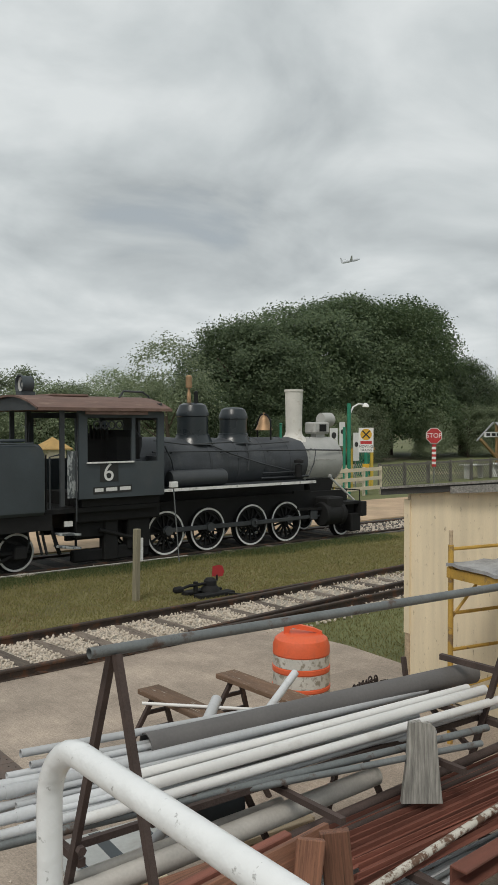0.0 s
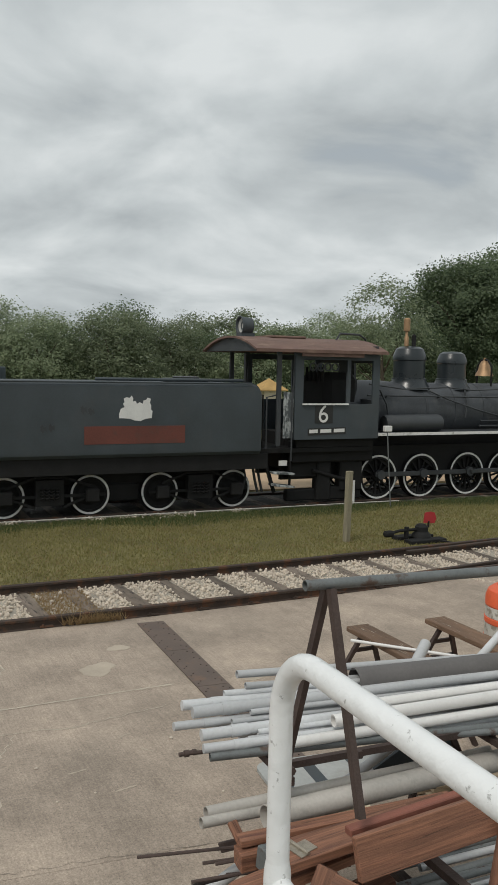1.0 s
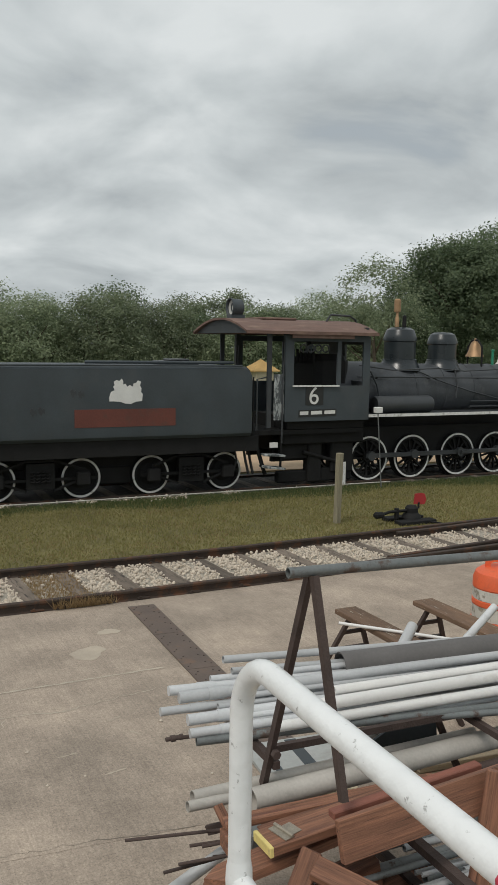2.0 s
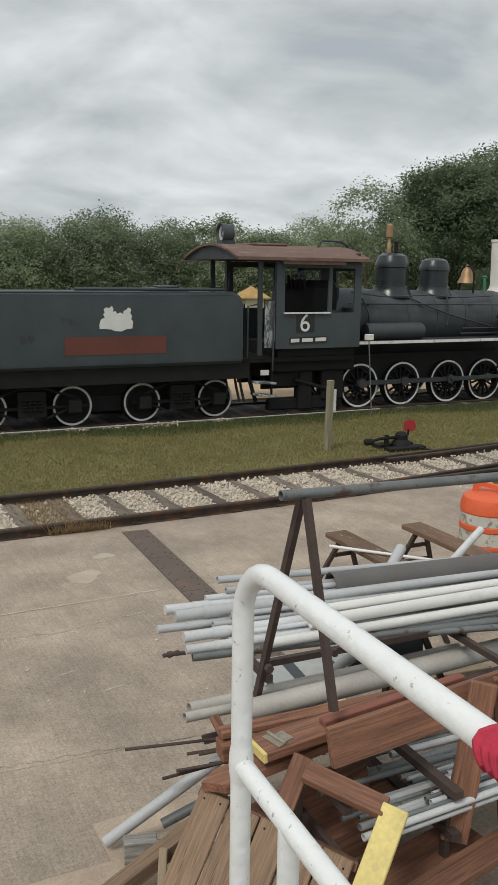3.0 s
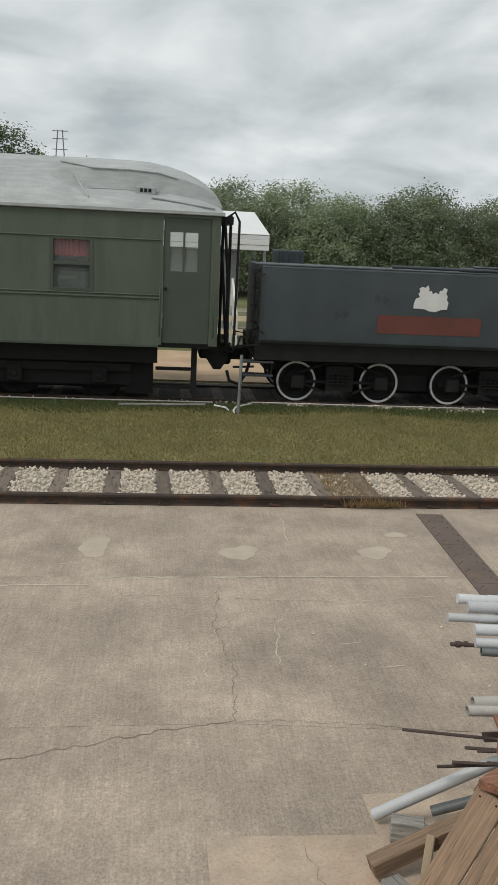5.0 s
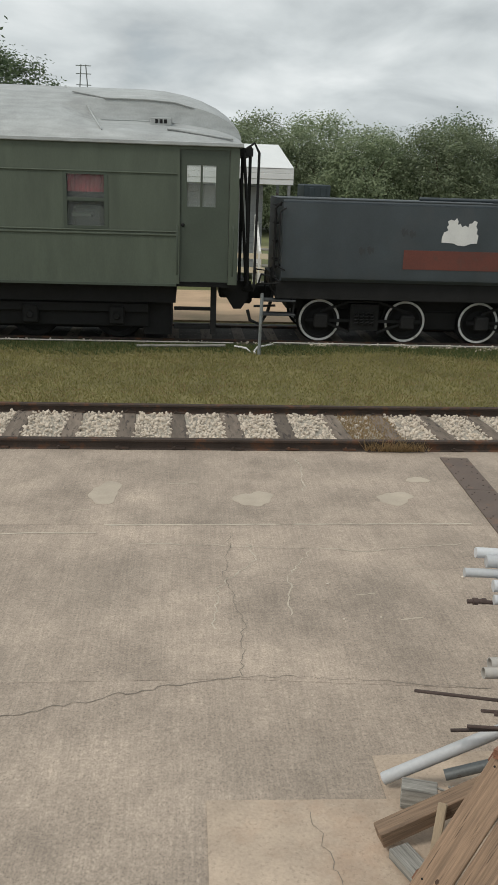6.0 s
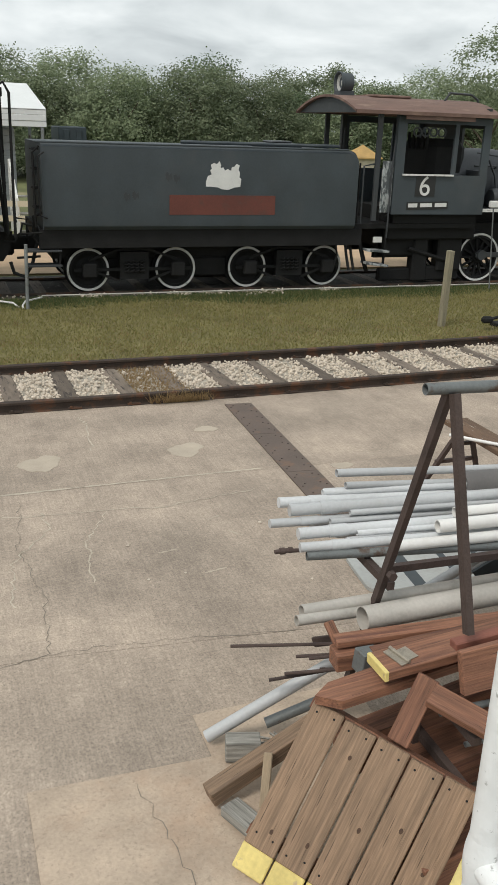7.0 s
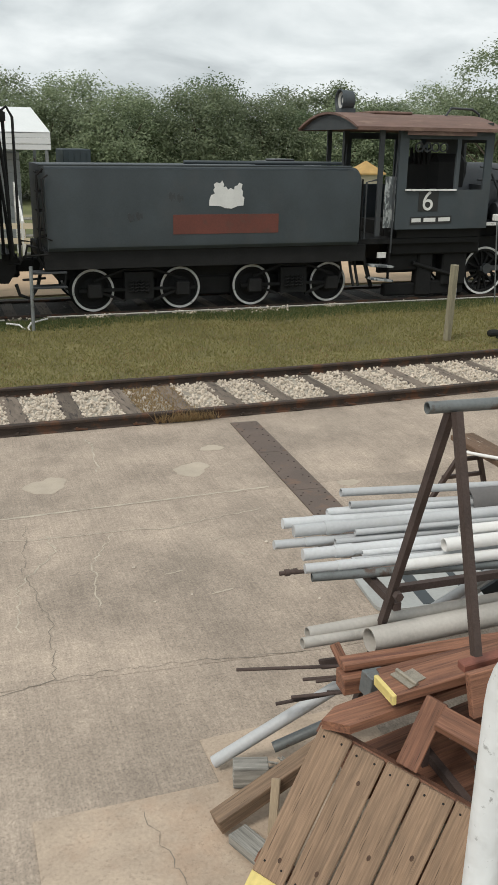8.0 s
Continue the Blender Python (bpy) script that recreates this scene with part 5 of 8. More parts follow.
for k in range(10):
    tube(bm, [(-1.47 + k * 0.06, KY0 + 0.14 + 0.015 * (k % 2), 2.79), (-1.47 + k * 0.06, KY0 + 0.14 + 0.015 * (k % 2), 2.52)], 0.033, 8)
kp("curtain", bm, M_CURTAIN, win, "short red gathered curtain")
bm = BM()
box(bm, (-1.45, KY0 + 0.35, 1.3), (-0.95, KY0 + 0.5, 2.3), None, 0.05)
box(bm, (-1.45, KY0 + 0.12, 2.12), (-1.1, KY0 + 0.3, 2.2), None, 0.02)
kp("seat", bm, M_GREEND, label="dim coach seat behind the window")
bm = BM()
box(bm, (KX0 + 0.1, CY, 1.2), (-0.2, CY + 0.05, 3.3))
kp("partition", bm, M_SOOT)
# clerestory roof with a rounded-down end
bm = BM()
def roof_section(half):
    return half + [(-y, z) for y, z in half[-2::-1]]


sec = roof_section([(-1.44, 3.30), (-1.42, 3.36), (-1.32, 3.455), (-1.10, 3.56), (-0.82, 3.64), (-0.79, 3.97), (-0.58, 4.09), (-0.28, 4.17), (0, 4.19)])
full = roof_section([(-1.44, 3.30), (-1.42, 3.36), (-1.31, 3.53), (-1.12, 3.71), (-0.90, 3.87), (-0.70, 3.99), (-0.50, 4.09), (-0.25, 4.17), (0, 4.19)])
stations = [(KX0, 1.0, full), (-6.0, 1.0, full), (-1.62, 1.0, full), (-0.93, 1.0, sec), (-0.3, 1.0, sec)] + [(-0.3 + 1.62 * math.sin(a), math.cos(a), sec) for a in (radians(d) for d in (12, 24, 36, 48, 58, 68, 76, 83))]
rings = []
for x, k, shape in stations:
    rings.append([bm.verts.new((x, CY + y, 3.30 + (z - 3.30) * (0.10 + 0.90 * k))) for y, z in shape])
for a, b in zip(rings, rings[1:]):
    for i in range(len(sec) - 1):
        bm.faces.new((a[i], a[i + 1], b[i + 1], b[i]))
bm.faces.new(rings[-1])
bm.faces.new(rings[0])
kp("roof", bm, M_ROOF, label="weathered silver clerestory roof")
bm = BM()
box(bm, (KX0, KY0 - 0.05, 3.27), (KX1 + 0.06, KY0 + 0.02, 3.335), None, 0.01)
box(bm, (KX0, KY1 - 0.02, 3.27), (KX1 + 0.06, KY1 + 0.05, 3.335), None, 0.01)
box(bm, (KX1 - 0.02, KY0, 3.27), (KX1 + 0.06, KY1, 3.335), None, 0.01)
kp("eave", bm, M_ROOF)
for pts in ([(-1.60, CY - 0.30, 4.165), (-1.25, CY - 0.76, 3.92), (-0.93, CY - 1.30, 3.475)], [(-1.45, CY - 0.62, 4.07), (-0.9, CY - 0.80, 3.975), (-0.3, CY - 0.80, 3.975), (0.2, CY - 0.80, 3.95), (0.52, CY - 0.80, 3.87)], [(-1.0, CY - 0.84, 3.645), (-0.3, CY - 0.83, 3.645), (0.3, CY - 0.83, 3.62)]):
    bm = BM()
    tube(bm, pts, 0.014, 6)
    kp("roof_seam", bm, M_ROOF)
bm = BM()
box(bm, (-0.18, CY - 1.02, 3.57), (0.16, CY - 0.84, 3.70), None, 0.01)
kp("roof_vent", bm, M_ROOF)
for k in range(3):
    bm = BM()
    box(bm, (-0.10 + 0.07 * k, CY - 1.025, 3.61), (-0.05 + 0.07 * k, CY - 1.018, 3.67))
    kp("vent_slot", bm, M_SOOT)
bm = BM()
tube(bm, [(0.10, CY - 1.22, 3.525), (1.15, CY - 1.37, 3.39)], 0.018, 8)
kp("rain_strip", bm, M_ROOF)
# end diaphragm and gates
bm = BM()
for y in (15.45, 15.6, 17.1, 17.25):
    beam(bm, (1.34 + 0.12 * (y == 15.45), y, 1.0), (1.34 + 0.12 * (y == 15.45), y, 3.30), 0.05, 0.05, (0, 1, 0))
tube(bm, [(1.36, 15.1, 3.25), (1.5, 15.1, 3.35), (1.58, 15.1, 3.2), (1.56, 15.1, 1.05)], 0.022, 8)
tube(bm, [(1.34, 15.2, 3.2), (1.42, 15.2, 2.3), (1.46, 15.2, 1.1)], 0.026, 8)
tube(bm, [(1.3, 15.3, 2.8), (1.38, 15.3, 1.9), (1.44, 15.3, 1.05)], 0.026, 8)
box(bm, (1.26, 15.35, 3.15), (1.5, 17.35, 3.28))
kp("diaphragm_frame", bm, M_SOOT)
bm = BM()
box(bm, (1.0, 15.6, 0.8), (1.5, 17.1, 1.05), None, 0.03)
box(bm, (1.2, CY - 0.16, 0.62), (1.62, CY + 0.16, 0.98), None, 0.04)
prism(bm, [(0.9, 1.1), (1.55, 1.1), (1.5, 0.8), (1.38, 0.62), (1.25, 0.62), (1.1, 0.85)], 0.12, Matrix.Translation((0, 15.55, 0)))
kp("buffer_gear", bm, M_SOOT)
bm = BM()
box(bm, (KX0, 15.2, 0.75), (0.25, 17.5, 1.05))
kp("underframe", bm, M_SOOT)
for cx in (-2.2, -15.5):
    for k in range(3):
        w = spoke_wheel("truck_wheel", coach, cx + (k - 1) * 1.45 + 8.0, 0.50 - RAIL2, 0.43, 0, False, 15.66 - TRACK2_Y)
        for ch in w.children:
            ch.data.materials[0] = M_SOOT
    bm = BM()
    box(bm, (cx - 1.9, 15.8, 0.2), (cx + 1.9, 16.9, 0.75), None, 0.03)
    kp("truck_bolster", bm, M_SOOT)
    bm = BM()
    box(bm, (cx - 2.0, 15.38, 0.30), (cx + 2.0, 15.52, 0.80), None, 0.02)
    kp("side_frame", bm, M_SOOT)
    bm = BM()
    box(bm, (cx - 2.0, 15.3, 0.55), (cx + 2.0, 15.38, 0.72), None, 0.02)
    beam(bm, (cx - 1.7, 15.36, 0.72), (cx - 0.7, 15.36, 0.92), 0.08, 0.06)
    beam(bm, (cx + 1.7, 15.36, 0.72), (cx + 0.7, 15.36, 0.92), 0.08, 0.06)
    kp("truck_frame", bm, M_SOOT)
    for k in range(3):
        bm = BM()
        box(bm, (cx + (k - 1) * 1.45 - 0.13, 15.24, 0.36), (cx + (k - 1) * 1.45 + 0.13, 15.36, 0.66), None, 0.02)
        lathe(bm, [(0, 0), (0.07, 0), (0.05, 0.03), (0, 0.03)], 12, Matrix.Translation((cx + (k - 1) * 1.45, 15.24, 0.5)) @ Matrix.Rotation(radians(90), 4, "X"))
        kp("journal_box", bm, M_SOOT)
bm = BM()
box(bm, (-0.3, 15.45, 0.16), (0.18, 17.3, 0.75))
kp("equipment_box", bm, M_SOOT)
for lo, hi in (((0.84, 15.2, 0.22), (0.94, 15.3, 1.05)), ((0.22, 15.25, 0.62), (0.84, 15.3, 0.68)), ((0.22, 15.25, 0.30), (0.84, 15.45, 0.36))):
    bm = BM()
    box(bm, lo, hi, None, 0.008)
    kp("vestibule_step", bm, M_SOOT)
bm = BM()
box(bm, (-9.5, 15.3, 0.5), (-5.5, 15.9, 0.9), None, 0.03)
kp("battery_box", bm, M_SOOT)

# ---- guard rail beside the camera ----
handrail = thing("guard_rail", (0.80, 1.19, 0.0), "thickly painted white tubular steel guard rail", "railing")
HI = Matrix.Translation((-0.80, -1.19, 0))


def arc_pts(c, a, b, r, n=8):
    """Rounded corner at c between the directions a and b."""
    c, a, b = Vector(c), Vector(a).normalized(), Vector(b).normalized()
    o = c + (a + b) * r
    return [o - (b * math.cos(t) + a * math.sin(t)) * r for t in (math.pi / 2 * k / n for k in range(n + 1))][::-1]


bm = BM()
bendp = arc_pts((0.80, 1.19, 2.514), (0, 0, -1), (-0.02, -1, 0), 0.085)
if (bendp[0] - Vector((0.8, 1.19, 2.46))).length > (bendp[-1] - Vector((0.8, 1.19, 2.46))).length:
    bendp = bendp[::-1]
tube(bm, [(0.80, 1.19, 0.0), (0.80, 1.19, 1.2), (0.80, 1.19, 2.3)] + bendp + [(0.79, 0.8, 2.514), (0.775, 0.2, 2.514), (0.76, -0.9, 2.514)], 0.0155, 20)
bm.transform(HI)
part("top_rail", bm, M_RAILPAINT, handrail)
bm = BM()
tube(bm, [(0.80, 1.19, 2.198), (0.785, 0.80, 2.198), (0.76, 0.2, 2.198), (0.74, -0.9, 2.198)], 0.015, 20)
bm.transform(HI)
part("mid_rail", bm, M_RAILPAINT, handrail)
bm = BM()
tube(bm, [(0.793, 1.03, 0.0), (0.793, 1.03, 2.196)], 0.015, 20)
bm.transform(HI)
part("post", bm, M_RAILPAINT, handrail)
bm = BM()
lathe(bm, [(0.0155, -0.03), (0.018, -0.012), (0.0185, 0.0), (0.018, 0.014), (0.0155, 0.03)], 20, Matrix.Translation((0.80, 1.19, 2.2)))
bm.transform(HI)
part("weld_collar", bm, M_RAILPAINT, handrail)
bm = BM()
for k in range(4):
    tube(bm, [(0.783 + 0.018 * math.cos(a), 0.66 - 0.010 * k + 0.004 * math.sin(3 * a), 2.514 + 0.018 * math.sin(a)) for a in (2 * math.pi * i / 16 for i in range(17))], 0.006, 6, False)
tube(bm, [(0.80, 0.62, 2.535), (0.84, 0.60, 2.53), (0.87, 0.58, 2.47), (0.865, 0.575, 2.40)], 0.011, 8, True, 0.005)
ob = part("red_rag", bm, M_REDCLOTH)
tagged(ob, "red rag knotted round the white guard rail", "rag")
landing = sheet("landing", [(-3, -3), (0.72, -3), (0.72, 0.72), (-3, 0.72)], 1.28, 0.08, M_BRICKRED, "dark steel landing on which the viewer stands", "landing")
for px_, py_ in ((-2.8, -2.8), (0.6, -2.8), (-2.8, 0.6), (0.6, 0.6)):
    bm = BM()
    box(bm, (px_ - 0.05, py_ - 0.05, 0), (px_ + 0.05, py_ + 0.05, 1.2))
    part("landing_leg", bm, M_RUST, landing)

# ---- pipe rack ----
rack = thing("pipe_rack", (2.17, 3.4, 0), "rusty welded A-frame pipe rack with a long top tube", "pipe rack")
RI = Matrix.Translation((-2.17, -3.4, 0))


def rp(name, bm, material=M_RUST, parent=rack, label=""):
    bm.transform(RI)
    return part(name, bm, material, parent, label)


bm = BM()
pipe(bm, (2.06, 3.40, 1.94), (5.56, 3.36, 1.868), 0.024, 0.004)
rp("top_tube", bm, M_STEELG, label="galvanised top tube")
for x, far, near, top in ((2.17, 4.08, 2.74, 1.925), (5.2, 4.0, 2.72, 1.86)):
    for foot in (far, near):
        bm = BM()
        s = 0.02 if foot == far else -0.02
        f = 0.54 if x < 3 and foot == near else 0.0
        beam(bm, (x, foot + (3.385 + s - foot) * f, top * f), (x, 3.385 + s, top), 0.038, 0.03, (1, 0, 0))
        rp("leg", bm)
    bm = BM()
    beam(bm, (x + 0.035, far + (0.06 if x < 3 else 0.42), 0.885), (x + 0.035, 3.74 if x < 3 else 3.02, 0.88), 0.035, 0.04)
    rp("pipe_arm", bm)
    if x > 3:
        bm = BM()
        beam(bm, (x + 0.035, far + 0.40, 0.90), (x + 0.035, far + 0.44, 1.16), 0.03, 0.03, (1, 0, 0))
        rp("arm_stop", bm)
    bm = BM()
    beam(bm, (x + 0.03, 3.40, 0.35), (x + 0.03, 2.95, 0.35), 0.035, 0.04)
    rp("lower_arm", bm)
    if x > 3:
        bm = BM()
        beam(bm, (x + 0.02, 3.82, 0.66), (x + 0.02, 4.22, 0.88), 0.03, 0.03, (1, 0, 0))
        rp("strut", bm)
bm = BM()
beam(bm, (2.17, 3.40, 0.645), (2.17, 2.93, 0.645), 0.04, 0.035)
rp("bearer", bm)
bm = BM()
beam(bm, (2.17, 3.36, 0.0), (2.17, 3.36, 0.625), 0.035, 0.03, (1, 0, 0))
rp("leg", bm)
bm = BM()
beam(bm, (5.24, 4.10, 1.235), (5.24, 2.85, 1.235), 0.035, 0.04)
rp("upper_arm", bm)
bm = BM()
beam(bm, (2.2, 3.80, 0.94), (5.2, 3.76, 0.90), 0.03, 0.035)
rp("long_brace", bm)
for x in (2.17, 2.6):
    bm = BM()
    lathe(bm, [(0, 0), (0.022, 0), (0.022, 0.03), (0, 0.03)], 6, Matrix.Translation((x, 3.70 if x < 2.3 else 3.78, 0.97 if x < 2.3 else 0.94)) @ Matrix.Rotation(radians(90), 4, "X"))
    rp("bolt", bm)
for x in (3.35, 4.35):
    bm = BM()
    beam(bm, (x, 4.4, 0.0), (x + 0.1, 4.28, 0.86), 0.035, 0.03, (1, 0, 0))
    rp("prop", bm)
    bm = BM()
    beam(bm, (x + 0.45, 4.05, 0.0), (x + 0.1, 4.2, 0.86), 0.035, 0.03, (0, 1, 0))
    rp("prop", bm)
    bm = BM()
    beam(bm, (x + 0.1, 4.5, 0.875), (x + 0.1, 3.3, 0.865), 0.035, 0.035)
    rp("pipe_arm", bm)

PIPES = [  # left end, right end, radius, white
    ((2.17, 4.32, 1.22), (4.60, 4.18, 1.10), 0.021, 0), ((2.19, 4.25, 1.18), (4.3, 4.22, 1.03), 0.017, 0),
    ((2.07, 4.26, 1.15), (4.7, 4.10, 1.06), 0.017, 0), ((1.99, 4.24, 1.12), (4.5, 4.15, 1.00), 0.026, 0),
    ((2.03, 4.19, 1.10), (4.95, 4.00, 1.08), 0.030, 0), ((2.17, 4.14, 1.08), (4.4, 4.05, 1.02), 0.015, 0),
    ((1.92, 4.17, 1.05), (4.5, 4.10, 0.96), 0.022, 0), ((2.06, 4.13, 1.05), (4.2, 4.12, 0.95), 0.016, 0),
    ((2.04, 4.09, 1.02), (4.8, 3.90, 1.01), 0.029, 0), ((2.11, 4.04, 0.99), (4.4, 3.95, 0.95), 0.012, 0),
    ((2.17, 4.05, 1.01), (4.7, 3.85, 0.99), 0.015, 0), ((1.99, 4.04, 0.965), (4.3, 3.98, 0.93), 0.014, 0),
    ((2.03, 4.03, 0.975), (5.1, 3.68, 0.99), 0.024, 0), ((1.90, 4.03, 0.935), (4.95, 3.50, 0.955), 0.023, 2),
    ((2.67, 3.99, 1.09), (5.20, 3.84, 1.08), 0.026, 1), ((2.55, 3.94, 1.05), (5.28, 3.76, 1.07), 0.033, 1),
    ((2.3, 3.93, 0.98), (5.35, 3.64, 1.03), 0.028, 1), ((2.4, 4.0, 0.93), (4.75, 3.40, 0.93), 0.019, 2),
    ((2.5, 4.12, 0.93), (4.7, 3.72, 0.925), 0.02, 0), ((2.3, 4.2, 0.93), (4.9, 3.85, 0.93), 0.024, 0),
    ((2.2, 4.3, 0.95), (4.6, 4.2, 0.92), 0.03, 0), ((2.4, 4.4, 1.0), (4.6, 4.3, 0.93), 0.03, 0),
    ((2.3, 4.38, 1.08), (4.5, 4.28, 1.0), 0.024, 0), ((2.9, 3.88, 0.94), (5.45, 3.70, 0.96), 0.018, 0)]
for p, q, r, w in PIPES:
    bm = BM()
    o = Vector(p)
    pipe(bm, (0, 0, 0), Vector(q) - o, r, max(0.003, r * 0.14), 16)
    bulge = Vector(q) - o
    if r > 0.021 and w == 0:
        u = bulge.normalized()
        pipe(bm, -u * 0.002, u * 0.09, r * 1.13, r * 0.12, 16)
    ob = part("plastic_pipe", bm, M_PVCW if w == 1 else M_STEELG if w == 2 else M_PVC)
    ob.location = o
    tagged(ob, ("white", "grey")[w != 1] + " plastic conduit pipe stacked on the rack", "pipe", "pipes on the rack")
bm = BM()
pipe(bm, (0, 0, 0), (2.62, -0.22, -0.02), 0.076, 0.006, 24)
ob = part("drain_pipe", bm, M_PVCD)
ob.location = (2.85, 4.22, 1.12)
tagged(ob, "thick dark grey drain pipe on top of the stack", "pipe")
bm = BM()
pipe(bm, (0, 0, 0), (0.38, -0.05, -0.01), 0.010, 0.003)
lathe(bm, [(0.0, -0.04), (0.011, -0.04), (0.011, -0.015), (0.017, -0.013), (0.017, 0.01), (0.012, 0.012), (0.012, 0.03), (0.015, 0.032), (0.015, 0.05), (0.010, 0.052)], 12, ALONG_X)
ob = part("threaded_rod", bm, M_RUST)
ob.location = (1.80, 4.09, 0.945)
tagged(ob, "thin rusty rod with a threaded coupling", "rod")


def loose_pipe(p, q, r, material, label, name="loose_pipe", wall=0.004, group="", sag=0.0):
    bm = BM()
    o = Vector(p)
    pipe(bm, (0, 0, 0), Vector(q) - o, r, wall, 18, sag)
    ob = part(name, bm, material)
    ob.location = o
    return tagged(ob, label, "pipe", group)


loose_pipe((2.06, 3.72, 0.745), (4.3, 3.86, 0.70), 0.058, M_PVCO, "wide pale grey plastic pipe with open end")
loose_pipe((1.80, 3.83, 0.765), (3.6, 3.95, 0.70), 0.030, M_PVCO, "pale grey plastic pipe under the rack")
loose_pipe((1.76, 3.79, 0.745), (3.4, 3.86, 0.66), 0.026, M_PVCO, "pale grey plastic pipe under the rack")
loose_pipe((1.398, 3.965, 0.05), (2.15, 3.80, 0.56), 0.031, M_PVC, "pale plastic pipe sloping down to the slab")
loose_pipe((1.69, 3.93, 0.09), (2.25, 3.88, 0.28), 0.027, M_STEELG, "short weathered grey pipe on the slab", wall=0.01)
loose_pipe((2.75, 4.72, 0.05), (3.45, 4.30, 0.80), 0.032, M_PVC, "grey plastic pipe leaning on the rack")
loose_pipe((2.95, 4.75, 0.05), (3.50, 4.34, 0.74), 0.028, M_PVC, "grey plastic pipe leaning on the rack")
loose_pipe((3.86, 5.14, 0.63), (4.24, 5.42, 0.80), 0.042, M_PVC, "pale pipe lying over the sawhorses")
loose_pipe((4.16, 4.95, 0.66), (4.78, 5.13, 0.97), 0.030, M_PVC, "pale pipe lying over the sawhorses")
loose_pipe((4.02, 6.12, 0.638), (4.98, 5.00, 0.645), 0.013, M_PVCW, "thin white stick across the sawhorses")
loose_pipe((4.10, 4.88, 0.66), (4.95, 5.30, 0.655), 0.024, M_STEELG, "dull grey tube across the sawhorses")

# lower layers of stock
g = random.Random(11)
for k in range(16):
    y = 3.12 + 0.06 * (k % 12) + g.uniform(-0.01, 0.01)
    z = 0.40 + 0.05 * (k // 12) + g.uniform(0, 0.03)
    x0 = 2.35 + g.uniform(-0.1, 0.7)
    loose_pipe((x0, y + 0.03, z), (5.2 + g.uniform(-0.5, 0.4), y + g.uniform(-0.06, 0.06), z), g.choice((0.012, 0.016, 0.02, 0.026)), g.choice((M_PVC, M_STEELG, M_STEELG)), "grey conduit on the lower rack level", "conduit", 0.003, "conduits on the lower level")
for k in range(15):
    y = 3.08 + 0.038 * k
    z = 0.60 + 0.012 * (k % 3)
    x0 = 3.20 + g.uniform(-0.12, 0.25) + 0.02 * k
    bm = BM()
    L = 5.5 + g.uniform(-0.2, 0.2) - x0
    prism(bm, [(0, 0), (0.032, 0), (0.032, 0.004), (0.004, 0.004), (0.004, 0.032), (0, 0.032)], L, Matrix.Rotation(radians(-90), 4, "Z"))
    ob = part("angle_iron", bm, M_REDRUST)
    ob.matrix_basis = pose(x0, y + 0.02, z, 0, 0, g.uniform(-1.2, 1.2))
    tagged(ob, "long red-oxide angle iron bar in a bundle", "steel bar", "bundle of angle irons")
loose_pipe((3.05, 3.66, 0.65), (5.6, 3.70, 0.68), 0.030, M_RUST, "dark rusty iron pipe", wall=0.005)
loose_pipe((2.95, 3.60, 0.60), (5.3, 3.62, 0.62), 0.034, M_RUST, "dark rusty iron pipe", wall=0.005)
loose_pipe((3.10, 3.02, 0.64), (5.4, 3.22, 0.70), 0.022, M_PEEL, "rusty pipe with peeling white paint", wall=0.004)
bm = BM()
prism(bm, [(0, 0), (0.10, 0), (0.10, 0.012), (0.012, 0.012), (0.012, 0.09), (0.10, 0.09), (0.10, 0.10), (0, 0.10)], 1.6, Matrix.Rotation(radians(-90), 4, "Z"))
ob = part("steel_channel", bm, M_REDRUST)
ob.matrix_basis = pose(3.9, 2.98, 0.52, 0, 0, 3)
tagged(ob, "red-oxide steel channel section", "steel bar")
for x in (2.75, 3.75, 4.75):
    stand = thing("stock_support", (x, 3.4, 0), "rusty low steel trestle under the stock", "trestle", "stock trestles")
    bm = BM()
    beam(bm, (0, -0.5, 0.36), (0, 0.5, 0.36), 0.05, 0.04)
    part("bearer", bm, M_RUST, stand)
    bm = BM()
    beam(bm, (0, -0.5, 0.575), (0, 0.4, 0.575), 0.05, 0.04)
    part("bearer", bm, M_RUST, stand)
    for y in (-0.42, 0.3):
        bm = BM()
        beam(bm, (0, y, 0), (0, y, 0.57), 0.04, 0.03, (1, 0, 0))
        part("leg", bm, M_RUST, stand)
bm = BM()
prism(bm, [(0, 0.12), (0, -0.12), (0.16, -0.105), (0.43, -0.085), (0.46, -0.05), (0.455, -0.01), (0.47, 0.0), (0.46, 0.07), (0.25, 0.085)], 0.05)
ob = part("timber_stub", bm, M_GREYWOOD)
ob.matrix_basis = pose(4.24, 3.44, 0.685, -4, 0, -38) @ Matrix.Rotation(radians(-90), 4, "Y")
tagged(ob, "short grey weathered plank end standing upright", "plank")


def plank(p, q, w, h, material, label, up=(0, 0, 1), name="plank", bev=0.004):
    bm = BM()
    p, q = Vector(p), Vector(q)
    d = q - p
    x = d.normalized()
    z = Vector(up)
    z = (z - x * z.dot(x)).normalized()
    y = z.cross(x)
    m = Matrix((x, y, z)).transposed().to_4x4()
    m.translation = p
    box(bm, (0, -w / 2, -h / 2), (d.length, w / 2, h / 2), None, bev)
    ob = part(name, bm, material)
    ob.matrix_basis = m
    return tagged(ob, label, "lumber")


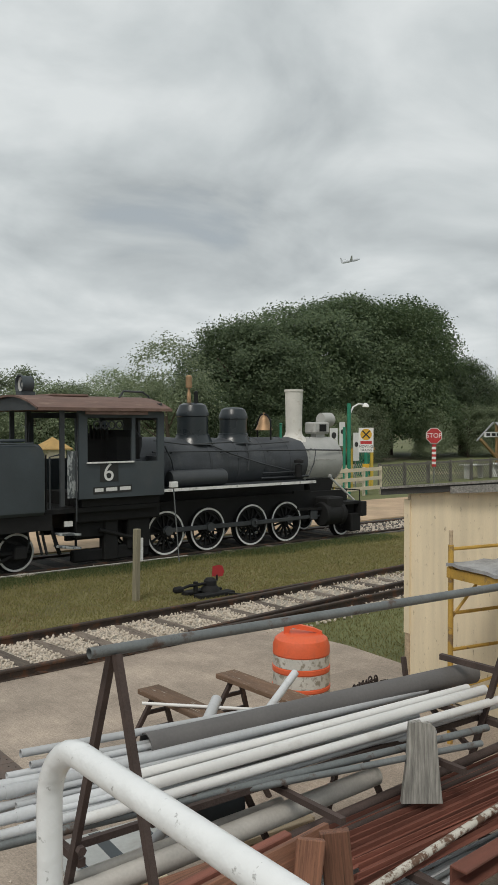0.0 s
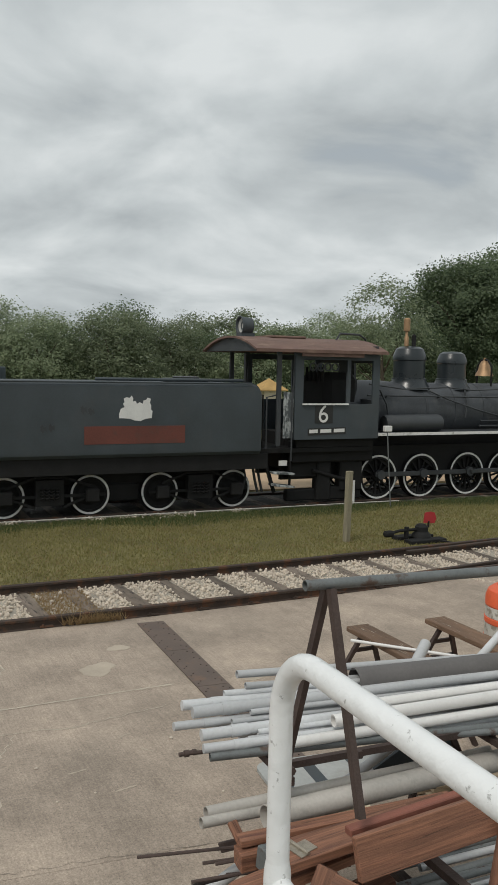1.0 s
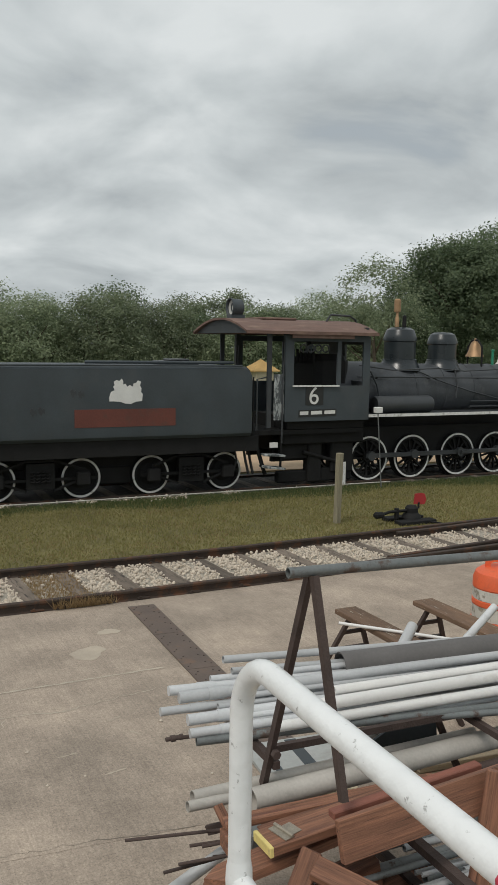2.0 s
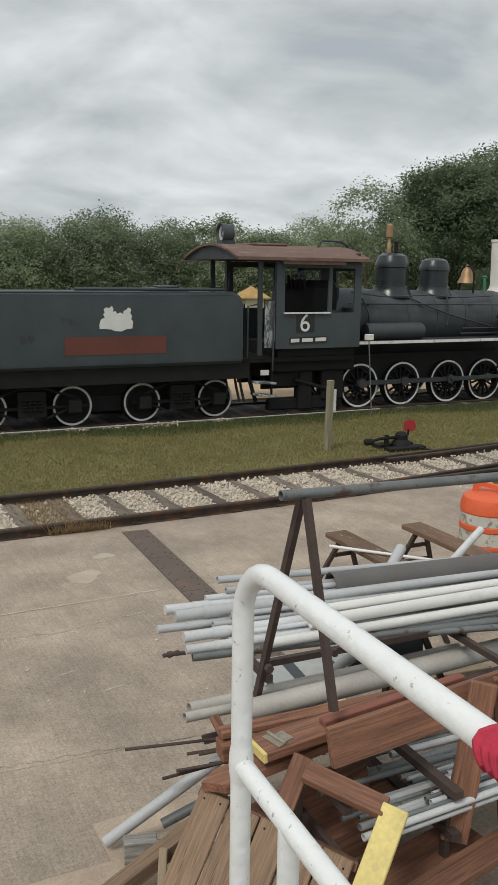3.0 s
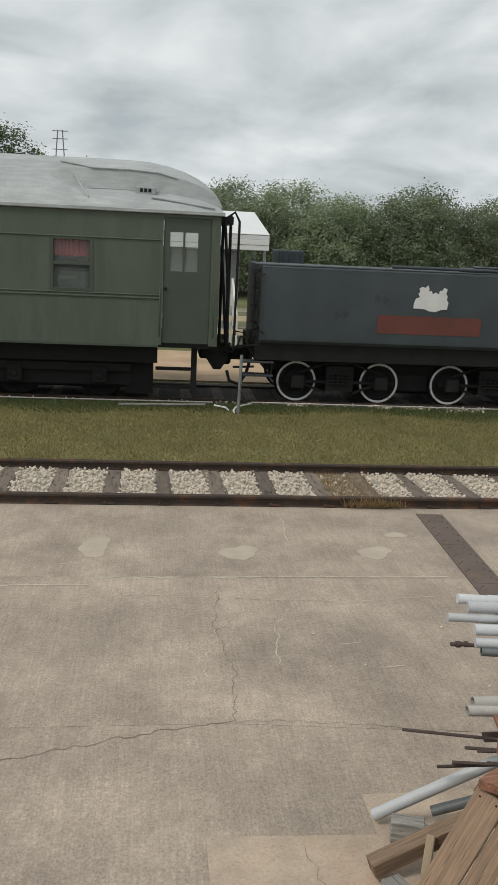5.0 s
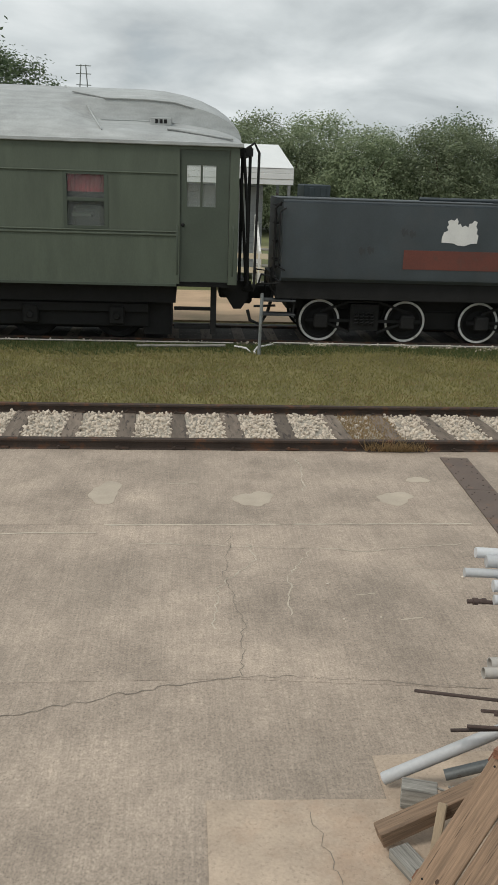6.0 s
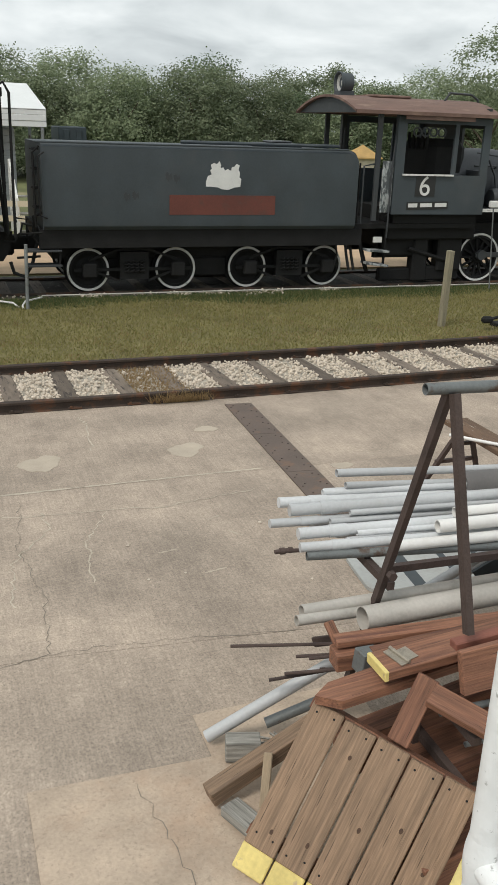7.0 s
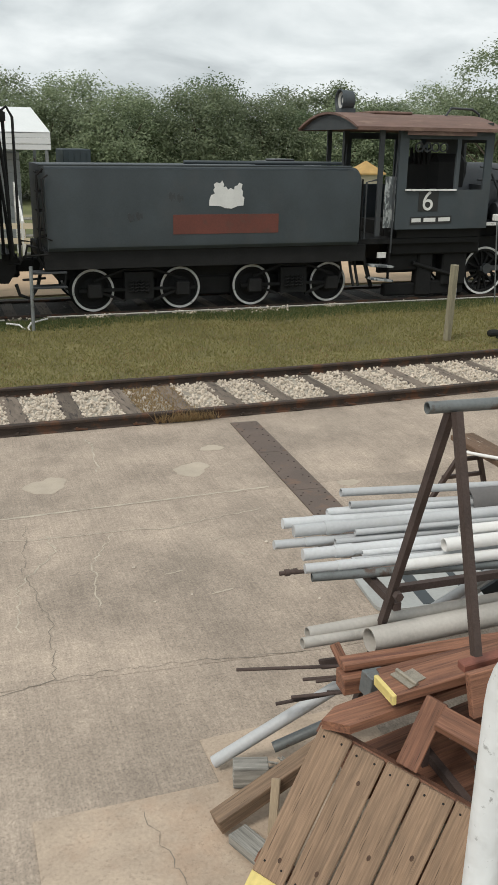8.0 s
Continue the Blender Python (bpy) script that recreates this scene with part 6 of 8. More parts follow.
# ---- lumber pile ----
TL = Vector((1.655, 3.33, 0.665))
U = Vector((-0.526, -0.196, -0.827)).normalized()
V = Vector((0.68, -0.676, -0.275))
V = (V - U * V.dot(U)).normalized()
NRM = U.cross(V).normalized()
if NRM.z < 0:
    NRM = -NRM
panel = thing("deck_panel", tuple(TL), "brown five-board deck panel with yellow painted edge", "deck panel")
for k in range(5):
    w = 0.138
    o = V * (k * 0.146)
    m = Matrix((U, V, NRM)).transposed().to_4x4()
    m.translation = o
    bm = BM()
    box(bm, (0.0 + 0.006 * (k % 2), 0, -0.036), (0.63, w, 0), None, 0.005)
    ob = part("board", bm, M_DECK, panel)
    ob.matrix_basis = m
    bm = BM()
    box(bm, (0.63, 0, -0.036), (0.74 + 0.004 * k, w, 0.0), None, 0.005)
    ob = part("yellow_end", bm, M_YELLOW, panel, "chipped yellow painted board end")
    ob.matrix_basis = m
    for _ in range((1, 2, 1, 1, 2)[k]):
        bm = BM()
        lathe(bm, [(0, 0.0004), (0.0025, 0.001), (0.004, 0.0003), (0.006, 0.001), (0.0075, 0.0)], 14, Matrix.Translation((g.uniform(0.12, 0.55), g.uniform(0.03, 0.11), 0)) @ Matrix.Diagonal((g.uniform(1.1, 1.7), 1, 1, 1)))
        ob = part("knot", bm, M_KNOT, panel, "dark ringed knot in the wood")
        ob.matrix_basis = m
    for sx in (0.035, 0.58):
        for sy in (0.03, 0.105):
            bm = BM()
            lathe(bm, [(0.005, 0), (0.004, 0.002), (0, 0.002)], 8, Matrix.Translation((sx + g.uniform(-0.008, 0.008), sy, 0)))
            ob = part("screw", bm, M_SOOT, panel)
            ob.matrix_basis = m
for sx in (0.03, 0.6):
    bm = BM()
    m = Matrix((U, V, NRM)).transposed().to_4x4()
    box(bm, (sx - 0.03, -0.01, -0.13), (sx + 0.01, 0.74, -0.037))
    ob = part("batten", bm, M_REDWOOD, panel)
    ob.matrix_basis = m
bm = BM()
prism(bm, [(0.0, 0.0), (0.085, 0.078), (1.05, 0.045), (1.05, -0.125), (0.085, -0.055)], 0.042, Matrix.Rotation(radians(90), 4, "X"))
ob = part("plank", bm, M_REDWOOD)
ob.matrix_basis = pose(1.646, 3.305, 0.665, 0, -4.5, 2)
tagged(ob, "red-stained plank with clipped weathered corners", "lumber")
pl = plank((1.903, 3.287, 0.802), (2.62, 3.315, 0.84), 0.152, 0.045, M_REDWOOD, "red-stained plank with a yellow end and hinge")
bm = BM()
box(bm, (-0.004, -0.0765, -0.023), (0.016, 0.0765, 0.0235), None, 0.003)
part("yellow_end", bm, M_YELLOW, pl, "yellow painted end")
hinge = part("hinge", tube(BM(), [(0.095, 0.062, 0.031), (0.118, -0.058, 0.031)], 0.0085, 10), M_HINGE, pl, "tarnished door hinge")
for lo, hi in (((0.006, -0.045, 0.0), (0.062, 0.035, 0.004)), ((-0.04, -0.058, 0.0), (-0.006, 0.058, 0.004))):
    bm = BM()
    box(bm, lo, hi, Matrix.Translation((0.108, 0.002, 0.0235)) @ Matrix.Rotation(radians(11), 4, "Z"))
    part("leaf", bm, M_HINGE, hinge)
plank((1.865, 3.60, 0.735), (2.95, 3.47, 0.785), 0.075, 0.035, M_REDWOOD, "red-stained board under the pipes")
plank((1.85, 3.575, 0.665), (2.9, 3.50, 0.70), 0.10, 0.085, M_REDWOOD, "red-stained timber in the pile")
plank((1.875, 3.70, 0.775), (1.90, 3.61, 0.69), 0.05, 0.02, M_REDWOOD, "red-stained splinter of board", name="offcut")
plank((1.98, 3.44, 0.735), (2.9, 3.42, 0.80), 0.12, 0.04, M_REDWOOD, "red-stained plank in the pile")
plank((1.93, 3.95, 0.50), (2.08, 3.70, 0.66), 0.02, 0.05, M_RUST, "short dark steel flat", name="steel_flat")
bm = BM()
box(bm, (-0.05, -0.04, -0.05), (0.05, 0.04, 0.05), None, 0.004)
ob = part("junction_box", bm, M_STEELG)
ob.matrix_basis = pose(1.965, 3.475, 0.70, 0, 6, 8)
tagged(ob, "small galvanised electrical junction box", "junction box")
plank((2.078, 3.165, 0.80), (1.935, 3.12, 0.55), 0.09, 0.04, M_REDWOOD, "red-stained short board leaning in the pile", (-0.58, -0.68, 0.47))
plank((2.05, 3.10, 0.77), (2.275, 2.81, 0.70), 0.10, 0.04, M_REDWOOD, "red-stained board across the pile", (-0.2, -0.3, 1))
plank((2.138, 3.05, 0.885), (3.13, 3.07, 0.945), 0.18, 0.036, M_REDWOOD, "wide red-stained board on edge", (0.05, -1.0, 0.25))
plank((2.15, 3.14, 0.955), (2.95, 3.16, 1.0), 0.05, 0.035, M_REDRUST, "short red-brown steel channel over the boards", name="steel_channel")
plank((2.93, 2.985, 1.055), (2.78, 2.955, 0.30), 0.125, 0.04, M_REDWOOD, "red-stained upright leg of a frame", (-0.5, -0.8, 0.2))
plank((3.07, 2.985, 1.05), (3.14, 2.955, 0.30), 0.135, 0.04, M_REDWOOD, "red-stained upright leg of a frame", (-0.6, -0.75, 0.2))
plank((1.285, 3.56, 0.075), (1.85, 3.66, 0.27), 0.085, 0.08, M_DECK, "brown weathered beam end resting on the pad")
plank((1.455, 3.845, 0.068), (1.615, 3.80, 0.068), 0.09, 0.11, M_GREYWOOD, "small grey weathered timber block", name="timber_block")
plank((1.36, 3.50, 0.05), (1.44, 3.30, 0.06), 0.10, 0.05, M_GREYWOOD, "grey wood offcut on the pad", name="offcut")
plank((1.50, 3.44, 0.05), (1.56, 3.56, 0.24), 0.04, 0.03, M_OLDWOOD, "thin raw stick under the panel", name="offcut")
plank((2.305, 2.78, 0.715), (1.80, 2.51, 0.17), 0.112, 0.04, M_YELLOW, "yellow painted board leaning on the pile", (-0.48, -0.54, 0.70))
plank((2.35, 2.75, 0.25), (3.2, 2.9, 0.28), 0.14, 0.05, M_REDWOOD, "red-stained board low in the pile")
plank((1.9, 2.9, 0.10), (3.0, 3.1, 0.12), 0.2, 0.2, M_REDWOOD, "red-stained timbers at the bottom of the pile")
plank((2.0, 3.3, 0.22), (3.0, 3.4, 0.3), 0.3, 0.16, M_REDWOOD, "red-stained timbers at the bottom of the pile")
plank((1.85, 3.45, 0.25), (2.6, 3.45, 0.4), 0.12, 0.2, M_REDWOOD, "red-stained timbers in the heap")
for p, q in (((1.53, 4.03, 0.50), (2.3, 3.62, 0.64)), ((1.66, 3.84, 0.41), (2.4, 3.55, 0.62)), ((1.80, 3.86, 0.50), (2.4, 3.6, 0.60)), ((1.84, 3.80, 0.52), (2.4, 3.58, 0.63)), ((1.72, 3.80, 0.46), (2.4, 3.5, 0.6)), ((1.88, 3.76, 0.48), (2.4, 3.5, 0.55))):
    bm = BM()
    o = Vector(p)
    tube(bm, [(0, 0, 0), Vector(q) - o], 0.0085, 8)
    ob = part("steel_rod", bm, M_RUST)
    ob.location = o
    tagged(ob, "thin rusty reinforcing rod sticking out of the pile", "rod", "rusty rods")
bm = BM()
for k in range(5):
    a = g.uniform(0, 3)
    tube(bm, [(0, 0, 0.01), (0.06 * math.cos(a), 0.05 * math.sin(a), 0.035), (0.14 * math.cos(a + 0.3), 0.12 * math.sin(a + 0.3), 0.02)], 0.006, 6)
ob = part("twigs", bm, M_GREYWOOD)
ob.location = (1.72, 3.80, 0.012)
tagged(ob, "dry grey twigs on the slab", "twigs", kind="stuff")
for k, (p, q) in enumerate((((3.75, 4.66, 0.03), (4.7, 4.55, 0.03)), ((3.72, 4.86, 0.03), (4.6, 4.78, 0.03)), ((3.8, 4.75, 0.08), (4.5, 4.68, 0.08)))):
    plank(p, q, 0.14, 0.045, M_OLDWOOD, "raw lumber board lying under the rack")
bm = BM()
outline = [(0.10 - 0.10 * math.cos(a), -0.10 + 0.10 * math.sin(a)) for a in (radians(d) for d in range(0, 91, 15))] + [(1.15, 0.0), (1.15, -0.56)] + [(0.10 - 0.10 * math.sin(a), -0.46 - 0.10 * math.cos(a)) for a in (radians(d) for d in range(0, 91, 15))]
prism(bm, [(x, z) for x, z in outline], 0.025, Matrix.Rotation(radians(90), 4, "X"))
ob = part("sheet_metal_panel", bm, M_STRIPEPANEL)
ob.matrix_basis = pose(2.84, 5.04, 0.003, 0, 0, -6)
tagged(ob, "pale grey sheet panel with dark stripes lying on the slab", "metal panel")
for x, w in ((0.10, 0.05), (0.32, 0.09), (0.66, 0.05), (0.92, 0.09)):
    bm = BM()
    box(bm, (x, 0.02, 0.0252), (x + w, 0.54, 0.0285))
    part("stripe", bm, M_TENDER, ob, "dark grey stripe")
plank((2.70, 4.945, 0.022), (3.35, 4.78, 0.022), 0.11, 0.03, M_CREAM, "pale yellow board lying under the rack")
bm = BM()
prism(bm, [(0, 0), (0.5, 0.28), (0.52, 0.0), (0.42, -0.18), (0.1, -0.12)], 0.02)
ob = part("steel_bracket", bm, M_TENDER)
ob.matrix_basis = pose(3.0, 4.22, 0.58, 0, 0, -5)
tagged(ob, "black steel gusset plate under the pipes", "bracket")
for k in range(8):
    bm = BM()
    s = g.uniform(0.007, 0.017)
    bmesh.ops.create_icosphere(bm, subdivisions=1, radius=s)
    for v in bm.verts:
        v.co = Vector((v.co.x * g.uniform(0.8, 1.3), v.co.y * g.uniform(0.8, 1.3), v.co.z * 0.5))
    ob = part("concrete_chip", bm, M_STONE)
    ob.location = (g.uniform(1.0, 3.2), g.uniform(3.95, 6.4), s * 0.4)
    tagged(ob, "small pale stone chip on the slab", "stone chip", "stone chips")


for k in range(14):
    y = 2.90 + 0.034 * (k % 9) + g.uniform(-0.006, 0.006)
    z = 0.41 + 0.045 * (k // 9) + g.uniform(0, 0.015)
    loose_pipe((2.32 + g.uniform(-0.1, 0.45), y, z + 0.06), (5.0 + g.uniform(-0.4, 0.4), y + g.uniform(0.05, 0.2), z), g.choice((0.012, 0.014, 0.017)), g.choice((M_PVC, M_STEELG, M_PVC)), "grey conduit low beside the boards", "conduit", 0.003, "conduits on the lower level")

# ---- sawhorses and drum ----
def sawhorse(x, y0, y1, h, lab):
    s = thing("sawhorse", (x, (y0 + y1) / 2, 0), lab, "sawhorse", "sawhorses")
    L = (y1 - y0) / 2
    bm = BM()
    box(bm, (-0.11, -L, h - 0.045), (0.11, L, h), None, 0.006)
    part("plank_top", bm, M_SAWWOOD, s)
    for e in (-1, 1):
        for sx in (-1, 1):
            bm = BM()
            beam(bm, (sx * 0.05, e * (L - 0.16), h - 0.045), (sx * 0.30, e * (L - 0.02), 0.0), 0.035, 0.035, (0, 1, 0))
            part("leg", bm, M_RUST, s)
        bm = BM()
        beam(bm, (-0.20, e * (L - 0.08), 0.28), (0.20, e * (L - 0.08), 0.28), 0.03, 0.03)
        part("cross_brace", bm, M_RUST, s)
        bm = BM()
        beam(bm, (-0.12, e * (L - 0.12), 0.44), (0.12, e * (L - 0.12), 0.44), 0.03, 0.03)
        part("cross_brace", bm, M_RUST, s)
    return s


sawhorse(4.33, 5.24, 6.52, 0.62, "brown plank sawhorse with rusty steel legs")
sawhorse(5.12, 5.28, 6.46, 0.62, "orange-brown plank sawhorse with rusty steel legs")
drum = thing("traffic_drum", (5.91, 6.29, 0), "orange traffic drum with scuffed white reflective bands", "traffic drum")
bm = BM()
lathe(bm, [(0, 0), (0.37, 0), (0.37, 0.03), (0.31, 0.06), (0.285, 0.07)], 30)
part("rubber_base", bm, M_RUBBER, drum)
bm = BM()
lathe(bm, [(0.282, 0.06), (0.282, 0.22), (0.272, 0.225), (0.272, 0.37), (0.280, 0.375), (0.280, 0.40), (0.270, 0.405), (0.270, 0.54), (0.277, 0.545), (0.277, 0.585), (0.268, 0.59), (0.268, 0.70), (0.274, 0.705), (0.272, 0.78), (0.25, 0.84), (0.20, 0.875), (0.15, 0.885), (0, 0.885)], 40)
part("barrel", bm, M_ORANGE, drum)
for z0, z1, r, mt in ((0.23, 0.365, 0.2745, M_REFLECT), (0.41, 0.535, 0.2725, M_REFLECT), (0.595, 0.695, 0.2705, M_REFLECT)):
    bm = BM()
    lathe(bm, [(r, z0), (r, z1)], 40)
    part("reflective_band", bm, mt, drum, "scuffed white reflective band")
bm = BM()
prism(bm, [(-0.17, 0.86), (-0.16, 0.965), (-0.10, 0.985), (0.12, 0.935), (0.20, 0.90), (0.21, 0.83), (0.16, 0.84), (0.14, 0.895), (-0.08, 0.935), (-0.11, 0.92), (-0.12, 0.86)], 0.05, Matrix.Rotation(radians(-40), 4, "Z") @ Matrix.Translation((0, -0.025, 0)))
part("handle", bm, M_ORANGE, drum)

# heap of chain beside the drum
cv, cf = [], []


def link_ring(out_v, out_f, m, L=0.045, W=0.028, r=0.009, n=10, k=5):
    base = len(out_v)
    for i in range(n):
        a = 2 * math.pi * i / n
        c = Vector((math.cos(a) * L, math.sin(a) * W, 0))
        d = Vector((math.cos(a), math.sin(a), 0))
        for j in range(k):
            b = 2 * math.pi * j / k
            p = m @ (c + d * math.cos(b) * r + Vector((0, 0, math.sin(b) * r)))
            out_v.append(tuple(p))
    for i in range(n):
        for j in range(k):
            out_f.append((base + i * k + j, base + ((i + 1) % n) * k + j, base + ((i + 1) % n) * k + (j + 1) % k, base + i * k + (j + 1) % k))


for _ in range(420):
    a, rr = g.uniform(0, 6.28), math.sqrt(g.random())
    x, y = 6.86 + 0.42 * rr * math.cos(a), 6.22 + 0.30 * rr * math.sin(a)
    z = 0.02 + 0.24 * (1 - rr * rr) * g.random()
    link_ring(cv, cf, pose(x, y, z, g.uniform(0, 360), g.uniform(0, 360), g.uniform(0, 360)))
me = bpy.data.meshes.new("chain_heap")
me.from_pydata(cv, [], cf)
me.materials.append(M_CHAIN)
tagged(new("chain_heap", me), "heap of dark rusty chain on the concrete", "chain", kind="stuff")

# ---- shed and scaffold ----
shed = thing("cream_shed", (7.616, 6.459, 0), "cream plywood shed with a tarred sloping roof", "shed", rz=-6.7)
SHED_SLOPE = 0.104


def shed_slab(x0, x1, ya, yb, low, top):
    """A slab between two distances along the wall; low and top give its heights at each distance."""
    bm = BM()
    vs = [bm.verts.new((x, -y, f(y))) for x in (x0, x1) for y, f in ((ya, low), (yb, low), (yb, top), (ya, top))]
    for q in ((0, 1, 2, 3), (4, 5, 6, 7), (0, 1, 5, 4), (1, 2, 6, 5), (2, 3, 7, 6), (3, 0, 4, 7)):
        bm.faces.new([vs[k] for k in q])
    return bm


def shed_top(y, lift=0.0):
    return 2.115 + SHED_SLOPE * y + lift


for ya, yb in ((0.075, 1.566), (1.572, 2.79), (2.796, 4.01), (4.016, 5.2)):
    part("wall_panel", shed_slab(0.0, 0.03, ya, yb, lambda y: 0.02, shed_top), M_CREAM, shed)
part("corner_board", shed_slab(-0.022, 0.03, 0.0, 0.085, lambda y: 0.60, lambda y: 2.06), M_CREAM, shed)
part("corner_board", shed_slab(-0.012, 0.03, 0.005, 0.075, lambda y: 0.0, lambda y: 0.598), M_OLDWOOD, shed, "bare wood corner foot")
for ya in (1.545, 2.77, 3.99):
    part("batten", shed_slab(-0.010, -0.001, ya, ya + 0.03, lambda y: 0.03, lambda y: shed_top(y, -0.01)), M_CREAM, shed)
part("end_wall", shed_slab(0.034, 2.9, 0.0, 0.03, lambda y: 0.02, shed_top), M_CREAM, shed)
part("end_wall", shed_slab(0.034, 2.9, 5.17, 5.2, lambda y: 0.02, shed_top), M_CREAM, shed)
part("back_wall", shed_slab(2.87, 2.9, 0.034, 5.166, lambda y: 0.02, shed_top), M_CREAM, shed)
part("roof", shed_slab(-0.10, 3.1, -0.30, 5.4, lambda y: shed_top(y, 0.004), lambda y: shed_top(y, 0.085)), M_TAR, shed, "tarred felt roof")
part("drip_edge", shed_slab(-0.125, -0.102, -0.28, 5.4, lambda y: shed_top(y, 0.07), lambda y: shed_top(y, 0.095)), M_GREYWOOD, shed)
part("fascia_board", shed_slab(-0.118, -0.104, 0.78, 5.4, lambda y: shed_top(y, -0.03 + 0.02 * math.sin(y * 9)), lambda y: shed_top(y, 0.055)), M_GREYWOOD, shed, "torn weathered fascia board")

scaf = thing("scaffold", (6.62, 5.08, 0), "yellow painted tubular scaffold with a sheeted plank deck", "scaffold", rz=-12.0)
for px_ in (0.0, 0.70):
    for py_ in (0.0, -1.9):
        bm = BM()
        tube(bm, [(px_, py_, 0), (px_, py_, 1.80)], 0.025, 12)
        part("upright", bm, M_SCAF, scaf)
        bm = BM()
        tube(bm, [(px_, py_, 1.80), (px_, py_, 1.93)], 0.019, 12)
        part("pin", bm, M_OLDWOOD, scaf, "bare coupling pin")
for py_ in (0.0, -1.9):
    for z in (0.45, 0.85, 1.18, 1.76):
        bm = BM()
        tube(bm, [(0, py_, z), (0.70, py_, z)], 0.016, 10)
        part("rung", bm, M_SCAF, scaf)
    bm = BM()
    tube(bm, [(0.02, py_, 1.15), (0.30, py_, 1.42), (0.45, py_, 1.52)], 0.014, 8)
    part("corner_brace", bm, M_SCAF, scaf)
    bm = BM()
    box(bm, (-0.03, py_ - 0.02, 1.50), (0.70, py_ + 0.03, 1.60), None, 0.008)
    part("ledger", bm, M_SCAF, scaf)
for px_ in (0.0, 0.70):
    bm = BM()
    beam(bm, (px_, 0.0, 1.545), (px_, -1.9, 1.545), 0.04, 0.085)
    part("side_beam", bm, M_SCAF, scaf)
bm = BM()
beam(bm, (0.0, -0.05, 0.5), (0.0, -1.85, 1.4), 0.02, 0.02)
part("diagonal_brace", bm, M_SCAF, scaf)
bm = BM()
n = 22
gridv = [[bm.verts.new((-0.04 + 0.74 * i / 10, 0.02 - 1.95 * j / n, 1.605 + 0.03 * noise.noise((i * 0.6, j * 0.5, 3.0)) + 0.03)) for i in range(11)] for j in range(n + 1)]
for a, b in zip(gridv, gridv[1:]):
    for i in range(10):
        bm.faces.new((a[i], a[i + 1], b[i + 1], b[i]))
r = bmesh.ops.extrude_face_region(bm, geom=bm.faces[:])
bmesh.ops.translate(bm, verts=[e for e in r["geom"] if isinstance(e, bmesh.types.BMVert)], vec=(0, 0, -0.03))
part("sheeted_deck", bm, M_SHEET, scaf, "crumpled grey plastic sheet over planks")

# ---- between the tracks ----
bm = BM()
box(bm, (-0.05, -0.045, 0), (0.05, 0.045, 1.18), None, 0.008)
ob = part("timber_post", bm, M_POSTWOOD)
ob.matrix_basis = pose(7.70, 12.18, 0.0, 0, 1.2, 10)
tagged(ob, "weathered square timber post in the lawn", "post")
bm = BM()
box(bm, (-0.06, -0.01, 0), (0.06, 0.01, 0.50), None, 0.004)
ob = part("white_marker", bm, M_WHITE)
ob.matrix_basis = pose(9.82, 15.42, 0.02, 0, 0, 12)
tagged(ob, "white painted marker board beside the rail", "marker")
mark = thing("rod_marker", (10.44, 14.93, 0.01), "thin leaning steel rod with a white box", "marker")
bm = BM()
tube(bm, [(0, 0, 0), (-0.14, 0.0, 1.58)], 0.013, 8)
part("rod", bm, M_STEELG, mark)
bm = BM()
box(bm, (-0.22, -0.05, 1.56), (-0.05, 0.05, 1.68), None, 0.01)
part("white_box", bm, M_WHITE, mark)
sw = thing("switch_stand", (8.85, 11.85, 0.01), "black cast switch stand with a red target", "switch stand")
bm = BM()
box(bm, (-0.30, -0.28, 0), (0.42, -0.08, 0.07), None, 0.01)
box(bm, (-0.30, 0.08, 0), (0.42, 0.28, 0.07), None, 0.01)
part("timber_base", bm, M_SOOT, sw)
bm = BM()
lathe(bm, [(0.17, 0.07), (0.15, 0.12), (0.11, 0.16), (0.11, 0.24), (0.07, 0.28), (0, 0.29)], 16, Matrix.Translation((0.1, 0, 0)))
tube(bm, [(0.1, 0, 0.2), (-0.35, -0.02, 0.2), (-0.55, -0.05, 0.17)], 0.026, 8)
box(bm, (-0.68, -0.12, 0.12), (-0.5, 0.0, 0.22), None, 0.03)
tube(bm, [(-0.2, 0.0, 0.07), (-0.2, 0.0, 0.25)], 0.04, 8)
part("stand_body", bm, M_SOOT, sw)
bm = BM()
tube(bm, [(0.24, 0, 0.22), (0.24, 0, 0.32)], 0.018, 8)
part("target_stem", bm, M_SOOT, sw)
bm = BM()
prism(bm, [(0.14, 0.30), (0.36, 0.28), (0.40, 0.36), (0.36, 0.46), (0.28, 0.48), (0.16, 0.47)], 0.01)
part("target", bm, M_REDTARGET, sw, "red painted target plate")
bm = BM()
beam(bm, (0.2, -0.1, 0.05), (0.55, -0.9, 0.04), 0.04, 0.02)
part("throw_rod", bm, M_SOOT, sw)
loose_pipe((1.95, 15.33, 0.075), (10.9, 15.30, 0.065), 0.012, M_PVCO, "long grey conduit lying along the rail")
loose_pipe((-9.0, 15.22, 0.07), (1.25, 15.26, 0.07), 0.012, M_PVCO, "long grey conduit lying along the rail")
loose_pipe((-0.4, 14.95, 0.05), (1.1, 15.0, 0.07), 0.025, M_GREYWOOD, "short grey pole on the gravel", wall=0.01)
stand = thing("conduit_stand", (1.64, 14.57, 0.0), "green-grey steel stand pipe with bent white conduit", "stand pipe")
bm = BM()
tube(bm, [(0, 0, 0), (0.02, 0, 1.02)], 0.028, 10)
part("stand_pipe", bm, M_STEELG, stand)
bm = BM()
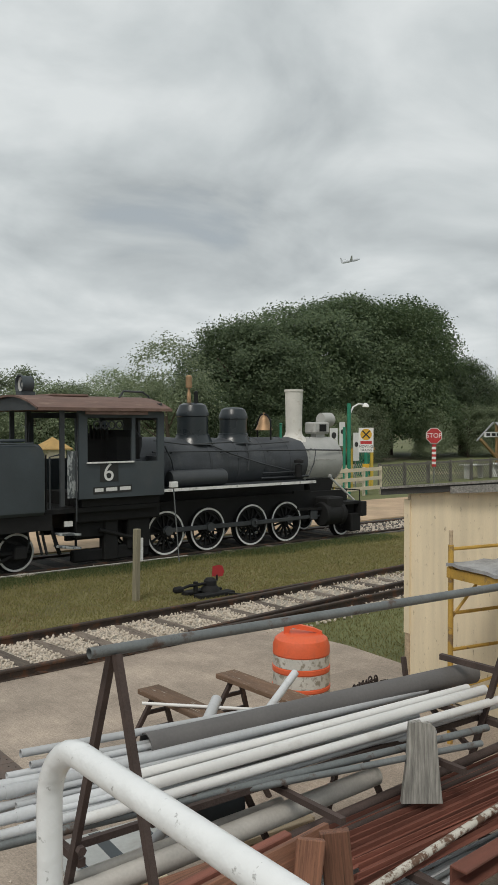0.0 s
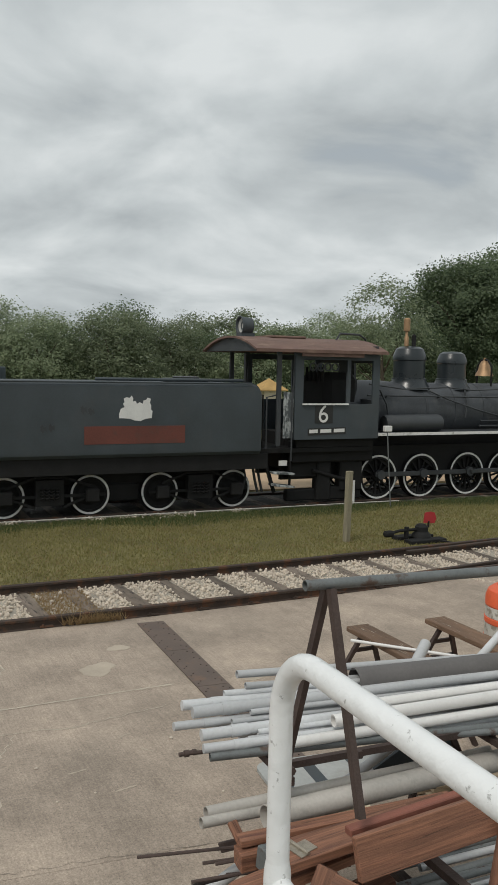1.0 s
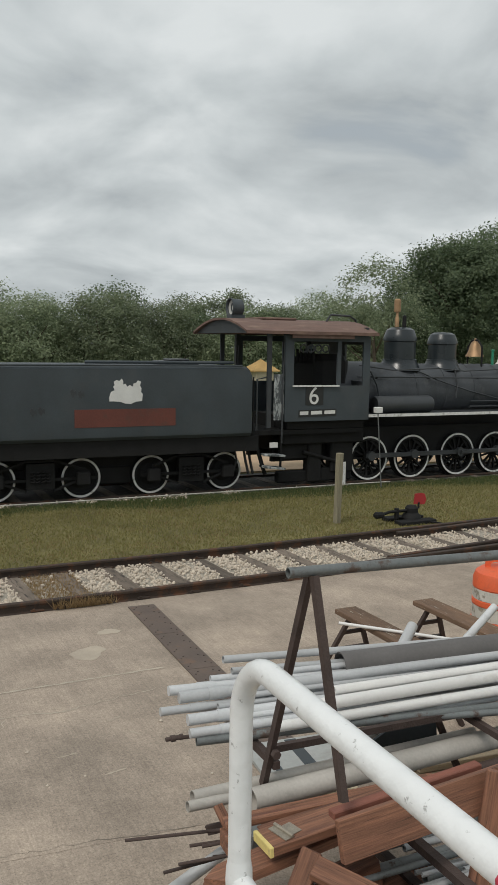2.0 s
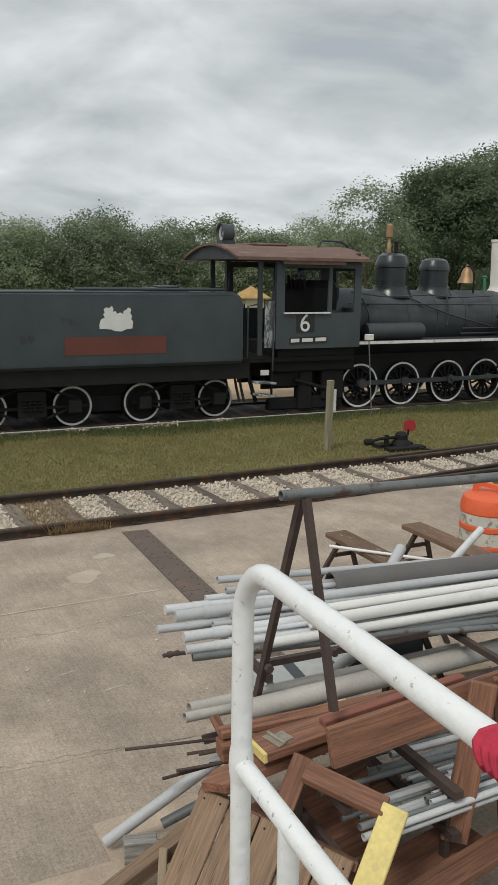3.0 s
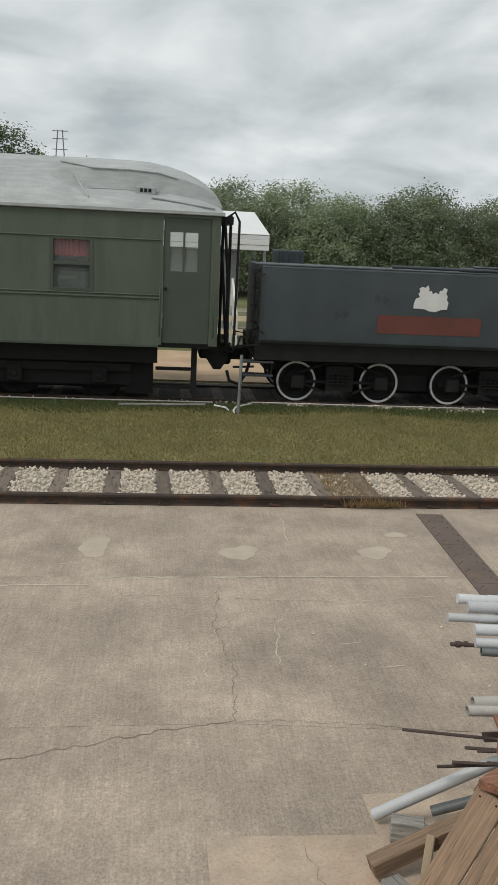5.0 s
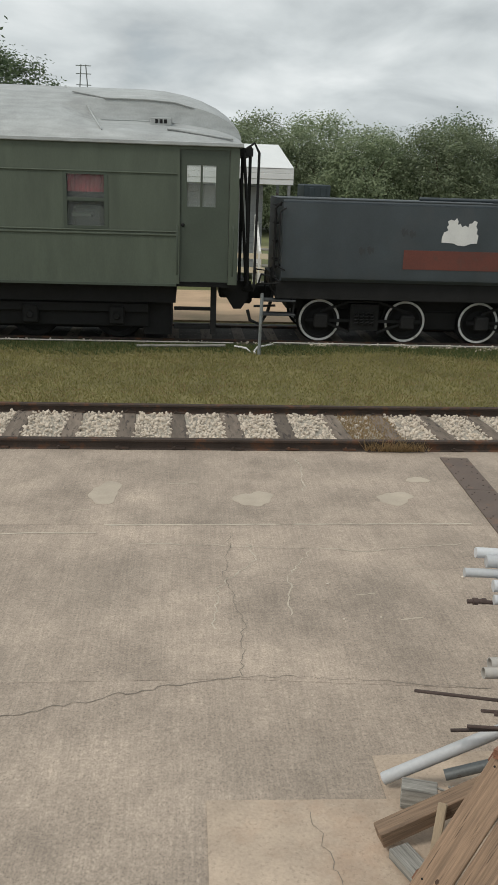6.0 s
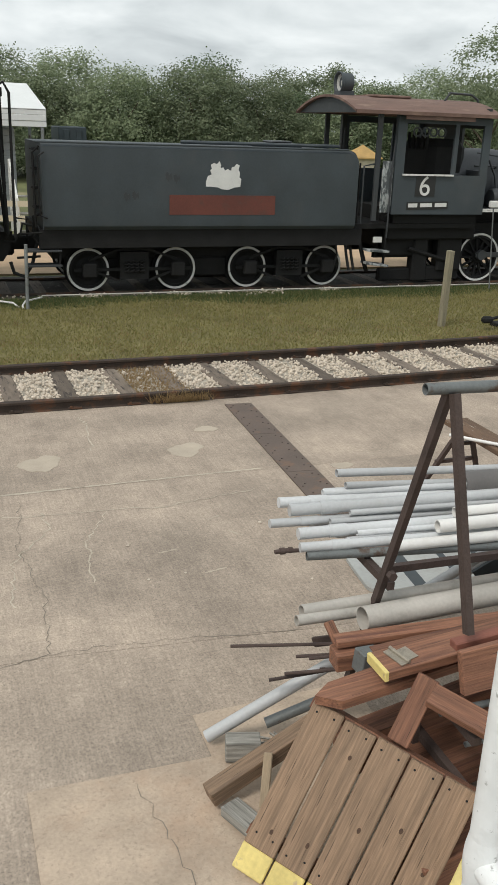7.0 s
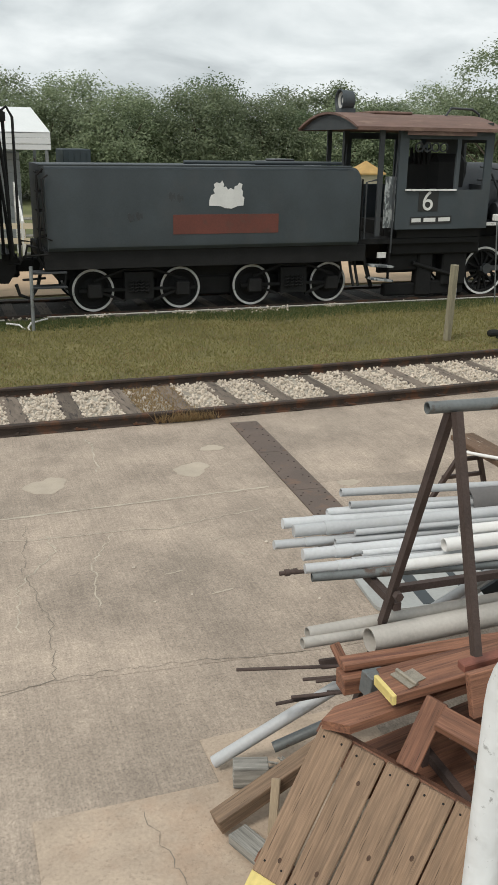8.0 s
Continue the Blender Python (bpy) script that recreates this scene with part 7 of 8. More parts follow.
tube(bm, [(-0.38, 0.46, 0.06), (-0.20, 0.3, 0.06), (-0.10, 0.1, 0.0)], 0.016, 8)
part("conduit_bend", bm, M_PVCW, stand)
bm = BM()
tube(bm, [(0.3, 0.7, 0.06), (0.0, 0.35, 0.07), (-0.07, 0.1, 0.05), (-0.06, 0.0, 0.0)], 0.016, 8)
part("conduit_bend", bm, M_PVCW, stand)

# ---- crossing and fences ----


def sign_post(name, where, h, material, label, category="sign", r=0.04):
    s = thing(name, where, label, category)
    bm = BM()
    tube(bm, [(0, 0, 0), (0, 0, h)], r, 10)
    part("post", bm, material, s)
    return s


FACE = -50.0
sg = thing("stop_sign", (33.7, 27.0, -0.02), "red octagonal stop sign on a striped post", "road sign", rz=FACE)
bm = BM()
tube(bm, [(0, 0.03, 0), (0, 0.03, 2.6)], 0.03, 8)
part("post", bm, M_STEELG, sg)
bm = BM()
prism(bm, [(0.375 * math.cos(radians(22.5 + 45 * k)) / math.cos(radians(22.5)), 2.02 + 0.375 * math.sin(radians(22.5 + 45 * k)) / math.cos(radians(22.5)) + 0.0) for k in range(8)], 0.006, Matrix.Translation((0, -0.004, 0.28)))
part("white_border", bm, M_SIGNWHITE, sg)
bm = BM()
prism(bm, [(0.35 * math.cos(radians(22.5 + 45 * k)) / math.cos(radians(22.5)), 2.30 + 0.35 * math.sin(radians(22.5 + 45 * k)) / math.cos(radians(22.5))) for k in range(8)], 0.006, Matrix.Translation((0, -0.014, 0)))
part("red_face", bm, M_SIGNRED, sg)
lettering("stop_lettering", "STOP", 0.31, Matrix.Translation((0, -0.018, 2.30)) @ Matrix.Rotation(radians(90), 4, "X"), M_SIGNWHITE, sg)
for k in range(9):
    bm = BM()
    box(bm, (-0.10, -0.01, 0.80 + k * 0.12), (0.10, 0.004, 0.92 + k * 0.12))
    part("stripe", bm, M_SIGNRED if k % 2 == 0 else M_SIGNWHITE, sg)
sg = thing("crossing_sign", (26.25, 24.5, -0.02), "white warning sign for moving trains on a green post", "road sign", rz=FACE + 6)
bm = BM()
tube(bm, [(0, 0.05, 0), (0, 0.05, 2.4)], 0.07, 10)
part("post", bm, M_POSTGREEN, sg)
bm = BM()
box(bm, (-0.30, -0.02, 1.72), (0.30, 0.0, 2.72))
part("panel", bm, M_SIGNWHITE, sg)
bm = BM()
lathe(bm, [(0, 0), (0.23, 0), (0.23, 0.006), (0, 0.006)], 28, Matrix.Translation((0, -0.021, 2.45)) @ Matrix.Rotation(radians(90), 4, "X"))
part("yellow_disc", bm, M_SIGNYEL, sg)
bm = BM()
beam(bm, (-0.15, -0.030, 2.30), (0.15, -0.030, 2.60), 0.004, 0.05, (-1, 0, 1))
beam(bm, (-0.15, -0.033, 2.60), (0.15, -0.033, 2.30), 0.004, 0.05, (1, 0, 1))
part("crossbuck_mark", bm, M_SIGNBLACK, sg)
bm = BM()
box(bm, (-0.23, -0.026, 2.06), (0.23, -0.021, 2.18))
part("red_strip", bm, M_SIGNRED, sg)
lettering("warning_lettering", "MOVING\nTRAINS", 0.145, Matrix.Translation((0, -0.023, 1.88)) @ Matrix.Rotation(radians(90), 4, "X"), M_SIGNBLACK, sg)
bm = BM()
box(bm, (-0.14, -0.03, 1.0), (0.14, -0.01, 1.25))
part("small_plate", bm, M_SIGNYEL, sg)
lamp = sign_post("platform_lamp", (25.77, 25.0, -0.02), 3.72, M_POSTGREEN, "green lamp post with a white gooseneck lamp", "street lamp", 0.08)
bm = BM()
tube(bm, [(0.06, 0, 3.3), (0.25, 0, 3.58), (0.5, -0.05, 3.7), (0.75, -0.1, 3.68)], 0.035, 8)
part("gooseneck", bm, M_SIGNWHITE, lamp)
bm = BM()
lathe(bm, [(0.05, 0.12), (0.12, 0.06), (0.15, -0.03), (0.13, -0.05), (0, -0.06)], 14, Matrix.Translation((0.85, -0.12, 3.62)))
part("shade", bm, M_SIGNWHITE, lamp)
sign_post("green_post", (25.50, 25.0, -0.02), 2.75, M_POSTGREEN, "short green steel post beside the lamp", "post", 0.06)
for x, z0, z1, w in ((25.85, 1.9, 2.7, 0.45), (26.35, 1.95, 2.95, 0.32), (27.2, 1.3, 2.5, 0.35)):
    s = sign_post("notice_board", (x, 26.0, -0.02), z1, M_STEELG, "white notice board on a steel post", "notice board", 0.03)
    bm = BM()
    box(bm, (-w / 2, -0.05, z0), (w / 2, -0.03, z1))
    part("board", bm, M_SIGNWHITE, s)
    bm = BM()
    lathe(bm, [(0, 0), (w * 0.3, 0), (w * 0.3, 0.006), (0, 0.006)], 20, Matrix.Translation((0, -0.052, (z0 + z1) / 2 + 0.1)) @ Matrix.Rotation(radians(90), 4, "X"))
    part("black_ring", bm, M_SIGNBLACK, s)
gate = thing("yellow_gate_frame", (24.2, 26.3, -0.02), "yellow timber entry frame with green mesh panel", "gate")
for x in (0.0, 2.1, 3.0, 4.3):
    bm = BM()
    box(bm, (x - 0.07, -0.07, 0), (x + 0.07, 0.07, 1.8))
    part("post", bm, M_POSTYEL, gate)
bm = BM()
box(bm, (-0.2, -0.05, 1.72), (4.5, 0.05, 1.85))
part("top_beam", bm, M_TIMBER, gate)
for x in (0.5, 1.0, 1.5):
    bm = BM()
    box(bm, (x - 0.1, -0.055, 1.74), (x + 0.1, -0.051, 1.83))
    part("plain_letter_bar", bm, M_SIGNYEL, gate)
for k in range(10):
    for s_ in (-1, 1):
        bm = BM()
        x = 3.05 + k * 0.13
        beam(bm, (x, 0, 0.6 if s_ > 0 else 1.65), (min(x + 0.5, 4.25), 0, 1.65 if s_ > 0 else 0.6), 0.02, 0.02, (0, 1, 0))
        part("mesh_bar", bm, M_POSTGREEN, gate)


def rail_fence(name, p, q, posts, z_list, material, label, pt=0.09, h=1.15):
    p, q = Vector(p), Vector(q)
    f = thing(name, tuple(p), label, "fence")
    d = q - p
    for k in range(posts):
        c = d * (k / (posts - 1))
        bm = BM()
        box(bm, (c.x - pt / 2, c.y - pt / 2, c.z), (c.x + pt / 2, c.y + pt / 2, c.z + h))
        part("post", bm, material, f)
    for z in z_list:
        bm = BM()
        beam(bm, (0, -0.06, z), (d.x, d.y - 0.06, d.z + z), 0.03, 0.14)
        part("board", bm, material, f)
    return f


rail_fence("board_fence", (22.2, 23.6, -0.02), (26.9, 24.3, -0.02), 5, (0.3, 0.68, 1.05), M_CREAMRAIL, "cream painted three-board fence")
rail_fence("board_fence", (24.6, 25.4, -0.02), (28.6, 26.8, -0.02), 4, (0.35, 0.7, 1.05), M_CREAMRAIL, "cream painted three-board fence")
rail_fence("board_fence", (0.3, 23.8, -0.02), (3.4, 23.4, -0.02), 4, (0.5, 0.86), M_CREAMRAIL, "cream board fence behind the coach", 0.08, 0.95)
lat = thing("lattice_fence", (29.6, 26.8, -0.02), "grey weathered lattice fence panels", "fence")
for k in range(9):
    x, y = k * 1.9, k * 0.15
    bm = BM()
    box(bm, (x - 0.06, y - 0.06, 0), (x + 0.06, y + 0.06, 1.08))
    part("post", bm, M_FENCE, lat)
    bm = BM()
    beam(bm, (x, y, 0.98), (x + 1.9, y + 0.15, 0.98), 0.05, 0.09)
    part("rail", bm, M_FENCE, lat)
    bm = BM()
    for j in range(10):
        for s_ in (0, 1):
            x0 = x + j * 0.19
            x1 = min(x0 + 0.85, x + 1.9)
            t = (x1 - x0) / 0.85
            z0, z1 = (0.08, 0.08 + 0.85 * t) if s_ else (0.93, 0.93 - 0.85 * t)
            beam(bm, (x0, y + 0.01 * s_, z0), (x1, y + 0.07 * t + 0.01 * s_, z1), 0.012, 0.04, (0, 0, 1))
    tagged(part("lattice_panel", bm, M_FENCE, lat), kind="stuff")
pav = thing("picnic_pavilion", (51.4, 36.0, -0.02), "open timber pavilion with a tin gable roof and sign", "pavilion", rz=-4)
bm = BM()
prism(bm, [(-1.7, 1.75), (0, 3.0), (0.1, 2.92), (0, 2.88), (-1.7, 1.67)], 0.1)
vs = [bm.verts.new(p) for p in ((-0.1, -0.2, 2.98), (5.3, -0.2, 2.98), (4.4, -2.6, 1.10), (-0.3, -2.6, 1.10), (-0.1, -0.2, 2.92), (5.3, -0.2, 2.92), (4.4, -2.6, 1.04), (-0.3, -2.6, 1.04))]
for q in ((0, 1, 2, 3), (4, 5, 6, 7), (0, 1, 5, 4), (1, 2, 6, 5), (2, 3, 7, 6), (3, 0, 4, 7)):
    bm.faces.new([vs[i] for i in q])
part("roof", bm, M_TIN, pav)
bm = BM()
box(bm, (-1.4, -0.35, 1.95), (1.2, -0.3, 2.3))
part("sign_board", bm, M_SIGNWHITE, pav, "white name board with plain bars")
bm = BM()
for k in range(4):
    box(bm, (-1.2 + 0.55 * k, -0.36, 2.03), (-0.8 + 0.55 * k, -0.352, 2.22))
part("plain_letter_bar", bm, M_SIGNBLACK, pav)
for a, b in (((0.1, -0.2, 0.0), (0.1, -0.2, 2.9)), ((0.1, -0.2, 0.5), (-1.6, -0.2, 1.8)), ((0.1, -0.2, 0.5), (2.2, -0.2, 1.95)), ((4.2, -2.4, 0.0), (4.2, -2.4, 1.2)), ((-0.1, -2.4, 0.0), (-0.1, -2.4, 1.2))):
    bm = BM()
    beam(bm, a, b, 0.16, 0.16, (0, 1, 0))
    part("timber_post", bm, M_TIMBER, pav)
for x in (38.5, 41.0, 44.0):
    t = thing("picnic_table", (x, 28.2, -0.05), "white picnic table beyond the fence", "table", "picnic tables")
    bm = BM()
    box(bm, (-0.8, -0.35, 0.70), (0.8, 0.35, 0.75))
    part("tabletop", bm, M_SIGNWHITE, t)
    for sx in (-0.6, 0.6):
        bm = BM()
        beam(bm, (sx, 0, 0), (sx, 0, 0.7), 0.08, 0.3, (0, 1, 0))
        part("leg", bm, M_SIGNWHITE, t)

# ---- carport and hut behind the train ----
cp = thing("carport", (0, 24.8, -0.02), "white ribbed metal carport", "carport")
for z0, z1, off in ((2.66, 2.80, 0.0), (2.805, 2.95, 0.012), (2.955, 3.09, 0.0)):
    bm = BM()
    box(bm, (-6.0, -off, z0), (3.31, 0.02, z1), None, 0.006)
    part("side_sheet", bm, M_CANOPY, cp)
bm = BM()
vs = [bm.verts.new(p) for p in ((-6.0, 0.0, 3.10), (3.31, 0.0, 3.10), (3.02, 1.6, 3.74), (-6.0, 1.6, 3.74), (-6.0, 0.0, 3.07), (3.31, 0.0, 3.07), (3.02, 1.6, 3.71), (-6.0, 1.6, 3.71))]
for q in ((0, 1, 2, 3), (4, 5, 6, 7), (0, 1, 5, 4), (1, 2, 6, 5), (2, 3, 7, 6), (3, 0, 4, 7)):
    bm.faces.new([vs[i] for i in q])
part("roof_slope", bm, M_CANOPY, cp)
bm = BM()
vs = [bm.verts.new(p) for p in ((-6.0, 1.602, 3.74), (3.02, 1.602, 3.74), (3.31, 3.2, 3.10), (-6.0, 3.2, 3.10), (-6.0, 1.602, 3.71), (3.02, 1.602, 3.71), (3.31, 3.2, 3.07), (-6.0, 3.2, 3.07))]
for q in ((0, 1, 2, 3), (4, 5, 6, 7), (0, 1, 5, 4), (1, 2, 6, 5), (2, 3, 7, 6), (3, 0, 4, 7)):
    bm.faces.new([vs[i] for i in q])
part("roof_slope", bm, M_CANOPY, cp)
for x in (3.2, 0.2, -3.0, -5.9):
    for y in (0.05, 3.1):
        bm = BM()
        box(bm, (x - 0.04, y - 0.04, 0), (x + 0.04, y + 0.04, 2.65))
        part("post", bm, M_STEELG, cp)
office = thing("grey_cabin", (0, 25.6, -0.02), "pale grey clapboard cabin under the carport", "cabin")
for k in range(14):
    bm = BM()
    box(bm, (-5.5, -0.012, 0.2 + 0.17 * k), (2.56, 0.03, 0.2 + 0.17 * k + 0.165), None, 0.006)
    part("clapboard", bm, M_CABIN, office)
for lo, hi in (((2.53, 0.031, 0.2), (2.56, 1.9, 2.58)), ((-5.5, 1.87, 0.2), (2.529, 1.9, 2.58)), ((-5.5, 0.031, 2.58), (2.56, 1.9, 2.62))):
    bm = BM()
    box(bm, lo, hi)
    part("wall", bm, M_CABIN, office)
stairs = thing("porch_stairs", (2.35, 23.55, -0.02), "weathered timber porch steps with white railings", "stairs")
for k in range(5):
    bm = BM()
    box(bm, (0.0, 0.32 * k, 0.19 * k + 0.14), (0.95, 0.32 * k + 0.30, 0.19 * k + 0.18), None, 0.006)
    part("tread", bm, M_GREYWOOD, stairs)
for x in (0.0, 0.95):
    bm = BM()
    beam(bm, (x, -0.05, 0.02), (x, 1.6, 0.98), 0.05, 0.22, (0, 0, 1))
    part("stringer", bm, M_GREYWOOD, stairs)
    bm = BM()
    beam(bm, (x, -0.05, 0.95), (x, 1.6, 1.82), 0.06, 0.08, (0, 0, 1))
    part("railing", bm, M_WHITE, stairs)
    for y, z0, z1 in ((-0.05, 0.0, 0.98), (0.78, 0.48, 1.40), (1.6, 0.0, 1.84)):
        bm = BM()
        box(bm, (x - 0.04, y - 0.04, z0), (x + 0.04, y + 0.04, z1))
        part("baluster", bm, M_WHITE, stairs)
bin_ = thing("storage_container", (3.9, 27.0, -0.02), "dark blue steel storage container", "container")
bm = BM()
box(bm, (0, 0, 0), (0.8, 1.6, 2.68), None, 0.03)
part("body", bm, M_BLUEBOX, bin_)
for k in range(2):
    bm = BM()
    box(bm, (0.15 + 0.35 * k, -0.03, 0.1), (0.30 + 0.35 * k, -0.002, 2.6), None, 0.008)
    part("rib", bm, M_BLUEBOX, bin_)
hut = thing("ticket_hut", (20.0, 40.0, -0.05), "small yellow hut with a tan pyramid roof", "hut")
bm = BM()
box(bm, (-0.5, -0.5, 0), (0.5, 0.5, 1.7))
part("wall", bm, M_CREAMRAIL, hut)
bm = BM()
lathe(bm, [(1.05, 1.62), (1.05, 1.68), (0, 2.25)], 4, Matrix.Rotation(radians(45), 4, "Z"))
part("roof", bm, M_HUTROOF, hut)

# ---- airliner, far off in the sky ----
air = thing("airliner", (412.0, 400.0, 109.5), "small white airliner in the sky", "airplane", rz=-20)
bm = BM()
lathe(bm, [(0, -7.0), (0.25, -6.8), (0.8, -5.2), (0.85, 4.5), (0.4, 6.6), (0, 7.2)], 14, Matrix.Rotation(radians(14), 4, "Y").inverted() @ ALONG_X)
part("fuselage", bm, M_PLANE, air)
for s_ in (-1, 1):
    bm = BM()
    prism(bm, [(1.5, 0), (-0.5, 0), (-2.5, 6.5), (-1.6, 6.5)], 0.15, Matrix.Rotation(radians(-70 * s_), 4, "X") @ Matrix.Translation((0, 0, 0)))
    part("wing", bm, M_PLANE, air)
bm = BM()
prism(bm, [(-5.0, -1.2), (-6.8, -1.4), (-7.6, 1.6), (-6.8, 1.6)], 0.15)
part("tail_fin", bm, M_PLANE, air)

# ---- trees ----
rs = np.random.RandomState(5)


def crown_mesh(name, blobs, count, size, material, seed, flat=0.9):
    """Leaf sprays clustered on the skins of several rounded masses."""
    r = np.random.RandomState(seed)
    vol = np.array([b[3] * b[4] * b[5] for b in blobs]) ** 0.67
    pick = r.choice(len(blobs), count // 36, p=vol / vol.sum())
    cs = []
    for i in pick:
        cx, cy, cz, rx, ry, rz_ = blobs[i]
        d = r.normal(size=3)
        d /= np.linalg.norm(d)
        if d[2] < -0.75:
            d[2] = -d[2]
        k = r.uniform(0.72, 1.04) + 0.10 * math.sin(3 * d[0] + 5 * d[2] + seed)
        cs.append((cx + d[0] * rx * k, cy + d[1] * ry * k, cz + d[2] * rz_ * k))
    cs = np.array(cs)
    P = np.repeat(cs, 36, axis=0) + r.normal(size=(len(cs) * 36, 3)) * size * np.array([3.4, 3.4, 2.2])
    n = len(P)
    out = P - P.mean(axis=0)
    out /= np.linalg.norm(out, axis=1)[:, None]
    up = out * 0.55 + np.array([0.0, 0.0, 0.75]) + r.normal(size=(n, 3)) * 0.55
    up /= np.linalg.norm(up, axis=1)[:, None]
    a = np.cross(up, r.normal(size=(n, 3)))
    a /= np.linalg.norm(a, axis=1)[:, None]
    b = np.cross(up, a)
    b /= np.linalg.norm(b, axis=1)[:, None]
    s = size * r.uniform(0.5, 1.25, size=(n, 1))
    q = np.stack([P - a * s, P - b * s * 0.55, P + a * s, P + b * s * 0.55], axis=1).reshape(-1, 3)
    me = bpy.data.meshes.new(name)
    me.from_pydata(q.tolist(), [], np.arange(n * 4).reshape(-1, 4).tolist())
    me.materials.append(material)
    return me


def trunk_mesh(h, r0, seed, limbs=5):
    r = random.Random(seed)
    bm = BM()
    tube(bm, [(0, 0, -0.3), (r.uniform(-0.1, 0.1), 0, h * 0.4), (r.uniform(-0.3, 0.3), r.uniform(-0.3, 0.3), h * 0.75)], r0, 8, True, r0 * 0.35)
    for k in range(limbs):
        a = 2 * math.pi * k / limbs + r.uniform(-0.4, 0.4)
        z = h * r.uniform(0.25, 0.55)
        L = h * r.uniform(0.25, 0.42)
        tube(bm, [(0, 0, z), (math.cos(a) * L * 0.5, math.sin(a) * L * 0.5, z + L * 0.45), (math.cos(a) * L, math.sin(a) * L, z + L * 0.8)], r0 * 0.4, 6, True, r0 * 0.12)
    return finish(bm, "trunk", M_BARK)


def tree(where, crown, trunk, label, rz=0.0, s=1.0, group="", name="tree"):
    t = thing(name, where, label, "tree", group, rz=rz)
    t.scale = (s, s, s)
    share("trunk", trunk, t, Matrix())
    share("crown", crown, t, Matrix())
    return t


oak1 = crown_mesh("crown", [(-1, 0, 7.2, 8.5, 6, 5.0), (-7, -1, 5.6, 5.0, 5, 4.6), (6.0, -1, 8.3, 5.5, 5, 4.6), (1, -3, 4.0, 9, 5, 3.6), (1.5, 0, 10.2, 3.6, 3.5, 2.6), (-9.5, 0, 7.6, 2.6, 2.4, 2.2), (9.5, -1, 9.8, 2.8, 2.6, 2.6), (-4, -3.5, 8.2, 3, 2.5, 2.4), (3.5, -4.5, 6.4, 3.4, 2.2, 2.4)], 190000, 0.122, M_LEAF, 1)
oak2 = crown_mesh("crown", [(0, 0, 6.0, 6, 5, 5.0), (3.5, 0, 4.6, 4.5, 4, 4.0), (-3, -1, 4.2, 4, 4, 3.8), (1, -2.5, 6.6, 2.6, 2, 2.2), (-1.5, 0, 8.6, 2.6, 2.4, 2.0)], 80000, 0.118, M_LEAF, 2)
oakt = trunk_mesh(10, 0.55, 3, 7)
smallt = trunk_mesh(5.0, 0.16, 4, 6)
tree((51.5, 52, 0), oak1, oakt, "large dark green oak with a broad ragged crown", 0, 1.06, name="oak_tree")
tree((60.5, 54, 0), oak2, oakt, "tall dark green oak beside the large one", 40, 1.12, name="oak_tree")
tree((40.5, 50, 0), oak2, oakt, "rounded dark green oak", 100, 0.92, name="oak_tree")
tree((66.5, 50, 0), oak2, oakt, "lower dark green oak", 200, 0.78, name="oak_tree")
row = [crown_mesh("crown", [(0, 0, 3.1, 2.6, 2.3, 2.5), (1.3, -0.4, 2.0, 2.0, 1.8, 1.9), (-1.4, 0.2, 2.3, 1.9, 1.8, 2.0), (0, -0.8, 1.1, 2.4, 1.5, 1.1), (0.7, 0, 4.5, 1.2, 1.1, 1.2), (-1.2, 0, 3.9, 1.0, 1.0, 1.2)], 20000, 0.078, m, 10 + k) for k, m in enumerate((M_LEAF2, M_LEAF, M_LEAF2, M_LEAF2))]
airy = crown_mesh("crown", [(0, 0, 5.2, 2.2, 2.0, 2.4), (1.4, 0, 4.0, 1.5, 1.4, 1.6), (-1.5, 0, 4.2, 1.4, 1.4, 1.6)], 3600, 0.085, M_LEAF2, 31)
g2 = random.Random(3)
x = -26.0
while x < 36:
    k = g2.randrange(4)
    tree((x, 47 + g2.uniform(-1.5, 3.0), -0.1), row[k], smallt, "bushy green tree in the woodland edge", g2.uniform(0, 360), g2.uniform(0.79, 1.05), "woodland edge")
    x += g2.uniform(1.7, 2.5)
x = -30.0
while x < 40:
    tree((x, 54 + g2.uniform(-1.5, 2.0), -0.1), row[g2.randrange(4)], smallt, "taller green tree behind the woodland edge", g2.uniform(0, 360), g2.uniform(0.99, 1.19), "woodland edge")
    x += g2.uniform(3.0, 4.5)
tree((29.0, 43, -0.1), airy, smallt, "airy light green sapling with thin foliage", 0, 1.08, name="sapling_tree")
tree((31.0, 46, -0.1), airy, smallt, "airy light green sapling with thin foliage", 120, 1.15, name="sapling_tree")
tree((-9.6, 44, -0.1), oak2, oakt, "tall green tree behind the coach", 30, 0.74, name="oak_tree")
tree((-13.6, 42, -0.1), oak2, oakt, "tall green tree behind the coach", 130, 1.02, name="oak_tree")
for x, y, s in ((70, 47, 1.3), (74, 48, 1.45), (79, 50, 1.7), (84, 52, 1.75), (90, 54, 1.6), (96, 52, 1.5), (44, 44, 0.7), (48, 45, 0.8), (56, 45, 0.75), (62, 46, 0.8), (38, 43, 0.6), (66, 45, 0.9)):
    tree((x, y, -0.1), row[g2.randrange(4)], smallt, "bushy green tree along the far fence", g2.uniform(0, 360), s, "far bushes")
tower = thing("transmission_tower", (-21.5, 200.0, 0), "thin lattice transmission tower far away", "pylon")
for s_ in (-1, 1):
    bm = BM()
    beam(bm, (s_ * 2.2, 0, 0), (s_ * 0.5, 0, 24.2), 0.22, 0.22, (0, 1, 0))
    part("leg", bm, M_STEELG, tower)
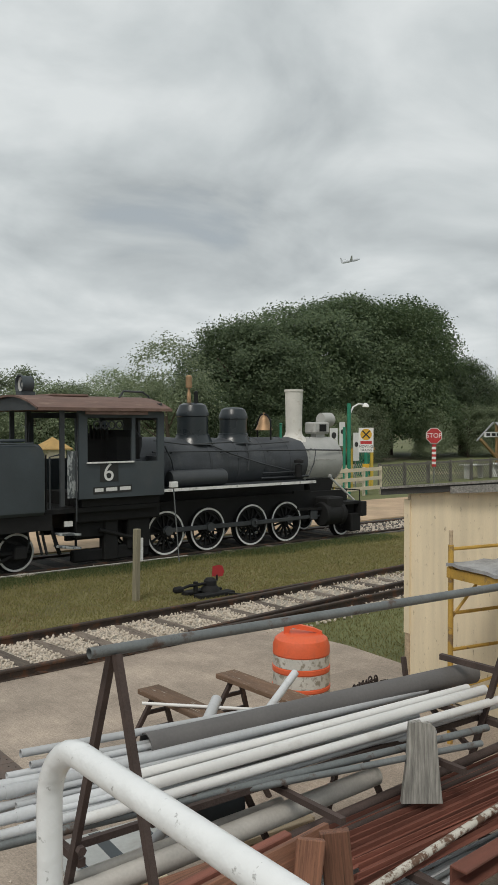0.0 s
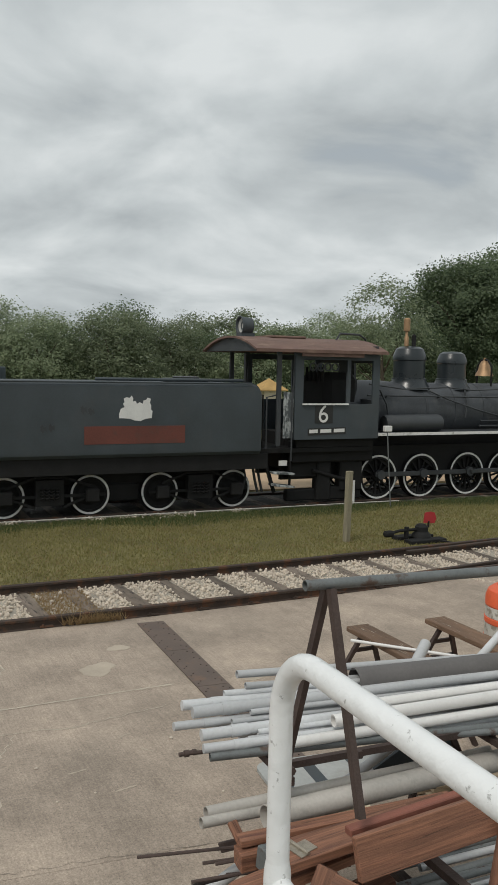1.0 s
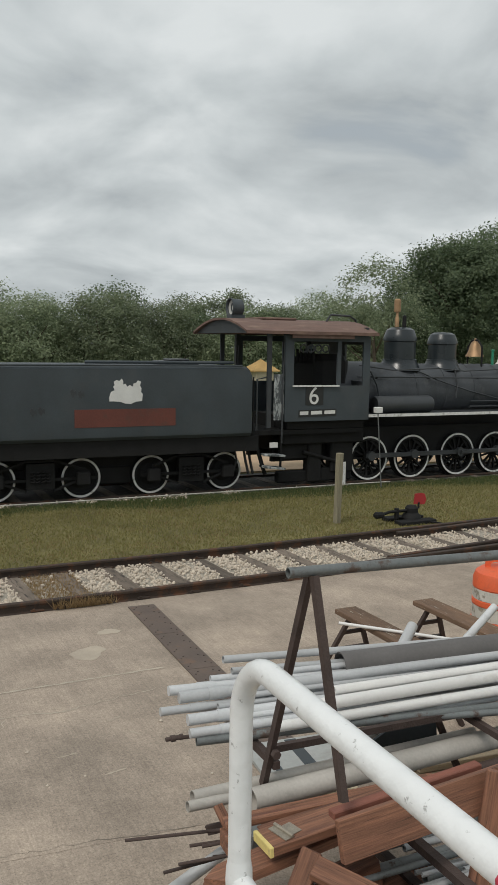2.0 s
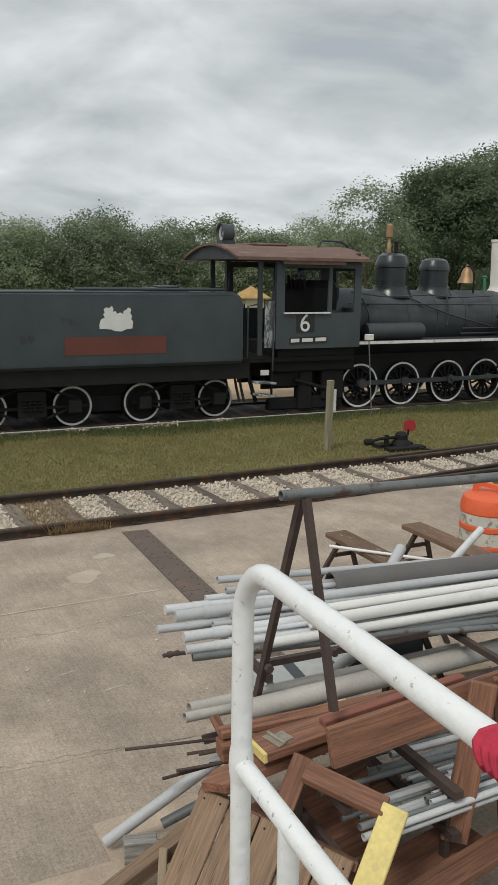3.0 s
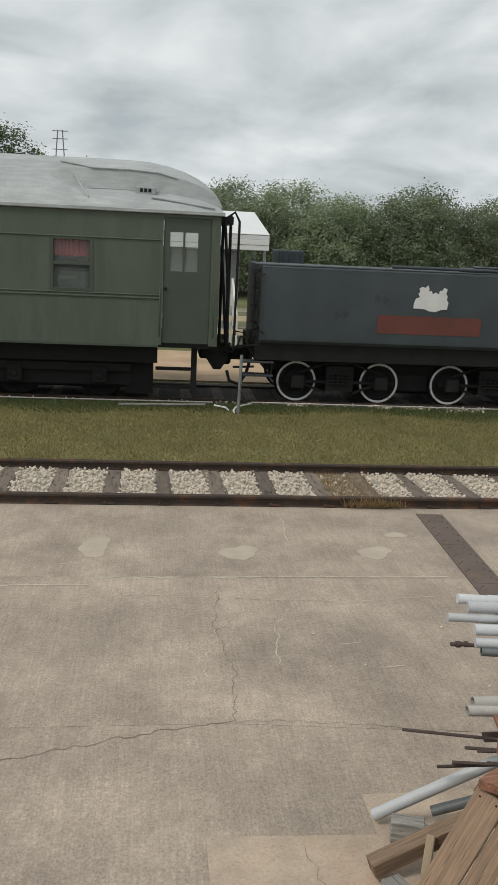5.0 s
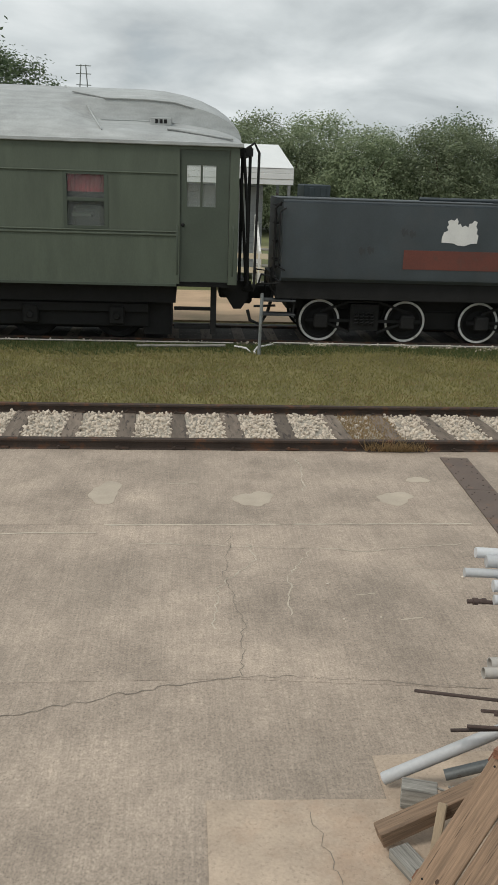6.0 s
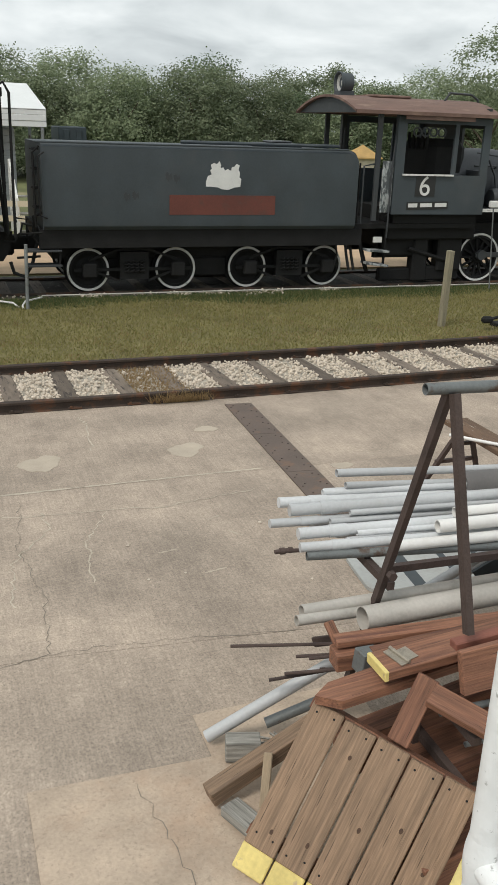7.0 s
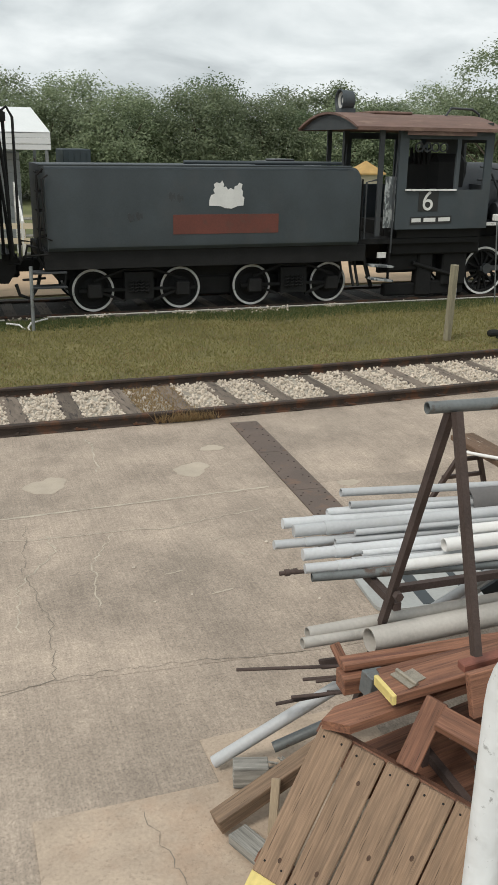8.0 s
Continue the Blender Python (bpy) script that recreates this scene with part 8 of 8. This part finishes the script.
for z in (18, 20.2, 22.4, 24.0):
    bm = BM()
    beam(bm, (-1.6, 0, z), (1.6, 0, z), 0.16, 0.16)
    part("cross_arm", bm, M_STEELG, tower)

# ---- grass ----


def blades(name, n, fx, fy, keep, hmin, hmax, w, material, label, seed, z=0.012):
    r = np.random.RandomState(seed)
    X, Y = r.uniform(*fx, n), r.uniform(*fy, n)
    k = keep(X, Y)
    X, Y = X[k], Y[k]
    n = len(X)
    a = r.uniform(0, 6.28, n)
    h = r.uniform(hmin, hmax, n)
    lean = r.normal(size=(n, 2)) * 0.5 * h[:, None]
    dx_, dy_ = np.cos(a) * w, np.sin(a) * w
    q = np.stack([np.stack([X - dx_, Y - dy_, np.full(n, z)], 1), np.stack([X + dx_, Y + dy_, np.full(n, z)], 1), np.stack([X + lean[:, 0], Y + lean[:, 1], z + h], 1)], 1).reshape(-1, 3)
    me = bpy.data.meshes.new(name)
    me.from_pydata(q.tolist(), [], np.arange(n * 3).reshape(-1, 3).tolist())
    me.materials.append(material)
    return tagged(new(name, me), label, "grass", kind="stuff")


drift = np.vectorize(bend_smooth)
blades("lawn_grass", 150000, (-6, 20), (11.05, 15.42), lambda X, Y: (Y > 11.06 + drift(X)) & (Y < 15.3 + 0.1 * np.sin(X * 3.1) * np.cos(X * 1.7)), 0.018, 0.05, 0.007, M_GRASS, "short mown green grass with yellowed tips", 1)
blades("yard_grass", 7000, (8.33, 11.5), (6.8, 9.5), lambda X, Y: X > 8.36 + 0.05 * np.sin(Y * 9), 0.02, 0.055, 0.006, M_GRASS, "rough grass beside the shed", 2, -0.05)
blades("weeds", 500, (2.35, 3.1), (9.325, 9.365), lambda X, Y: np.abs(X - 2.75) < 0.12 + 0.25 * np.abs(np.sin(X * 40)), 0.05, 0.16, 0.005, M_STRAW, "dry weeds at the edge of the rail", 3)
blades("straw", 2600, (2.3, 2.95), (9.5, 10.8), lambda X, Y: X > 0, 0.01, 0.05, 0.006, M_STRAW, "dry straw in one bay of the track", 4, 0.0)
# taller blades by the train; their dark green includes painted shade
blades("edge_grass", 60000, (-6, 17), (14.2, 15.45), lambda X, Y: (Y < 15.36 + 0.07 * np.sin(X * 5.3) * np.cos(X * 2.1)) & (Y > 14.75 + 0.30 * np.sin(X * 1.3) * np.cos(X * 0.47 + 1) + 0.25 * np.cos(X * 37.0 + Y * 23.0)), 0.03, 0.085, 0.007, M_LUSHSHADE, "taller lush grass along the display track, coloured darker for shade", 5)
blades("dry_grass", 46000, (-6, 20), (11.05, 14.6), lambda X, Y: np.sin(X * 1.9 + 2 * np.sin(Y * 2.3)) * np.cos(Y * 3.1 + X * 0.7) + 0.5 * np.sin(X * 7.1 + Y * 5.0) - 0.35 * (Y - 11.8) > -0.1, 0.012, 0.035, 0.006, M_STRAW, "dry yellowed blades in worn patches of the lawn", 6)
